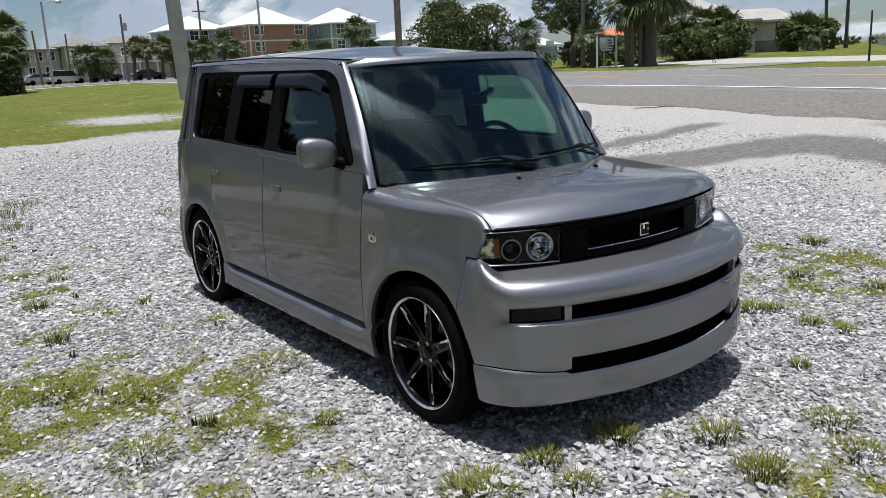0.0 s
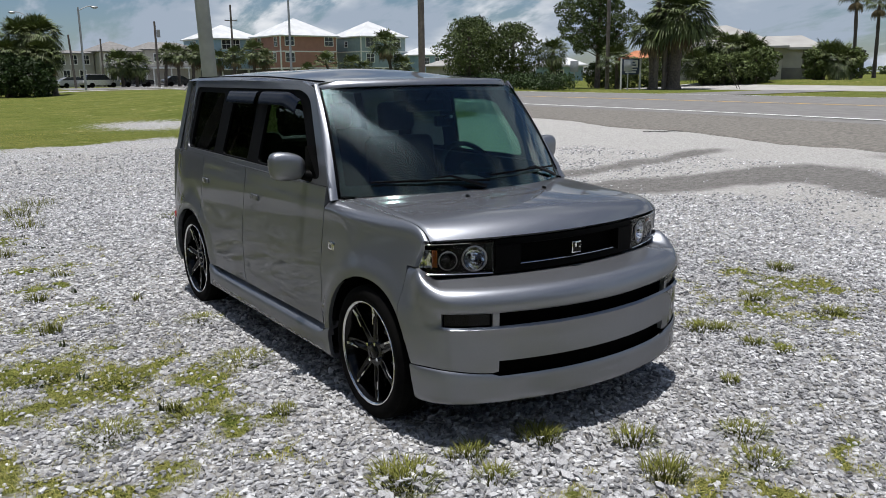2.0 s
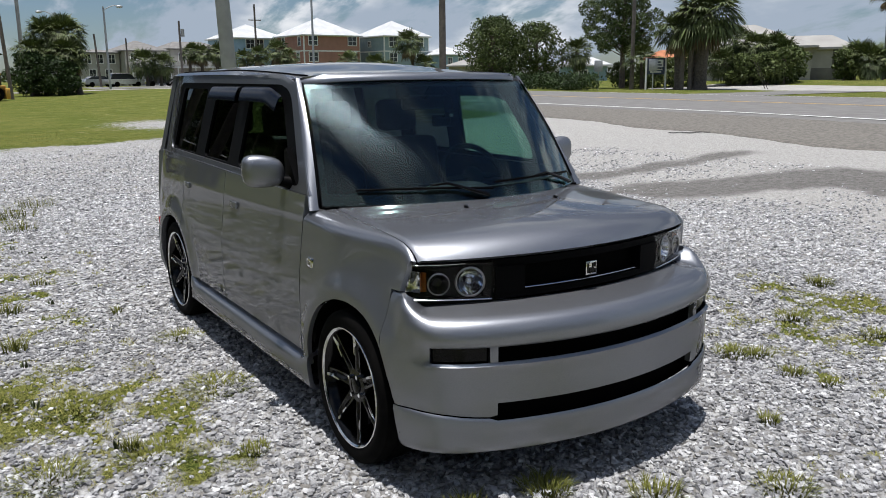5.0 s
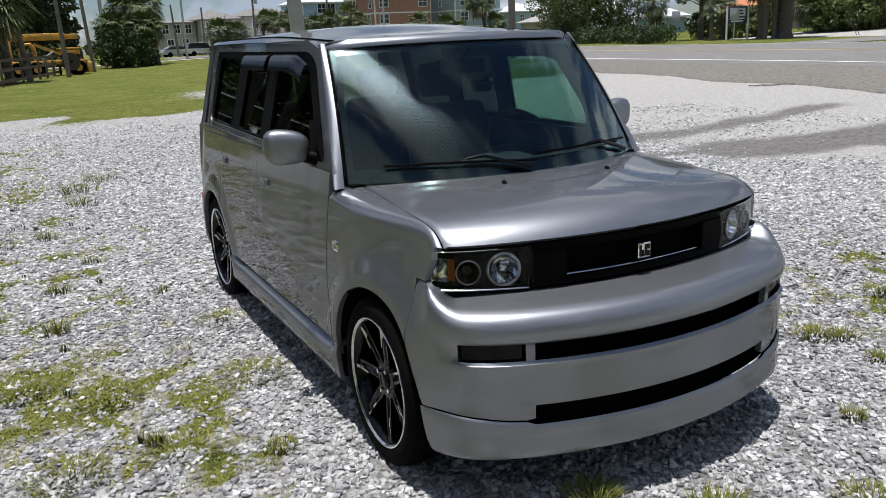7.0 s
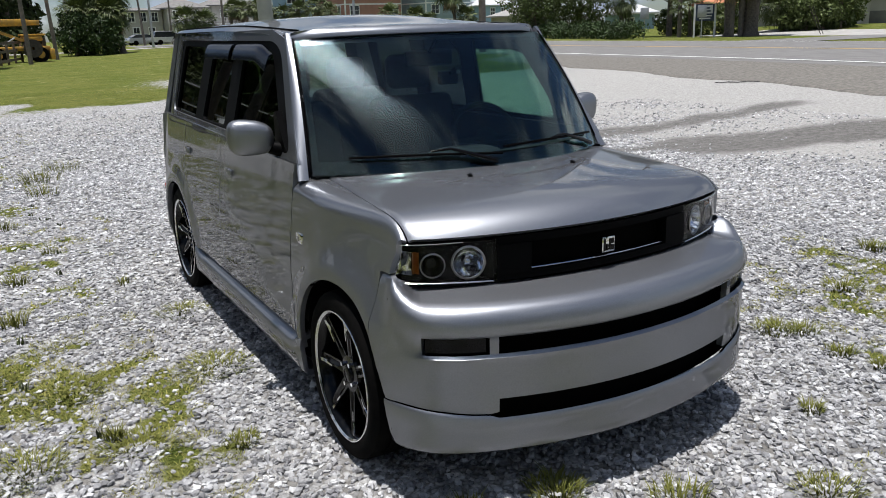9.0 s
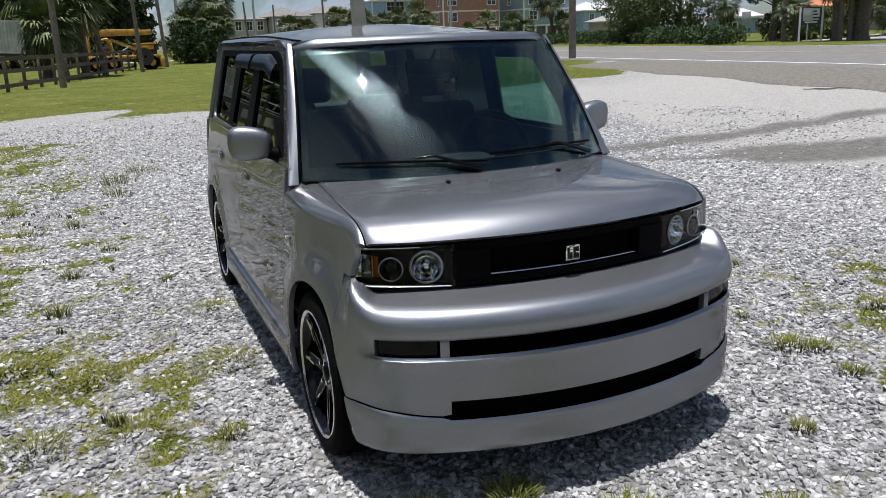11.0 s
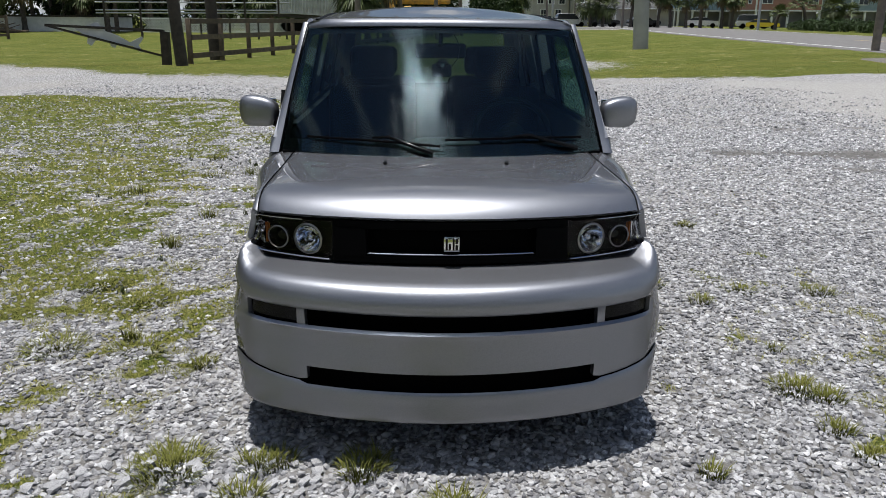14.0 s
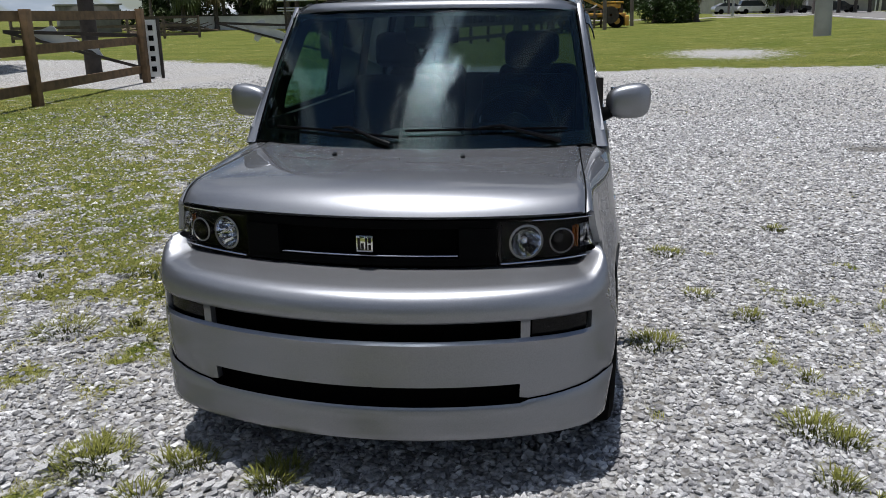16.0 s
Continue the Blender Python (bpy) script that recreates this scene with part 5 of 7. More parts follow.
for x, y, r, h in FRONT_TUFTS + SIDE_TUFTS + LOT_TUFTS:
    tuft(x, y, r, h, int(60 + 8000 * r * r))
for x, y, r, h, n in ((-1.35, 8.2, 0.35, 0.16, 120), (-1.0, 8.9, 0.3, 0.14, 90), (-1.75, 5.7, 0.12, 0.10, 60), (-2.1, 5.6, 0.2, 0.06, 90), (-1.75, 3.9, 0.10, 0.09, 80), (-1.8, 3.0, 0.08, 0.10, 90), (-1.35, 7.2, 0.2, 0.14, 80), (0.1, 7.0, 0.2, 0.06, 90),
                      (-2.6, 4.8, 0.2, 0.09, 80), (-2.3, 6.6, 0.15, 0.10, 70), (-1.5, 4.6, 0.06, 0.08, 40), (-1.15, 3.5, 0.05, 0.06, 40)):
    tuft(x, y, r, h, n, BLADE, "weed", "dark green weed standing in the gravel")

# small dark sprigs scattered through the gravel, past counting
sprigs = []
for _ in range(330):
    x, y = -rng_.uniform(1.3, 5.0), rng_.uniform(1.0, 7.5)
    if grassy(x, y) > 0.3 or abs(x) > 1.4 + 0.25 * y + 2.2 or rng_.uniform() > 0.4 + 0.6 * smooth((wob(x, y, 0.8, 61) + 0.2) / 0.4):
        continue
    h = rng_.uniform(0.02, 0.055)
    for _k in range(int(rng_.uniform(5, 13))):
        a = rng_.uniform(0, 6.283)
        sprigs.append((x + rng_.normal(0, 0.012), y + rng_.normal(0, 0.012), rise(x, y) + dent(x, y), h * rng_.uniform(0.5, 1.1), h * rng_.uniform(0.1, 0.6), a, rng_.uniform(0.003, 0.006)))
WEED = material("weed_leaf", (0.06, 0.075, 0.03), 0.7, color2=(0.035, 0.045, 0.018), scale=2.0, island=0.3, spec=0.2)
tagged(new("weed_sprigs", blades_mesh("weed_sprigs", sprigs, WEED)), "tiny dark weeds sprouting through the gravel", "weeds", kind="stuff")

# ---------------------------------------------------------------- trees
BARK = material("palm_bark", (0.13, 0.11, 0.092), 0.95, color2=(0.065, 0.055, 0.047), scale=9, detail=6, bump=0.9, bscale=22, dist=0.05)
PINEBARK = material("pine_bark", (0.16, 0.125, 0.10), 0.95, color2=(0.08, 0.065, 0.055), scale=7, bump=0.9, bscale=15, dist=0.05)
FROND = material("palm_frond", (0.105, 0.13, 0.040), 0.6, color2=(0.050, 0.070, 0.020), scale=0.9, island=0.4, spec=0.35)
DEADFROND = material("dead_palm_frond", (0.20, 0.155, 0.085), 0.9, color2=(0.12, 0.09, 0.05), scale=1.0, island=0.3)
LEAF = material("broad_leaf", (0.085, 0.112, 0.030), 0.65, color2=(0.040, 0.060, 0.015), scale=0.6, island=0.45, spec=0.3)
NEEDLE = material("pine_needle", (0.085, 0.115, 0.032), 0.7, color2=(0.040, 0.060, 0.016), scale=0.6, island=0.4, spec=0.25)
HEDGE = material("hedge_leaf", (0.035, 0.065, 0.014), 0.6, color2=(0.018, 0.034, 0.008), scale=0.8, island=0.45, spec=0.3)


def soup(name, V, F, mat):
    me = bpy.data.meshes.new(name)
    me.from_pydata(V, [], F)
    me.materials.append(mat)
    return me


DARKROOF = material("dark_roof_timber", (0.03, 0.027, 0.025), 0.9)


def fan(V, F, root, head, length, gen, leaflets=15, droop=0.5, spreadr=1.25):
    """A fan-shaped palm leaf: a stalk and narrow leaflets."""
    head = head.normalized()
    sidev = head.cross(Vector((0, 0, 1)))
    sidev = sidev.normalized() if sidev.length > 0.05 else Vector((1, 0, 0))
    up = sidev.cross(head)
    stalk = length * 0.45
    tip = root + head * stalk
    i = len(V)
    V += [tuple(root - sidev * 0.02), tuple(root + sidev * 0.02), tuple(tip)]
    F.append((i, i + 1, i + 2))
    for k in range(leaflets):
        a = (k / (leaflets - 1) - 0.5) * 2 * spreadr
        d = (head * math.cos(a) + sidev * math.sin(a) + up * gen.uniform(-0.12, 0.12)).normalized()
        ln = length * 0.6 * (0.75 + 0.25 * math.cos(a)) * gen.uniform(0.85, 1.1)
        w = sidev * math.cos(a) - head * math.sin(a)
        m = tip + d * ln * 0.6
        e = tip + d * ln + Vector((0, 0, -droop * ln * gen.uniform(0.5, 1.1)))
        i = len(V)
        V += [tuple(tip), tuple(m + w * length * 0.032), tuple(e), tuple(m - w * length * 0.032)]
        F.append((i, i + 1, i + 2, i + 3))


def palm_kind(seed, crown_r, fronds, skirt_n, low):
    gen = np.random.default_rng(seed)
    V, F, DV, DF = [], [], [], []
    for k in range(fronds):
        a = k * 2.399 + gen.uniform(-0.2, 0.2)
        el = math.asin(min(0.98, max(-0.98, low + (1 - low) * (k + 0.5) / fronds)))
        h = Vector((math.cos(a) * math.cos(el), math.sin(a) * math.cos(el), math.sin(el)))
        fan(V, F, Vector((0, 0, 0)) + h * 0.08, h, crown_r * gen.uniform(0.72, 1.1), gen, droop=0.42 - 0.25 * math.sin(el))
    for k in range(skirt_n):
        a = k * 2.399 + gen.uniform(-0.3, 0.3)
        h = Vector((math.cos(a) * 0.55, math.sin(a) * 0.55, -gen.uniform(0.7, 1.2)))
        fan(DV, DF, Vector((0, 0, -0.1)), h, crown_r * gen.uniform(0.6, 0.85), gen, leaflets=8, droop=0.5, spreadr=0.8)
    return soup("crown", V, F, FROND), (soup("dead_fronds", DV, DF, DEADFROND) if skirt_n else None)


PALMS = {"full": palm_kind(8, 1.0, 84, 26, -0.7), "sabal": palm_kind(3, 1.0, 46, 14, -0.55), "bushy": palm_kind(4, 1.0, 60, 0, -0.85), "tall": palm_kind(5, 1.0, 40, 26, -0.35), "young": palm_kind(6, 1.0, 30, 0, -0.2)}


def trunk_mesh(r0, r1, h, seed, bend=0.3, mat=None):
    gen = np.random.default_rng(seed)
    bx, by = gen.normal(0, bend), gen.normal(0, bend)
    bm = bmesh.new()
    def fn(a, f):
        r = (r0 + (r1 - r0) * f) * (1 + 0.10 * math.sin(f * h * 9 + a * 2)) * (1 + 0.35 * max(0, 0.08 - f) / 0.08)
        return (r * math.cos(a) + bx * f * f, r * math.sin(a) + by * f * f, f * h)
    grid(bm, fn, spread(0, 2 * math.pi * 9 / 10, 10), spread(0, 1, 14), close=True)
    return mesh_of("trunk", bm, mat or BARK), (bx, by)


def palm(x, y, top, r, kind="sabal", trunk_r=0.17, label="sabal palm with fan-shaped fronds", z=None, seed=1, group="palms"):
    z = rise(x, y) if z is None else z
    t = thing("palm_tree", label, "palm tree", Matrix.Translation((x, y, z)) @ pose(0, 0, 0, 0, 0, seed * 67 % 360), group)
    me, (bx, by) = trunk_mesh(trunk_r * 1.1, trunk_r * 0.9, top - z - r * 0.55, seed + 50)
    o = new("trunk", me); o.parent = t
    cm, dm = PALMS[kind]
    for me, nm in ((cm, "crown"), (dm, "dead_fronds")):
        if me is None:
            continue
        c = new(nm, me); c.parent = t
        c.matrix_basis = Matrix.Translation((bx, by, top - z - r * 0.6)) @ Matrix.Diagonal((r, r, r, 1))
    return t


def leaf_cloud(name, blobs, n, size, mat, seed, flat=0.6):
    """Small leaf clumps scattered over the skins of several blobs (x, y, z, radius): an uneven crown with gaps."""
    gen = np.random.default_rng(seed)
    V, F = [], []
    w = np.array([b[3] ** 2 for b in blobs]); w = w / w.sum()
    for k in gen.choice(len(blobs), n, p=w):
        bx, by, bz, br = blobs[k]
        d = gen.normal(0, 1, 3); d /= np.linalg.norm(d)
        c = np.array((bx, by, bz)) + d * br * (gen.uniform(0.35, 1.05) ** 0.6) * np.array((1, 1, flat + 0.2))
        u = gen.normal(0, 1, 3); u /= np.linalg.norm(u)
        v = np.cross(u, gen.normal(0, 1, 3)); v /= np.linalg.norm(v) + 1e-6
        s = size * gen.uniform(0.5, 1.3)
        i = len(V)
        V += [tuple(c - u * s), tuple(c + v * s * 0.45), tuple(c + u * s), tuple(c - v * s * 0.45)]
        F.append((i, i + 1, i + 2, i + 3))
    return soup(name, V, F, mat)


def tree(x, y, h, r, seed, n=2600, size=0.16, mat=None, name="tree", label="broad-leaved tree with a dark green crown", category="tree", low=0.35, group="", tr=0.16, blobs_n=16, bark=None, conic=False, clump=1.0):
    z = rise(x, y)
    gen = np.random.default_rng(seed)
    t = thing(name, label, category, Matrix.Translation((x, y, z)), group)
    blobs = []
    for k in range(blobs_n):
        f = low + (1 - low) * (k + 0.6) / blobs_n
        rr = r * ((1.15 - f) if conic else math.sin(math.pi * min(0.97, 0.18 + 0.75 * (f - low) / (1 - low))))
        a = k * 2.399
        q = rr * gen.uniform(0.35, 0.85)
        br = r * gen.uniform(0.26, 0.44) * (0.7 if conic else 1) * clump
        blobs.append((q * math.cos(a), q * math.sin(a), min(h - br * 0.6, f * h), br))
    wood = bmesh.new()
    tube(wood, (0, 0, -0.1), (0, 0, h * 0.55), tr * 1.2, tr * 0.6, 9)
    tube(wood, (0, 0, h * 0.55), (gen.normal(0, 0.1), gen.normal(0, 0.1), h * 0.92), tr * 0.6, tr * 0.15, 7)
    for bx, by, bz, br in blobs:
        s = bz - 0.35 * math.hypot(bx, by) - br * 0.3
        tube(wood, (0, 0, max(0.3, s)), (bx * 0.9, by * 0.9, bz), tr * 0.28, tr * 0.08, 5, False)
    part("trunk", wood, bark or PINEBARK, t)
    o = new("crown", leaf_cloud("crown", blobs, n, size, mat or LEAF, seed + 9)); o.parent = t
    return t


def clone(t, x, y, turn, s):
    return copy_thing(t, Matrix.Translation((x, y, rise(x, y))) @ pose(0, 0, 0, 0, 0, turn) @ Matrix.Diagonal((s, s, s, 1)))


# beyond the road
palm(41.6, 35.0, 6.6, 2.4, "full", 0.36, "large sabal palm with a skirt of dead fronds", seed=2)
palm(42.6, 36.4, 5.6, 2.0, "bushy", 0.30, "sabal palm crowded against a larger one", seed=3)
palm(40.6, 36.0, 5.2, 1.7, "sabal", 0.22, "slim sabal palm beside a utility pole", seed=4)
tree(43.8, 44.4, 8.3, 3.4, 11, 21000, 0.105, NEEDLE, "pine_tree", "spreading pine with an open irregular crown", "pine tree", 0.34, "", 0.2, 40, clump=0.66)
palm(41.8, 40.4, 3.4, 1.5, "young", 0.12, "yellowish young palm under the pine", seed=6)
for i, (x, y, top, r) in enumerate(((51.1, 39.5, 4.7, 1.5), (50.9, 38.1, 4.2, 1.5), (52.3, 37.9, 4.1, 1.5), (52.9, 37.1, 3.7, 1.4), (50.4, 37.1, 2.9, 1.3), (51.4, 36.6, 2.7, 1.3), (57.3, 34.0, 3.5, 1.6), (57.0, 32.6, 3.2, 1.5), (49.2, 38.7, 3.0, 1.4))):
    palm(x, y, top, r, "bushy", 0.16, "bushy palm in a roadside thicket", seed=10 + i, group="thicket palms")
tree(49.1, 38.0, 2.3, 1.4, 32, 2200, 0.13, LEAF, "shrub", "low dark shrub under palms", "shrub", 0.12, "thicket shrubs", 0.08)
tree(49.3, 36.9, 2.2, 1.5, 33, 2200, 0.13, LEAF, "shrub", "low dark shrub under palms", "shrub", 0.12, "thicket shrubs", 0.08)
tree(50.0, 36.0, 2.3, 1.5, 34, 2200, 0.13, LEAF, "shrub", "low dark shrub under palms", "shrub", 0.12, "thicket shrubs", 0.08)
tree(51.0, 35.4, 2.6, 1.6, 35, 2200, 0.13, LEAF, "shrub", "low dark shrub under palms", "shrub", 0.12, "thicket shrubs", 0.08)
tree(53.4, 36.4, 2.5, 1.2, 36, 2200, 0.13, LEAF, "shrub", "round dark green shrub by the thicket", "shrub", 0.12, "thicket shrubs", 0.08)
tree(56.1, 34.0, 2.2, 1.2, 37, 2200, 0.13, LEAF, "shrub", "low dark shrub under palms", "shrub", 0.12, "thicket shrubs", 0.08)
tree(57.4, 31.8, 2.3, 1.2, 38, 2200, 0.13, LEAF, "shrub", "low dark shrub under palms", "shrub", 0.12, "thicket shrubs", 0.08)
palm(68.8, 38.2, 8.8, 1.5, "tall", 0.15, "tall fan palm with a bare trunk", seed=20)
palm(71.4, 37.7, 8.3, 1.5, "tall", 0.15, "tall fan palm with a bare trunk", seed=21)
tree(41.6, 58.4, 6.0, 3.4, 41, 9500, 0.125, LEAF, "oak_tree", "broad dark green oak beyond the road", "oak tree", 0.2, "", 0.25, 22)
tree(45.6, 57.0, 5.6, 3.0, 42, 9500, 0.125, LEAF, "oak_tree", "broad dark green oak beyond the road", "oak tree", 0.2, "", 0.25, 20)
tree(43.6, 60.5, 6.2, 2.8, 43, 9500, 0.125, LEAF, "oak_tree", "broad dark green oak beyond the road", "oak tree", 0.25, "", 0.22, 18)
palm(47.8, 54.2, 4.4, 1.6, "bushy", 0.2, "bushy palm beside the oaks", seed=25)

# clipped hedge along the far side of the road
hv = []
hedge_line = [(35.6, 39.6), (38.2, 46.0), (41.4, 58.0), (43.4, 74.0), (45.0, 96.0)]
gen = np.random.default_rng(77)
for (x0, y0), (x1, y1) in zip(hedge_line, hedge_line[1:]):
    n_ = int(math.hypot(x1 - x0, y1 - y0) / 0.55)
    for k in range(n_):
        f = k / n_
        x, y = x0 + (x1 - x0) * f + gen.normal(0, 0.25), y0 + (y1 - y0) * f
        hv.append((x, y, rise(x, y) + gen.uniform(0.35, 0.75), gen.uniform(0.55, 0.8)))
        hv.append((x + 0.8, y, rise(x, y) + gen.uniform(0.5, 0.85), gen.uniform(0.55, 0.8)))
tagged(new("hedge", leaf_cloud("hedge", hv, 36000, 0.11, HEDGE, 78, 0.6)), "dense dark green hedge along the road", "hedge", kind="stuff")

# palms before the houses
for i, (x, y, top, r, k) in enumerate(((24.8, 114.4, 5.0, 2.2, "bushy"), (26.5, 114.0, 4.6, 2.0, "bushy"), (30.1, 113.0, 6.1, 1.9, "sabal"), (31.8, 112.5, 6.0, 1.9, "sabal"), (33.6, 112.0, 6.1, 2.0, "sabal"), (35.2, 111.6, 5.6, 1.9, "sabal"),
                                       (37.1, 110.8, 5.3, 1.8, "sabal"), (38.9, 110.2, 5.7, 1.9, "sabal"), (41.4, 109.2, 6.5, 2.2, "sabal"), (42.4, 108.2, 5.4, 1.8, "sabal"), (46.6, 96.0, 4.5, 1.8, "young"), (48.9, 94.8, 4.1, 1.7, "bushy"),
                                       (53.6, 92.2, 7.2, 2.4, "sabal"), (43.6, 97.5, 3.2, 1.3, "young"), (54.8, 91.0, 4.0, 1.6, "bushy"), (50.6, 94.0, 3.4, 1.4, "young"))):
    palm(x, y, top, r, k, 0.2, "small palm in front of the beach houses", seed=30 + i, group="palms before the houses")

# thicket at the field's far left corner
for i, (x, y, top, r, k) in enumerate(((9.4, 76.2, 6.5, 2.0, "full"), (7.8, 76.8, 6.3, 2.0, "full"), (8.7, 74.8, 4.8, 1.7, "sabal"), (6.6, 76.4, 4.9, 1.8, "sabal"), (9.9, 74.6, 4.0, 1.4, "sabal"))):
    palm(x, y, top, r, k, 0.25, "palm in a dense thicket at the field's edge", seed=60 + i, group="thicket palms at the field")
tree(6.3, 75.0, 3.6, 1.9, 51, 5200, 0.13, HEDGE, "shrub", "tall dark shrub among palms", "shrub", 0.06, "", 0.1, 20)
tree(8.2, 73.8, 3.2, 1.9, 52, 5200, 0.13, HEDGE, "shrub", "tall dark shrub among palms", "shrub", 0.06, "", 0.1, 20)

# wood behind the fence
# leaf colour darkened to carry the deep shade inside the wood
SHADELEAF = material("shaded_wood_leaf", (0.042, 0.060, 0.019), 0.7, color2=(0.018, 0.028, 0.009), scale=0.5, island=0.45, spec=0.15)
wood_a = tree(-6.0, 88.0, 12.5, 3.2, 61, 4200, 0.30, SHADELEAF, "pine_tree", "tall slash pine of the wood and of unseen added rows", "pine tree", 0.30, "wood behind the fence", 0.22, 24)
wood_b = tree(-16.0, 86.0, 11.0, 3.4, 62, 4200, 0.30, SHADELEAF, "wood_tree", "dark leafy tree of the wood and of unseen added rows", "tree", 0.15, "wood behind the fence", 0.22, 24)
gen = np.random.default_rng(8)
for i in range(44):
    f = i / 43
    x = -39 + 41 * f + gen.normal(0, 1.0)
    y = 88 + 9 * (i % 3) + gen.normal(0, 1.5) - 0.30 * max(0, -10 - x)
    clone(wood_a if i % 2 else wood_b, x, y, gen.uniform(0, 360), gen.uniform(0.75, 1.1))
for i in range(7):
    x = -4.5 + 1.55 * i + gen.normal(0, 0.7)
    clone(wood_a if i % 2 else wood_b, x, 108 + gen.normal(0, 4), gen.uniform(0, 360), gen.uniform(0.45, 0.62))
for i in range(13):
    x = -34 + 2.6 * i + gen.normal(0, 0.7)
    palm(x, 78 + gen.normal(0, 1.5) - 0.45 * max(0, -14 - x), gen.uniform(4.2, 6.8), gen.uniform(1.7, 2.3), "sabal" if i % 3 else "bushy", 0.2, "sabal palm at the edge of the wood", seed=80 + i, group="palms at the wood's edge")
# unseen trees along the other side, added to darken the car side's reflections
for i in range(11):
    clone(wood_b if i % 3 else wood_a, -19.5 - 2.2 * (i % 2) + gen.normal(0, 0.6), -18 + 3.7 * i + gen.normal(0, 0.6), gen.uniform(0, 360), gen.uniform(0.95, 1.2))
# unseen row behind the camera, added as a dark band for the bumper to mirror
for i in range(9):
    clone(wood_b if i % 3 else wood_a, -17 + 4.2 * i + gen.normal(0, 0.8), -25 - 2.5 * (i % 2) + gen.normal(0, 0.6), gen.uniform(0, 360), gen.uniform(0.7, 1.0))
palm(-3.9, 53.0, 6.6, 2.4, "sabal", 0.26, "full sabal palm behind the fence", seed=95)
palm(-1.8, 54.4, 6.2, 2.5, "sabal", 0.26, "full sabal palm behind the fence", seed=96)
palm(-2.9, 51.8, 4.2, 2.0, "bushy", 0.2, "low bushy palm behind the fence", seed=97)
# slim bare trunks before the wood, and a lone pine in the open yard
slim = tree(-25.8, 72.5, 13.0, 2.6, 63, 2600, 0.28, SHADELEAF, "pine_tree", "slim pine with a long bare trunk before the wood", "pine tree", 0.62, "slim pines before the wood", 0.17, 16)
for i, (x, y) in enumerate(((-24.2, 76.0), (-23.0, 73.2), (-21.0, 74.8), (-28.7, 74.5), (-31.6, 76.0), (-33.6, 78.0))):
    clone(slim, x, y, 57 * i, 0.9 + 0.05 * (i % 4))
tree(-35.4, 63.6, 6.8, 3.0, 64, 3200, 0.17, LEAF, "pine_tree", "lone pine with a bare trunk and flat sparse crown", "pine tree", 0.66, "", 0.15, 16, clump=0.6)
for i, (x, y, sc) in enumerate(((-36.2, 73.0, 0.7), (-33.6, 74.0, 0.8))):
    clone(wood_a, x, y, 80 * i, sc)
# undergrowth of the wood: nobody could count it
ug = [(x, 82 + gen.normal(0, 1.5) - 0.25 * max(0, -10 - x), 0.9 + gen.uniform(0, 1.1), gen.uniform(0.8, 1.6)) for x in np.arange(-50, 3, 0.9)]
tagged(new("undergrowth", leaf_cloud("undergrowth", ug, 9000, 0.26, SHADELEAF, 79, 0.6)), "dark undergrowth along the wood's edge", "undergrowth", kind="stuff")
# far shore and woods on the horizon
fw = [(x, 330 + gen.normal(0, 8), 1.5 + gen.uniform(0, 1.5), gen.uniform(2, 4)) for x in np.arange(-60, 240, 5.0)] + [(240 + gen.normal(0, 4), y, 0.8 + gen.uniform(0, 1), gen.uniform(1.5, 2.8)) for y in np.arange(20, 330, 5.0)]
tagged(new("far_trees", leaf_cloud("far_trees", fw, 9000, 0.9, LEAF, 80, 0.5)), "low line of trees on the horizon", "trees", kind="stuff")

# ---------------------------------------------------------------- houses
SIDING_BROWN = material("terracotta_siding", (0.36, 0.185, 0.145), 0.85, color2=(0.31, 0.16, 0.125), scale=1.0, bump=0.3, bscale=8)
SIDING_GREY = material("blue_grey_siding", (0.27, 0.34, 0.36), 0.85, color2=(0.22, 0.29, 0.31), scale=1.0, bump=0.3, bscale=8)
SIDING_BLUE = material("pale_blue_siding", (0.30, 0.42, 0.54), 0.85, color2=(0.26, 0.37, 0.48), scale=1.0, bump=0.3, bscale=8)
SIDING_BEIGE = material("beige_siding", (0.44, 0.42, 0.38), 0.85, color2=(0.37, 0.35, 0.32), scale=1.0, bump=0.3, bscale=8)
WHITETRIM = material("white_trim", (0.78, 0.78, 0.76), 0.7, color2=(0.68, 0.68, 0.66), scale=3)
WHITEROOF = material("white_metal_roof", (0.56, 0.57, 0.58), 0.6, color2=(0.47, 0.48, 0.49), scale=0.6, spec=0.2)
GREYROOF = material("grey_shingle_roof", (0.21, 0.20, 0.19), 0.95, color2=(0.15, 0.145, 0.14), scale=2.0, bump=0.5, bscale=10)
METALROOF = material("pale_metal_roof", (0.34, 0.33, 0.31), 0.6, color2=(0.29, 0.28, 0.265), scale=0.5, spec=0.2)
TILEROOF = material("orange_tile_roof", (0.50, 0.20, 0.10), 0.9, color2=(0.38, 0.15, 0.08), scale=2.0, bump=0.5, bscale=10)
DARKPANE = material("dark_pane", (0.03, 0.035, 0.04), 0.08, spec=0.6)
# dark tone stands in for the shade under raised houses and the porch
SHADEWALL = material("shade_toned_wall", (0.20, 0.19, 0.18), 0.9, color2=(0.10, 0.10, 0.10), scale=0.6)


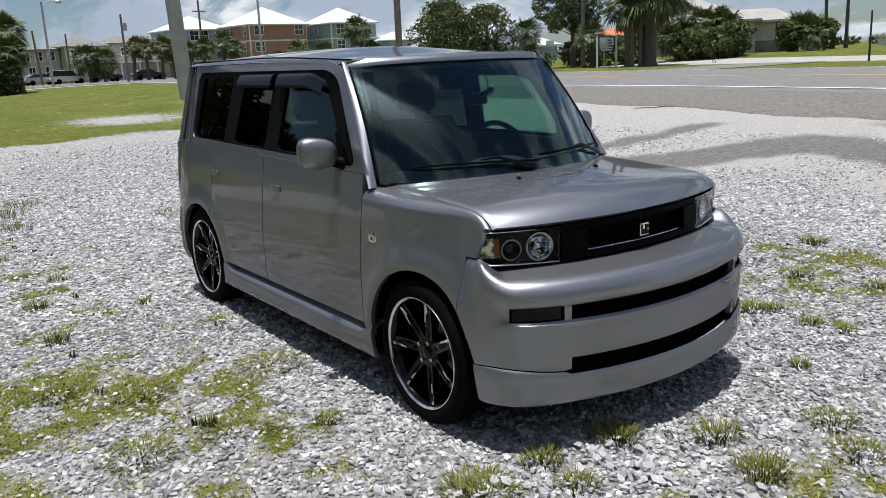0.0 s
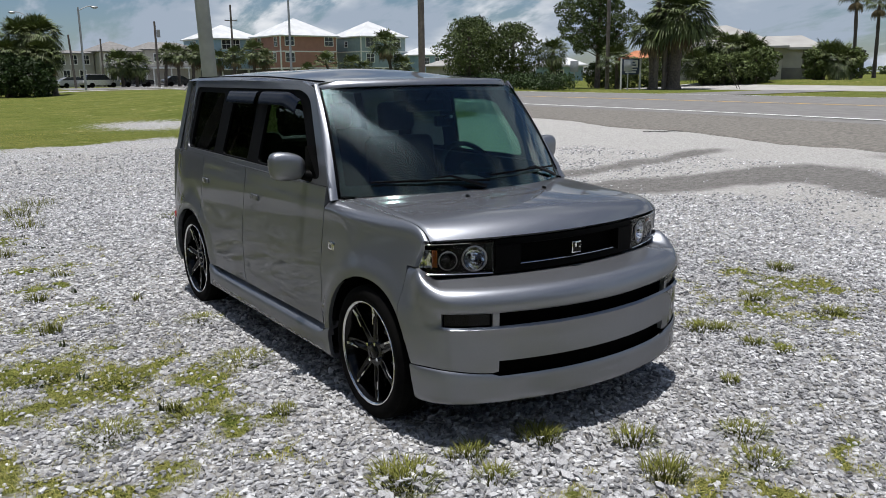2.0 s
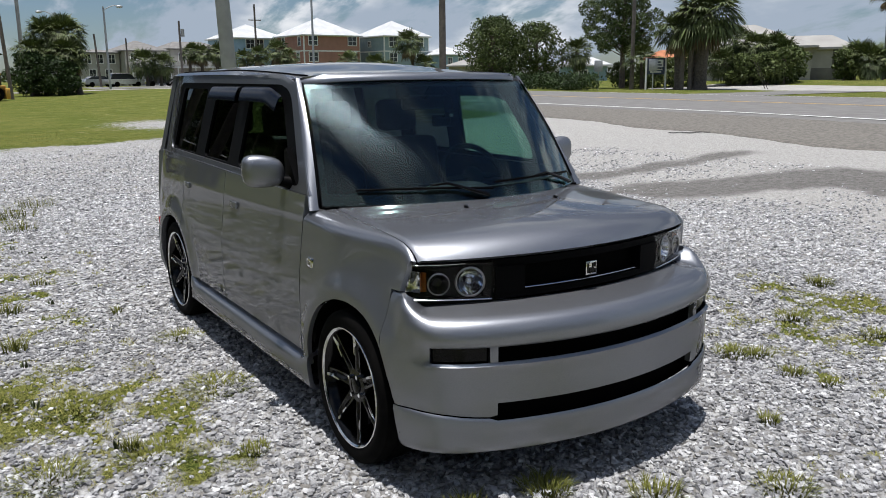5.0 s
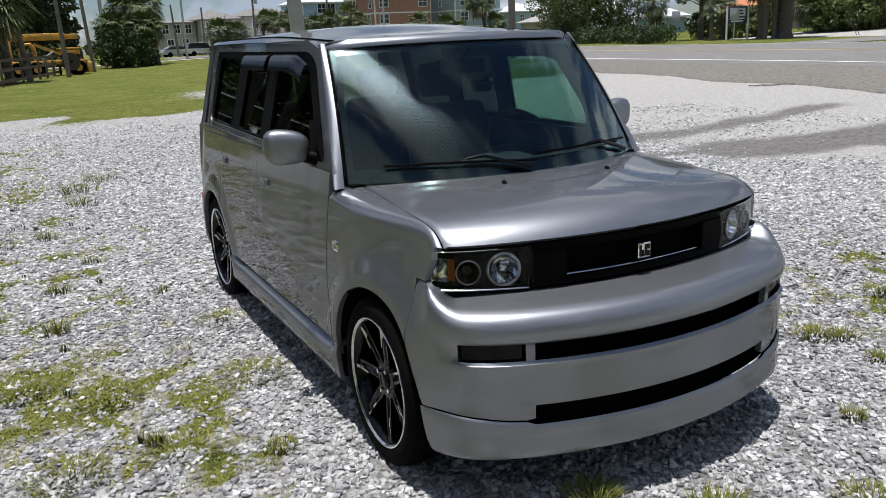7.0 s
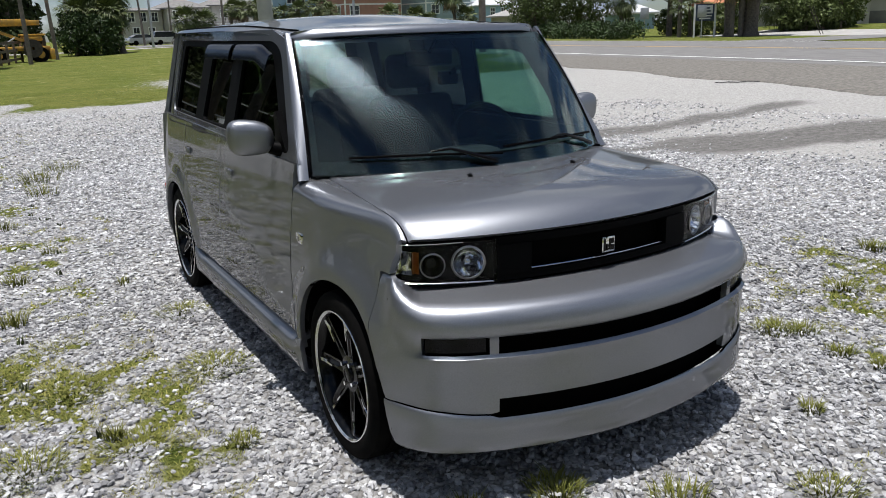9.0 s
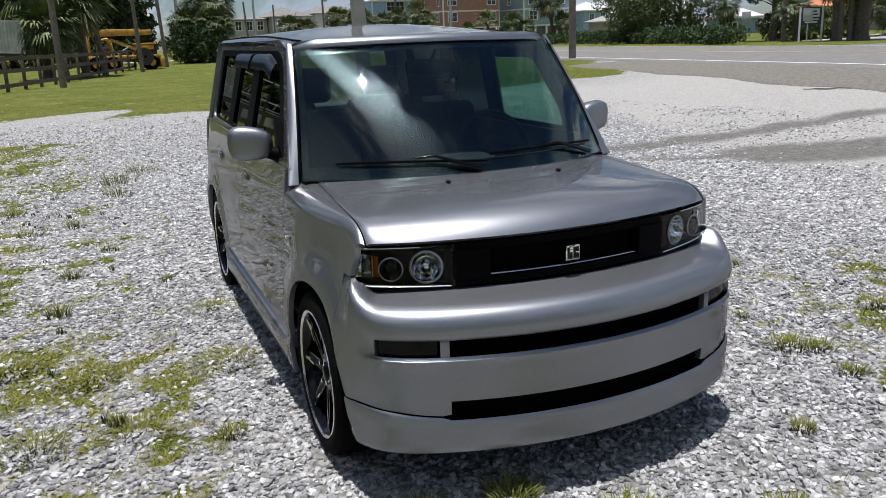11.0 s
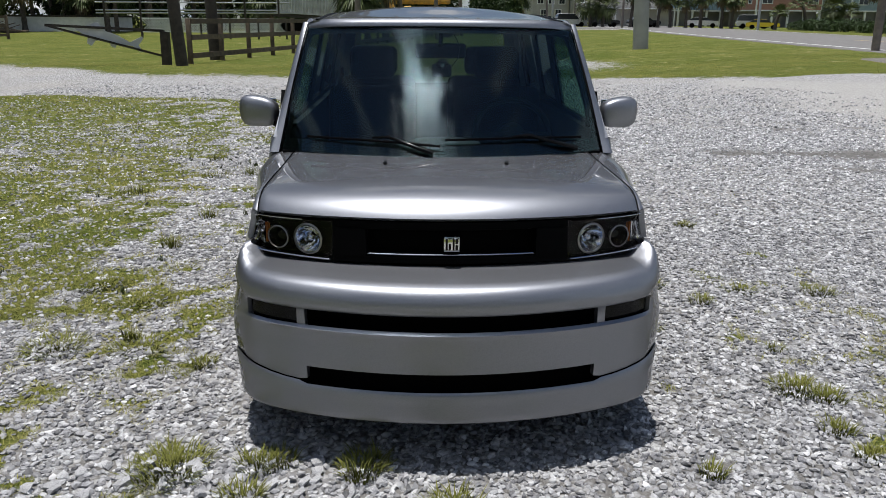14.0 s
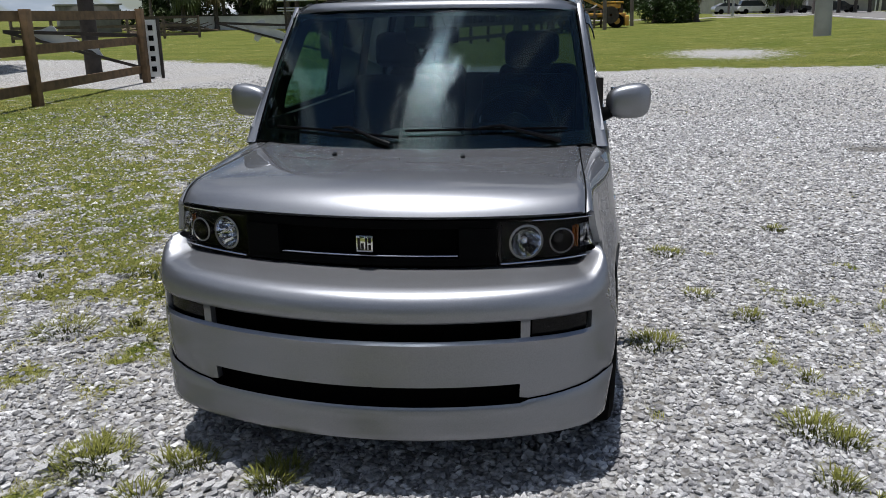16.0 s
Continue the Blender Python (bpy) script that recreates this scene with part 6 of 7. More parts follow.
def hip_roof(parent, w, d, z, h, mat, over=0.5, ridge=0.0, seams=0.0):
    """Hip roof over 0..w, 0..d; ridge: its length along the longer way. seams: spacing of raised ribs."""
    bm = bmesh.new()
    x0, x1, y0, y1 = -over, w + over, -over, d + over
    cx, cy = w / 2, d / 2
    rx, ry = (ridge / 2, 0) if w >= d else (0, ridge / 2)
    b = [(x0, y0, z), (x1, y0, z), (x1, y1, z), (x0, y1, z)]
    lo = [bm.verts.new((p[0], p[1], z - 0.18)) for p in b]
    up = [bm.verts.new(p) for p in b]
    r0, r1 = bm.verts.new((cx - rx, cy - ry, z + h)), bm.verts.new((cx + rx, cy + ry, z + h)) if ridge else None
    if ridge and w >= d:
        faces = [(up[0], up[1], r1, r0), (up[1], up[2], r1), (up[2], up[3], r0, r1), (up[3], up[0], r0)]
    elif ridge:
        faces = [(up[0], up[1], r0), (up[1], up[2], r1, r0), (up[2], up[3], r1), (up[3], up[0], r0, r1)]
    else:
        faces = [(up[0], up[1], r0), (up[1], up[2], r0), (up[2], up[3], r0), (up[3], up[0], r0)]
    for f in faces:
        bm.faces.new(f)
    for i in range(4):
        bm.faces.new((lo[i], lo[(i + 1) % 4], up[(i + 1) % 4], up[i]))
    bm.faces.new(lo)
    ro = part("roof", bm, mat, parent, angle=10)
    return ro


def window(parent, x, y, z, w, h, axis, mat=DARKPANE):
    """A framed window on the wall that faces -y (axis 'y') or -x (axis 'x'), by its middle."""
    def block(u0, u1, d0, d1, z0, z1):
        b = bmesh.new()
        return box(b, x + u0, x + u1, y + d0, y + d1, z0, z1) if axis == "y" else box(b, x + d0, x + d1, y + u0, y + u1, z0, z1)
    t = 0.12
    frame_bm = cut(block(-w / 2 - t, w / 2 + t, -0.08, 0.02, z - h / 2 - t, z + h / 2 + t), [block(-w / 2, w / 2, -0.3, 0.3, z - h / 2, z + h / 2)])
    f = part("window", frame_bm, WHITETRIM, parent, "white-framed window")
    part("pane", block(-w / 2, w / 2, -0.03, 0.01, z - h / 2, z + h / 2), mat, f)
    part("mullion", block(-0.03, 0.03, -0.06, -0.034, z - h / 2, z + h / 2), WHITETRIM, f)
    part("transom", block(-w / 2, w / 2, -0.07, -0.062, z - 0.03, z + 0.03), WHITETRIM, f)


def beach_house(x, y, turn, w, d, eave, peak, wall, label, wins_f, wins_s, base=2.6):
    """A raised house: open ground floor (shade-dark block, piers), two storeys, white hip roof."""
    hs = thing("house", label, "house", Matrix.Translation((x, y, 0)) @ pose(0, 0, 0, 0, 0, turn), "beach houses")
    z0 = rise(x, y)
    bm = box(bmesh.new(), 0, w, 0, d, z0 + base, eave)
    part("wall", bm, wall, hs)
    part("ground_floor", box(bmesh.new(), 0.5, w - 0.3, 0.8, d - 0.3, z0 - 0.2, z0 + base), SHADEWALL, hs, "solid block coloured as the shade of an open ground floor")
    for px in spread(0.15, w - 0.15, 5):
        part("pier", box(bmesh.new(), px - 0.15, px + 0.15, 0.02, 0.32, z0 - 0.2, z0 + base), WHITETRIM, hs)
    mid = (z0 + base + eave) / 2
    for z in (z0 + base, mid, eave - 0.25):
        tb = bmesh.new()
        box(tb, -0.05, w + 0.05, -0.05, 0.0, z, z + 0.22)
        box(tb, -0.05, 0.0, -0.05, d + 0.05, z, z + 0.22)
        part("trim_band", tb, WHITETRIM, hs)
    for px in (0.0, w):
        part("corner_board", box(bmesh.new(), px - 0.06, px + 0.14 if px == 0 else px + 0.06, -0.055, 0.14, z0 + base, eave), WHITETRIM, hs)
    for fx, fz, ww, hh in wins_f:
        window(hs, fx * w, 0, fz, ww, hh, "y")
    for fy, fz, ww, hh in wins_s:
        window(hs, 0, fy * d, fz, ww, hh, "x")
    hip_roof(hs, w, d, eave, peak - eave, WHITEROOF)
    return hs


beach_house(56.6, 135.2, 6, 11.6, 10.4, 9.0, 12.3, SIDING_BROWN, "terracotta beach house with a white metal hip roof", ((0.16, 8.0, 1.7, 1.5), (0.86, 8.0, 1.7, 1.5), (0.16, 5.2, 1.7, 1.5), (0.86, 5.2, 1.7, 1.5)), ((0.15, 7.9, 0.9, 1.5), (0.72, 7.9, 1.0, 1.5), (0.2, 5.2, 0.9, 1.5), (0.6, 5.2, 0.9, 1.5)))
beach_house(71.6, 133.4, 6, 10.2, 9.6, 9.0, 12.0, SIDING_GREY, "blue-grey beach house with a white metal hip roof", ((0.2, 7.9, 1.8, 1.7), (0.80, 7.9, 1.6, 1.5), (0.2, 5.1, 1.6, 1.5), (0.8, 5.1, 1.6, 1.5)), ((0.5, 7.6, 0.8, 0.9),))
beach_house(47.6, 147.6, 6, 11.0, 10.0, 8.9, 11.6, SIDING_BLUE, "pale blue beach house with a white metal hip roof", ((0.35, 7.8, 1.6, 1.6), (0.52, 7.8, 1.6, 1.6), (0.8, 7.8, 1.4, 1.4), (0.35, 5.2, 1.4, 1.4)), ((0.5, 7.8, 1.0, 1.2),))


def plain_house(x, y, turn, w, d, eave, peak, wall, roofm, label, wins, z0=None, ridge=3.0, porch=False, group=""):
    hs = thing("house", label, "house", Matrix.Translation((x, y, 0)) @ pose(0, 0, 0, 0, 0, turn), group)
    z0 = rise(x, y) if z0 is None else z0
    part("wall", box(bmesh.new(), 0, w, 0, d, z0 - 0.3, eave), wall, hs)
    for fx, z, ww, hh in wins:
        window(hs, fx * w, 0, z, ww, hh, "y")
    hip_roof(hs, w, d, eave, peak - eave, roofm, 0.5, ridge)
    if porch:
        part("porch_roof", box(bmesh.new(), 0.2, w + 0.2, -2.2, 0.0, z0 + 2.8, z0 + 3.0), WHITETRIM, hs)
        for px in spread(0.3, w - 0.1, 4):
            part("porch_post", box(bmesh.new(), px - 0.08, px + 0.08, -2.15, -1.99, z0 - 0.2, z0 + 2.8), WHITETRIM, hs)
    return hs


plain_house(26.0, 133.0, 8, 6.4, 8.0, 6.0, 7.6, SIDING_BEIGE, GREYROOF, "beige house with a grey hip roof", ((0.2, 4.9, 0.8, 1.2), (0.7, 4.9, 0.8, 1.2), (0.3, 2.2, 0.9, 1.3)), ridge=1.0, porch=True, group="beige houses")
plain_house(35.0, 141.0, 8, 9.6, 8.0, 6.6, 7.9, SIDING_BEIGE, GREYROOF, "low beige house with a long grey roof", ((0.2, 5.2, 1.0, 1.2), (0.5, 5.2, 1.0, 1.2), (0.8, 5.2, 1.0, 1.2)), ridge=5.0, porch=True, group="beige houses")
plain_house(19.6, 134.0, 8, 6.0, 8.0, 5.7, 6.2, SIDING_BEIGE, GREYROOF, "beige two-storey house with dark windows", ((0.2, 4.7, 0.9, 1.3), (0.5, 4.7, 0.9, 1.3), (0.8, 4.7, 0.9, 1.3), (0.3, 2.3, 0.9, 1.6), (0.7, 2.3, 0.9, 1.6)), ridge=3.0, group="beige houses")
plain_house(57.6, 84.0, 8, 6.5, 5.0, 2.9, 3.9, SIDING_BEIGE, METALROOF, "low outbuilding with a pale metal roof", ((0.3, 1.9, 0.9, 0.9),), ridge=3.0)
plain_house(82.0, 130.0, 8, 6.5, 6.0, 5.6, 7.2, SIDING_BLUE, WHITEROOF, "small pale blue house with a white roof", ((0.3, 4.4, 1.0, 1.2), (0.7, 4.4, 1.0, 1.2)), ridge=0.0)
# the beige hall behind the thicket
plain_house(53.8, 48.2, -57, 10.8, 9.0, 3.7, 5.7, SIDING_BEIGE, METALROOF, "beige hall with a pale metal hip roof", ((0.2, 2.2, 1.2, 1.2),), ridge=1.2)
wing = thing("hall_wing", "beige hall wing with a metal roof and a dark open porch", "building", Matrix.Translation((58.3, 42.0, 0)) @ pose(0, 0, 0, 0, 0, -57))
part("wall", box(bmesh.new(), 0, 4.7, 0, 5.5, rise(60, 40) - 0.3, 3.55), SIDING_BEIGE, wing)
part("porch_wall", box(bmesh.new(), 4.7, 6.0, 2.2, 5.5, rise(60, 40) - 0.3, 3.55), SHADEWALL, wing, "wall behind the porch, its shade put into the colour")
part("porch_post", box(bmesh.new(), 5.85, 6.0, 0.0, 0.15, rise(60, 40) - 0.3, 3.55), SHADEWALL, wing)
part("skirting", box(bmesh.new(), -0.05, 4.75, -0.05, 0.0, rise(60, 40) - 0.3, 1.9), SHADEWALL, wing, "dark lower wall band")
hip_roof(wing, 6.1, 5.5, 3.55, 1.05, METALROOF, 0.35, 3.0)
deck = thing("open_shelter", "dark flat-roofed open shelter beside the beige hall", "shelter", Matrix.Translation((66.4, 38.3, 0)) @ pose(0, 0, 0, 0, 0, -58))
part("roof", box(bmesh.new(), -2.1, 2.1, -1.5, 1.5, 3.1, 3.27), DARKROOF, deck)
for px in (-1.9, 1.9):
    for py in (-1.3, 1.3):
        part("post", box(bmesh.new(), px - 0.1, px + 0.1, py - 0.1, py + 0.1, rise(66, 38) - 0.2, 3.1), DARKROOF, deck)
kiosk = thing("sign_shelter", "small orange-tiled roof on dark posts", "shelter", Matrix.Translation((45.6, 43.6, 0)) @ pose(0, 0, 0, 0, 0, -40))
for px in (0.15, 2.45):
    for py in (0.15, 1.85):
        part("post", box(bmesh.new(), px - 0.08, px + 0.08, py - 0.08, py + 0.08, rise(46, 43) - 0.2, 2.75), DARKROOF, kiosk)
hip_roof(kiosk, 2.6, 2.0, 2.75, 0.6, TILEROOF, 0.3, 0.4)
for x, y, h, r, sd in ((46.2, 42.2, 2.2, 1.3, 71), (45.4, 46.0, 2.0, 1.4, 72), (48.2, 41.4, 2.4, 1.3, 73), (43.4, 41.8, 1.8, 1.0, 74)):
    tree(x, y, h, r, sd, 1800, 0.13, LEAF, "shrub", "dark leafy shrub behind a roadside sign", "shrub", 0.1, "shrubs by the sign", 0.07)
plain_house(56.0, 66.0, -40, 5.0, 4.0, 2.6, 3.4, SIDING_BLUE, WHITEROOF, "small blue-sided shed with a white roof", ((0.5, 1.6, 0.8, 0.8),), ridge=2.0)
plain_house(90.0, 44.0, -62, 30.0, 4.0, 2.0, 2.1, WHITETRIM, METALROOF, "long low white wall of a far building", (), ridge=20.0)

# ---------------------------------------------------------------- poles, lamps, wires, signs
POLEWOOD = material("weathered_pole_wood", (0.17, 0.145, 0.125), 0.95, color2=(0.11, 0.095, 0.085), scale=4, bump=0.6, bscale=18)
POLEGREY = material("grey_steel_pole", (0.36, 0.36, 0.35), 0.65, color2=(0.29, 0.29, 0.285), scale=1.5, metal=0.2, bump=0.1)
GALV = material("galvanised_steel", (0.42, 0.43, 0.44), 0.5, metal=0.6)
DARKWOOD = material("dark_post_wood", (0.055, 0.045, 0.038), 0.95, color2=(0.03, 0.026, 0.022), scale=5, bump=0.6, bscale=20)


def pole(x, y, h, r, label, mat=POLEWOOD, lean=(0, 0), name="utility_pole", arms=(), lamp=0.0, group="utility poles", can=False, z=None):
    z = rise(x, y) if z is None else z
    t = thing(name, label, name.replace("_", " "), Matrix.Translation((x, y, z)) @ pose(0, 0, 0, lean[0], lean[1], 0), group)
    part("shaft", tube(bmesh.new(), (0, 0, -0.3), (0, 0, h), r, r * 0.72, 14), mat, t)
    for az in arms:
        part("crossarm", bar(bmesh.new(), (-0.9, 0, az), (0.9, 0, az), 0.1, 0.12), mat, t)
        for ix in (-0.8, -0.35, 0.35, 0.8):
            part("insulator", tube(bmesh.new(), (ix, 0, az + 0.06), (ix, 0, az + 0.22), 0.045, 0.03, 8), WHITETRIM, t)
    if can:
        part("transformer", tube(bmesh.new(), (0.38, 0, h - 1.9), (0.38, 0, h - 1.0), 0.22, 0.22, 14), POLEGREY, t)
    if lamp:
        a = bmesh.new()
        pts = [Vector((lamp * f, 0, h - 0.35 + 0.5 * math.sin(f * 1.9))) for f in spread(0, 1, 7)]
        for p, q in zip(pts, pts[1:]):
            tube(a, p, q, 0.045, n=8)
        part("arm", a, GALV, t)
        hd = bmesh.new()
        bmesh.ops.create_uvsphere(hd, u_segments=12, v_segments=8, radius=0.3, matrix=Matrix.Translation(pts[-1] - Vector((0, 0, 0.08))) @ Matrix.Diagonal((1.2, 0.6, 0.5, 1)))
        part("lamp_head", hd, GALV, t)
    return t


pole(10.6, 36.4, 14.0, 0.36, "thick grey steel sign pole leaning slightly in the grass", POLEGREY, (0, -2.4), "sign_pole", group="")
pole(17.2, 28.2, 10.5, 0.155, "weathered wooden utility pole on the grass verge", can=False)
pole(40.7, 35.8, 11.0, 0.17, "wooden utility pole by the palms")
pole(41.25, 35.55, 10.0, 0.17, "wooden utility pole by the palms")
pole(40.6, 40.2, 11.0, 0.15, "wooden utility pole with a transformer", can=True)
pole(15.5, 90.8, 8.4, 0.13, "street lamp on a tall pole", GALV, name="street_lamp", lamp=1.6, group="street lamps")
pole(26.6, 103.6, 8.0, 0.16, "wooden utility pole with a transformer", can=True)
pole(38.8, 110.2, 10.9, 0.17, "wooden utility pole with a crossarm", arms=(8.8,))
pole(38.0, 89.0, 13.4, 0.15, "tall street lamp on a pole", GALV, name="street_lamp", lamp=-2.3, group="street lamps")
pole(18.2, 110.7, 6.6, 0.15, "leaning wooden utility pole", lean=(0, -3))
pole(24.6, 124.7, 6.8, 0.15, "plain wooden utility pole beyond the field")
pole(12.6, 104.0, 8.6, 0.10, "street lamp on a tall pole", GALV, name="street_lamp", lamp=-1.6, group="street lamps")
pole(-0.7, 56.0, 10.0, 0.19, "wooden utility pole at the field's edge", lean=(0, -4))
pole(1.8, 60.0, 10.0, 0.15, "wooden utility pole at the field's edge", lean=(0, -1.5))
pole(4.1, 67.8, 10.5, 0.15, "wooden utility pole at the field's edge", lean=(0, -2.5))
pole(40.0, 19.6, 2.5, 0.06, "short dark wooden post on a grass island", DARKWOOD, name="roadside_post", group="")
pole(7.6, 92.0, 12.0, 0.22, "pale thick pole beyond the thicket", POLEGREY)
pole(-2.75, 39.6, 9.0, 0.16, "weathered utility pole beside the fence")
pole(-7.55, 24.9, 7.5, 0.20, "dark leaning utility pole at the gate", DARKWOOD, (1, -4))
pole(-7.35, 28.8, 7.5, 0.22, "dark utility pole behind the gate", DARKWOOD, (0, -2))
pole(-12.6, 18.6, 7.5, 0.22, "thick dark utility pole behind the fence", DARKWOOD)
# slack wires between the poles by the palms
def wire(a, b, sagm, label="thin black overhead wire"):
    bm = bmesh.new()
    a, b = Vector(a), Vector(b)
    pts = [a.lerp(b, f) - Vector((0, 0, sagm * 4 * f * (1 - f))) for f in spread(0, 1, 13)]
    for p, q in zip(pts, pts[1:]):
        tube(bm, p, q, 0.013, n=5, cap=False)
    solo("overhead_wire", bm, BLACK, label, "wire", "overhead wires")


wire((41.4, 35.4, 7.6), (84.0, 20.0, 12.0), 0.5)
wire((40.6, 40.2, 10.6), (41.4, 35.4, 5.2), 0.3)
wire((17.2, 28.2, 9.9), (40.3, 36.2, 10.4), 0.5)
# guy stakes by the big palm
for dx in (0.0, 0.25):
    solo("leaning_stake", tube(bmesh.new(), (43.6 + dx, 31.4, rise(43, 31) - 0.1), (42.9 + dx, 31.9, rise(43, 31) + 1.7), 0.02, n=8), DARKWOOD, "thin leaning stake in the verge", "stake", "leaning stakes")

BLUESIGN = material("dark_blue_sign", (0.03, 0.045, 0.09), 0.5)
sg = thing("roadside_sign", "dark blue and white board sign on two posts", "sign", Matrix.Translation((40.2, 37.6, 0.1)) @ pose(0, 0, 0, 0, 0, -46) @ Matrix.Diagonal((0.85, 0.85, 0.92, 1)))
zs = rise(40, 37.6)
for px in (-0.75, 0.75):
    part("post", box(bmesh.new(), px - 0.07, px + 0.07, -0.07, 0.07, zs - 0.2, 2.75), WHITETRIM, sg)
part("board", box(bmesh.new(), -0.70, 0.70, -0.05, 0.05, 1.55, 2.70), BLUESIGN, sg)
part("panel", box(bmesh.new(), -0.55, 0.55, -0.065, -0.052, 2.05, 2.60, 0.02), WHITETRIM, sg, "white upper panel")
for z, w in ((2.42, 0.34), (2.22, 0.42)):
    part("text_bar", box(bmesh.new(), -w, w, -0.075, -0.067, z - 0.05, z + 0.05), BLUESIGN, sg)
for z, w in ((1.90, 0.5), (1.72, 0.42)):
    part("text_bar", box(bmesh.new(), -w, w, -0.065, -0.053, z - 0.045, z + 0.045), WHITETRIM, sg)
for x, y in ((37.8, 40.6), (39.2, 36.9)):
    st = thing("road_sign", "grey back of a small road sign on a post", "road sign", Matrix.Translation((x, y, rise(x, y))) @ pose(0, 0, 0, 0, 0, -46), "road signs")
    part("post", tube(bmesh.new(), (0, 0, -0.2), (0, 0, 2.0), 0.035, n=8), GALV, st)
    part("plate", box(bmesh.new(), -0.28, 0.28, -0.04, -0.03, 1.25, 2.0, 0.005), GALV, st)

# ---------------------------------------------------------------- fences and gate
RAIL = material("weathered_fence_wood", (0.145, 0.108, 0.078), 0.95, color2=(0.085, 0.066, 0.052), scale=6, detail=8, rand=0.2, bump=0.6, bscale=40)
NEWRAIL = material("brown_fence_wood", (0.17, 0.105, 0.055), 0.9, color2=(0.10, 0.065, 0.035), scale=6, detail=8, rand=0.15, bump=0.5, bscale=40)


def rail_fence(points, h, label, mat):
    f = thing("fence", label, "fence")
    for i, (x, y) in enumerate(points):
        z = rise(x, y)
        part("post", box(bmesh.new(), x - 0.075, x + 0.075, y - 0.075, y + 0.075, z - 0.3, z + h * (1 + 0.02 * wob(x, y, 3, 1)), 0.01), mat, f)
    for (x0, y0), (x1, y1) in zip(points, points[1:]):
        d = Vector((x1 - x0, y1 - y0, 0)).normalized()
        off = Vector((d.y, -d.x, 0)) * 0.10
        for fz in (0.18, 0.58, 0.93):
            part("rail", bar(bmesh.new(), Vector((x0, y0, rise(x0, y0) + h * fz)) + off, Vector((x1, y1, rise(x1, y1) + h * fz)) + off, 0.045, 0.17), mat, f)
    return f


rail_fence([(-7.55 + 0.55 * i * 0.98, 26.0 + 2.34 * i) for i in range(18)], 1.5, "weathered brown post-and-rail fence along the field", RAIL)
rail_fence([(-9.55, 15.9), (-8.85, 10.9), (-8.2, 5.9), (-7.55, 0.9)], 1.65, "brown post-and-rail fence beside the drive", NEWRAIL)
plate = thing("post_sign", "white vertical board sign on the fence's end post", "sign", Matrix.Translation((-9.40, 16.05, 0)) @ pose(0, 0, 0, 0, 0, 14))
part("board", box(bmesh.new(), -0.14, 0.14, -0.02, 0.02, 0.12, 1.42), WHITETRIM, plate)
part("edge", box(bmesh.new(), 0.15, 0.21, -0.04, 0.04, 0.08, 1.45), DARKWOOD, plate)
for k in range(5):
    part("text_bar", box(bmesh.new(), -0.055, 0.055, -0.03, -0.021, 0.24 + 0.235 * k, 0.36 + 0.235 * k), BLACK, plate)

FISHGREY = material("grey_painted_plywood", (0.62, 0.63, 0.64), 0.8, color2=(0.52, 0.53, 0.54), scale=3)
FISH = [(0.0, 0.0), (0.35, 0.10), (0.62, 0.30), (0.72, 0.30), (0.86, 0.13), (1.35, 0.10), (1.75, -0.02), (2.05, 0.26), (2.12, 0.22), (2.02, -0.04), (2.20, -0.22), (2.10, -0.24), (1.85, -0.12), (1.40, -0.16), (1.35, -0.32), (1.22, -0.30), (1.15, -0.18), (0.75, -0.24), (0.66, -0.44), (0.52, -0.40), (0.50, -0.20), (0.25, -0.12)]


def fish_gate(hinge, tip, post_h, label, scale, s0, flip):
    """A swing gate: a bar, a brace and a fish-shaped board."""
    hinge, tip = Vector(hinge), Vector(tip)
    g_ = thing("swing_gate", label, "gate", group="swing gates")
    d = (tip - hinge); d.z = 0
    part("gate_post", box(bmesh.new(), hinge.x - 0.13, hinge.x + 0.13, hinge.y - 0.13, hinge.y + 0.13, rise(hinge.x, hinge.y) - 0.3, post_h), DARKWOOD, g_)
    part("top_bar", bar(bmesh.new(), hinge, tip, 0.07, 0.08), DARKWOOD, g_)
    part("brace", bar(bmesh.new(), Vector((hinge.x, hinge.y, 0.25)), tip, 0.06, 0.07), DARKWOOD, g_)
    dn = d.normalized()
    m = Matrix(((dn.x, -dn.y, 0, 0), (dn.y, dn.x, 0, 0), (0, 0, 1, 0), (0, 0, 0, 1)))
    outline = [(p[0] * scale, p[1] * scale) for p in FISH]
    if flip:
        outline = [(-a, b) for a, b in outline]
    bm = prism(bmesh.new(), outline, -0.02, 0.02, "y")
    origin = hinge + d * s0 + dn.cross(Vector((0, 0, 1))) * 0.08
    bmesh.ops.transform(bm, matrix=Matrix.Translation((origin.x, origin.y, 1.22)) @ m @ pose(0, 0, 0, 0, -16 if flip else 16, 0), verts=bm.verts)
    part("fish_board", bm, FISHGREY, g_, "grey fish-shaped board")


fish_gate((-8.2, 25.5, 1.08), (-11.5, 24.2, 1.25), 1.05, "dark swing gate with a grey fish-shaped board", 1.0, 0.78, True)
fish_gate((-10.1, 16.9, 1.05), (-12.9, 15.6, 1.2), 1.0, "dark swing gate with a grey fish-shaped board", 0.8, 0.84, True)

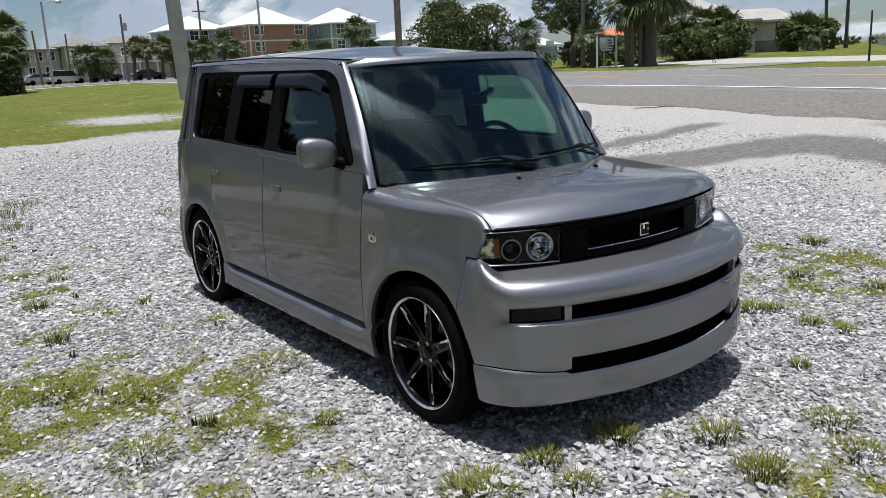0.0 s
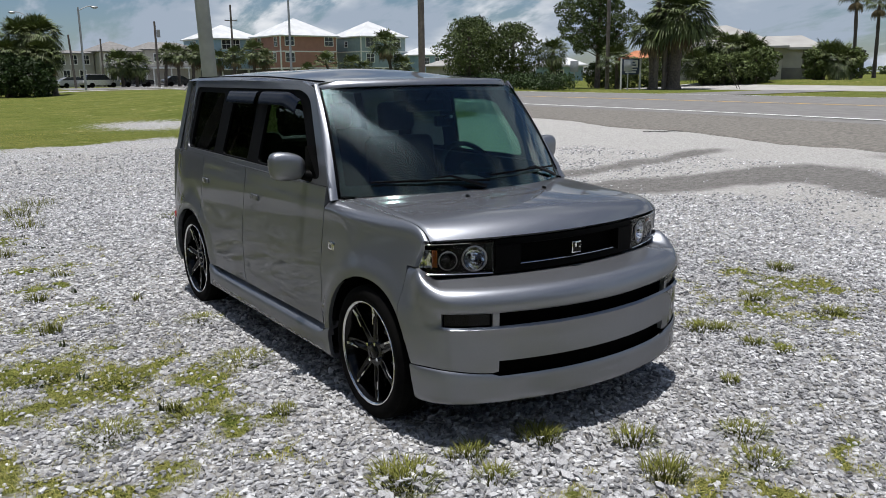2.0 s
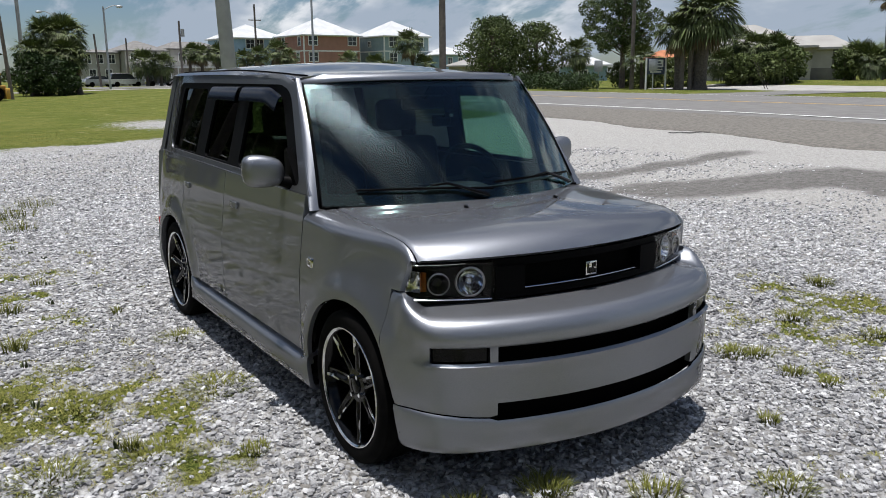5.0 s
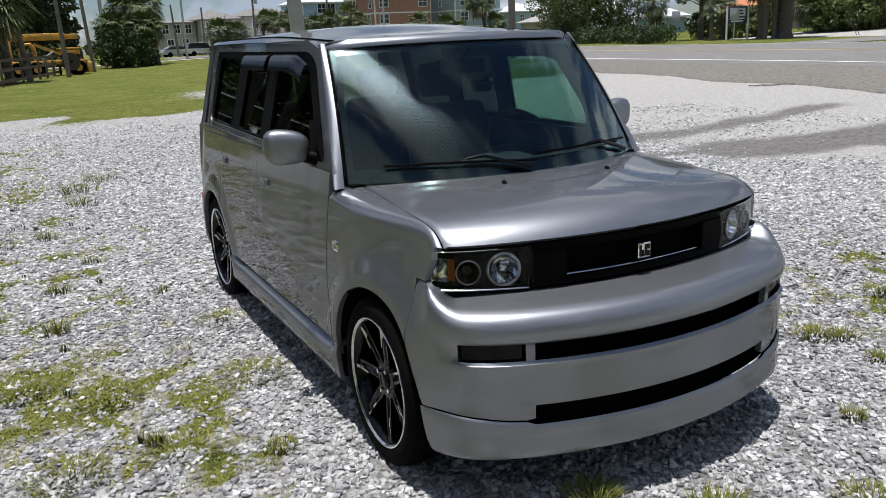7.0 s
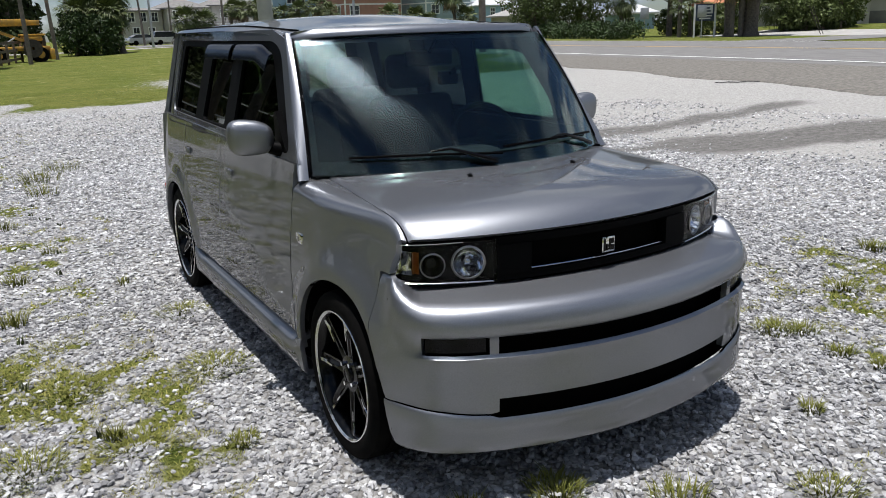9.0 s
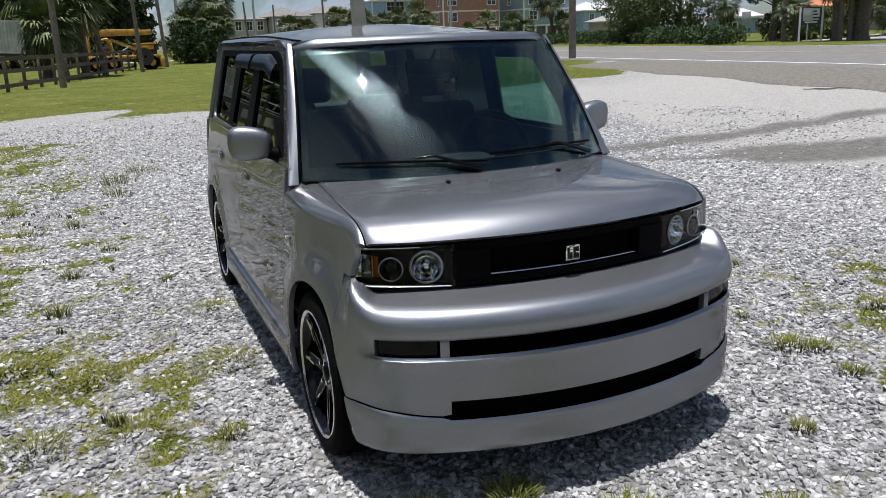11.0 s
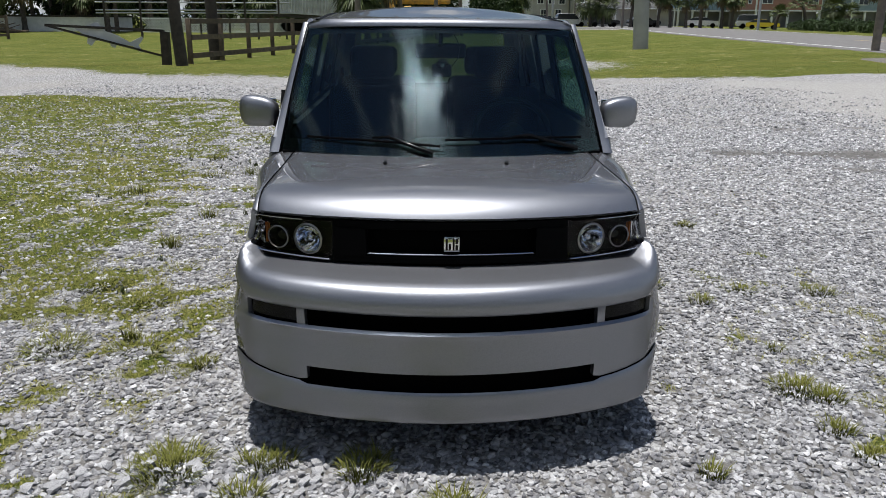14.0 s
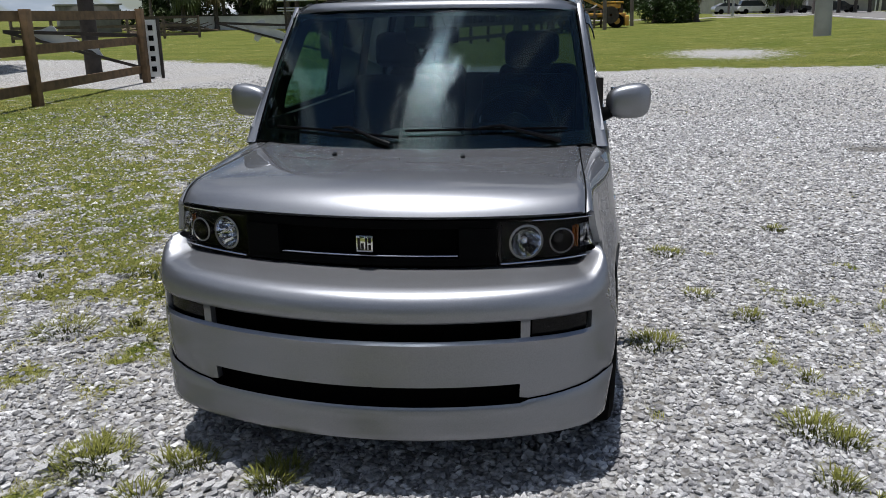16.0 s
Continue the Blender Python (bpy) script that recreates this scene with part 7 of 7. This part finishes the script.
# ---------------------------------------------------------------- yard behind the fence
CONTAINER = material("white_corrugated_steel", (0.50, 0.51, 0.50), 0.6, color2=(0.36, 0.36, 0.35), scale=1.5, detail=8, metal=0.2)
ct = thing("shipping_container", "weathered white corrugated container on a trailer", "container", Matrix.Translation((-12.1, 73.5, 0)) @ pose(0, 0, 0, 0, 3, 2))
cz = 1.95
for side_y in (0.0, 2.4):
    bm = bmesh.new()
    n_ = 92
    grid(bm, lambda k, z: (5.7 * k / n_, side_y + (0.035 if (int(k) // 2) % 2 else -0.035), z), list(range(n_ + 1)), [cz, cz + 2.5])
    part("side_wall", thick(bm, 0.01), CONTAINER, ct, angle=20)
part("roof", box(bmesh.new(), 0, 5.7, 0, 2.4, cz + 2.44, cz + 2.52), CONTAINER, ct)
part("floor", box(bmesh.new(), 0, 5.7, 0.05, 2.35, cz, cz + 0.1), DARKWOOD, ct)
for z in (cz - 0.02, cz + 2.42):
    part("rail", box(bmesh.new(), -0.05, 5.75, -0.07, 0.0, z, z + 0.14), CONTAINER, ct)
for px in (-0.05, 5.63):
    part("corner_post", box(bmesh.new(), px, px + 0.12, -0.075, 0.06, cz, cz + 2.5), CONTAINER, ct)
tr_ = thing("flatbed_trailer", "dark flatbed trailer under the container", "trailer", Matrix.Translation((-12.5, 73.5, 0)) @ pose(0, 0, 0, 0, 3, 2))
part("bed", box(bmesh.new(), 0, 9.4, 0.0, 2.4, cz - 0.32, cz - 0.04), DARKWOOD, tr_)
for px in (1.0, 2.1, 7.2):
    for py in (0.2, 2.2):
        part("wheel", tube(bmesh.new(), (px, py - 0.15, rise(-8, 73) + 0.5), (px, py + 0.15, rise(-8, 73) + 0.5), 0.5, n=24), RUBBER, tr_)

YELLOW = material("machine_yellow", (0.58, 0.31, 0.03), 0.6, color2=(0.30, 0.17, 0.045), scale=3, detail=8)
mc = thing("boom_truck", "yellow construction machine with a long boom", "construction machine", Matrix.Translation((-2.0, 64.5, rise(0, 64))) @ pose(0, 0, 0, 0, 0, 4))
part("chassis", box(bmesh.new(), 0.0, 5.4, -0.9, 0.9, 0.80, 1.10, 0.04), YELLOW, mc)
part("boom", box(bmesh.new(), -0.8, 4.2, -0.3, 0.3, 2.50, 2.98, 0.04), YELLOW, mc)
part("boom_tip", box(bmesh.new(), 4.2, 5.0, -0.2, 0.2, 2.54, 2.90, 0.04), YELLOW, mc)
part("engine_cover", box(bmesh.new(), 3.7, 5.0, -0.6, 0.6, 1.45, 1.80, 0.08), YELLOW, mc)
part("cover_lid", box(bmesh.new(), 3.6, 5.2, -0.65, 0.65, 1.82, 1.94, 0.03), YELLOW, mc)
part("radiator", box(bmesh.new(), 4.9, 5.2, -0.5, 0.5, 1.1, 1.7, 0.03), DARKWOOD, mc, "dark oily radiator")
# a bent tube frame round the seat
for py in (-0.7, 0.7):
    part("roll_bar", sweep(bmesh.new(), [(1.2, py, 1.1), (1.15, py, 1.9), (1.35, py, 2.25), (1.8, py, 2.3), (2.0, py, 2.0), (2.1, py, 1.1)], 0.09, 8), YELLOW, mc)
part("seat", box(bmesh.new(), 1.3, 1.9, -0.4, 0.4, 1.15, 1.75, 0.06), DARKWOOD, mc, "dark worn seat")
part("lift_arm", bar(bmesh.new(), (2.0, -0.6, 2.25), (3.7, -0.6, 1.5), 0.14, 0.2), YELLOW, mc)
part("lift_ram", tube(bmesh.new(), (2.4, -0.75, 1.2), (3.2, -0.75, 1.7), 0.06, n=8), GALV, mc)
part("mast", box(bmesh.new(), 0.2, 0.6, -0.4, 0.4, 1.10, 2.5, 0.03), YELLOW, mc)
part("cable_reel", lathe(bmesh.new(), [(0.1, -0.42), (0.62, -0.42), (0.62, -0.34), (0.4, -0.33), (0.4, 0.33), (0.62, 0.34), (0.62, 0.42), (0.1, 0.42)], 26, Matrix.Translation((4.2, -1.0, 0.95)) @ pose(0, 0, 0, 90, 0, 0)), DARKWOOD, mc, "dark brown cable reel")
part("blade", box(bmesh.new(), 5.3, 5.6, -1.2, 1.2, 0.15, 0.9, 0.05), YELLOW, mc)
for px in (0.8, 2.0, 4.7):
    for py in (-0.95, 0.95):
        wo = part("wheel", tube(bmesh.new(), (px, py - 0.2, 0.52), (px, py + 0.2, 0.52), 0.52, n=24), RUBBER, mc)
        part("rim", tube(bmesh.new(), (px, py - 0.21, 0.52), (px, py + 0.21, 0.52), 0.25, n=16), YELLOW, wo)

wl_ = thing("low_wall", "long low white wall across the yard", "wall", Matrix.Translation((-36.5, 69.5, 0)) @ pose(0, 0, 0, 0, 0, 21))
part("body", box(bmesh.new(), 0, 12.4, -0.1, 0.1, 0.0, 1.42), WHITETRIM, wl_)
part("coping", box(bmesh.new(), -0.1, 12.5, -0.16, 0.16, 1.42, 1.56), DARKWOOD, wl_)
lat = thing("lattice_fence", "white diamond lattice fence behind the yard", "fence", Matrix.Translation((-18.2, 55.0, 0)) @ pose(0, 0, 0, 0, 0, 13))
L_, H0, H1 = 9.6, 0.55, 1.40
for k in range(-5, 56):
    for sgn in (1, -1):
        x0 = k * 0.18
        a = Vector((x0, 0.012 * sgn, H0)); b = Vector((x0 + 0.85, 0.012 * sgn, H1))
        if sgn < 0:
            a, b = Vector((x0 + 0.85, -0.012, H0)), Vector((x0, -0.012, H1))
        if min(a.x, b.x) < 0 or max(a.x, b.x) > L_:
            continue
        part("slat", bar(bmesh.new(), a, b, 0.02, 0.055), WHITETRIM, lat)
for z in (H0, H1):
    part("rail", box(bmesh.new(), 0, L_, -0.04, 0.04, z - 0.05, z + 0.05), WHITETRIM, lat)
for px in spread(0, L_, 6):
    part("post", box(bmesh.new(), px - 0.06, px + 0.06, -0.06, 0.06, -0.2, H1 + 0.1), DARKWOOD, lat)
rk = thing("pipe_rack", "long grey steel pipe rack with poles stacked on it", "rack", Matrix.Translation((-22.5, 60.5, 0)) @ pose(0, 0, 0, 0, 0, 10))
for px in spread(0, 12.5, 6):
    part("upright", box(bmesh.new(), px - 0.07, px + 0.07, -0.07, 0.07, 0, 4.1), DARKWOOD, rk)
for z in (1.75, 1.95, 2.5, 4.0):
    part("beam", tube(bmesh.new(), (-0.6, 0, z), (13.4, 0, z + 0.1), 0.055, n=8), GALV, rk)

rail_fence([(-35.6 + 1.9 * i, 46.2 + 1.35 * i) for i in range(6)], 1.5, "grey weathered rail fence across the far yard", RAIL)
gen = np.random.default_rng(91)
pile = bmesh.new()
for _ in range(90):
    a, ln = gen.uniform(-0.5, 0.5), gen.uniform(0.8, 2.4)
    c = Vector((gen.uniform(-3.2, 3.2), gen.uniform(-0.8, 0.8), 0.0))
    c.z = gen.uniform(0.05, 1.1) * (1 - abs(c.x) / 4.2)
    d = Vector((math.cos(a), math.sin(a), gen.uniform(-0.35, 0.35))) * ln / 2
    tube(pile, c - d, c + d, gen.uniform(0.03, 0.08), gen.uniform(0.02, 0.04), 5)
bp = tagged(new("brush_pile", mesh_of("brush_pile", pile, RAIL)), "grey pile of cut branches in the far yard", "brush pile")
bp.matrix_basis = Matrix.Translation((-35.0, 66.0, rise(-35, 66))) @ pose(0, 0, 0, 0, 0, 28)
shed = thing("yard_shed", "dark grey flat-roofed shed in the far yard", "shed", Matrix.Translation((-44.5, 64.5, 0)) @ pose(0, 0, 0, 0, 0, 38))
part("wall", box(bmesh.new(), 0.0, 5.0, 0.0, 4.0, 0.0, 2.5, 0.03), GREYROOF, shed)
part("roof", box(bmesh.new(), -0.2, 5.2, -0.2, 4.2, 2.5, 2.65, 0.02), POLEGREY, shed)
for px in (1.2, 3.4):
    part("window", box(bmesh.new(), px, px + 0.8, -0.03, 0.02, 1.3, 2.0, 0.01), DARKPANE, shed)

# ---------------------------------------------------------------- parked cars by the houses
def parked_car(x, y, turn, paint, label, suv):
    c = thing("parked_car", label, "car", Matrix.Translation((x, y, rise(x, y) + 0.02)) @ pose(0, 0, 0, 0, 0, turn), "parked cars by the houses")
    h = 1.75 if suv else 1.42
    b = [(-2.25, 0.35), (2.25, 0.35), (2.28, 0.75), (2.1, 0.92), (1.15, 1.0), (-2.15, 1.02), (-2.28, 0.7)]
    part("body", prism(bmesh.new(), rounded(b, 0.12), -0.86, 0.86, "y"), paint, c)
    top = [(1.15, 0.98), (0.45, h), (-1.9 if suv else -1.2, h), (-2.15 if suv else -1.95, 1.0)]
    part("cabin", prism(bmesh.new(), rounded(top, 0.15), -0.74, 0.74, "y"), DARKPANE, c, "dark glazed cabin")
    part("roof", box(bmesh.new(), -1.85 if suv else -1.2, 0.45, -0.72, 0.72, h - 0.04, h + 0.03, 0.03), paint, c)
    for px in (-1.4, 1.4):
        for py in (-0.8, 0.8):
            part("wheel", tube(bmesh.new(), (px, py - 0.1, 0.33), (px, py + 0.1, 0.33), 0.34, n=20), RUBBER, c)
    return c


CARWHITE = material("white_car_paint", (0.75, 0.75, 0.75), 0.25, coat=1.0)
CARYELLOW = material("yellow_car_paint", (0.75, 0.55, 0.03), 0.25, coat=1.0)
CARBLACK = material("dark_car_paint", (0.03, 0.03, 0.035), 0.25, coat=1.0)
CARSILVER = material("silver_car_paint", (0.45, 0.46, 0.48), 0.3, 0.6, coat=1.0)
low_car = parked_car(44.6, 103.4, -24, CARYELLOW, "low yellow car parked by the houses", False)
low_car.scale = (0.9, 0.95, 0.8)
parked_car(41.0, 115.4, -20, CARWHITE, "white car parked by the houses", False)
parked_car(46.2, 110.4, -15, CARWHITE, "white pick-up style car parked by the houses", True)
parked_car(22.6, 117.4, 5, CARWHITE, "white sport utility car parked by a house", True)
parked_car(19.4, 118.2, 12, CARSILVER, "silver car parked by a house", False)
parked_car(27.6, 118.8, 5, CARBLACK, "dark car parked by the palms", True)
parked_car(33.0, 117.0, 5, CARBLACK, "dark car parked by the palms", False)
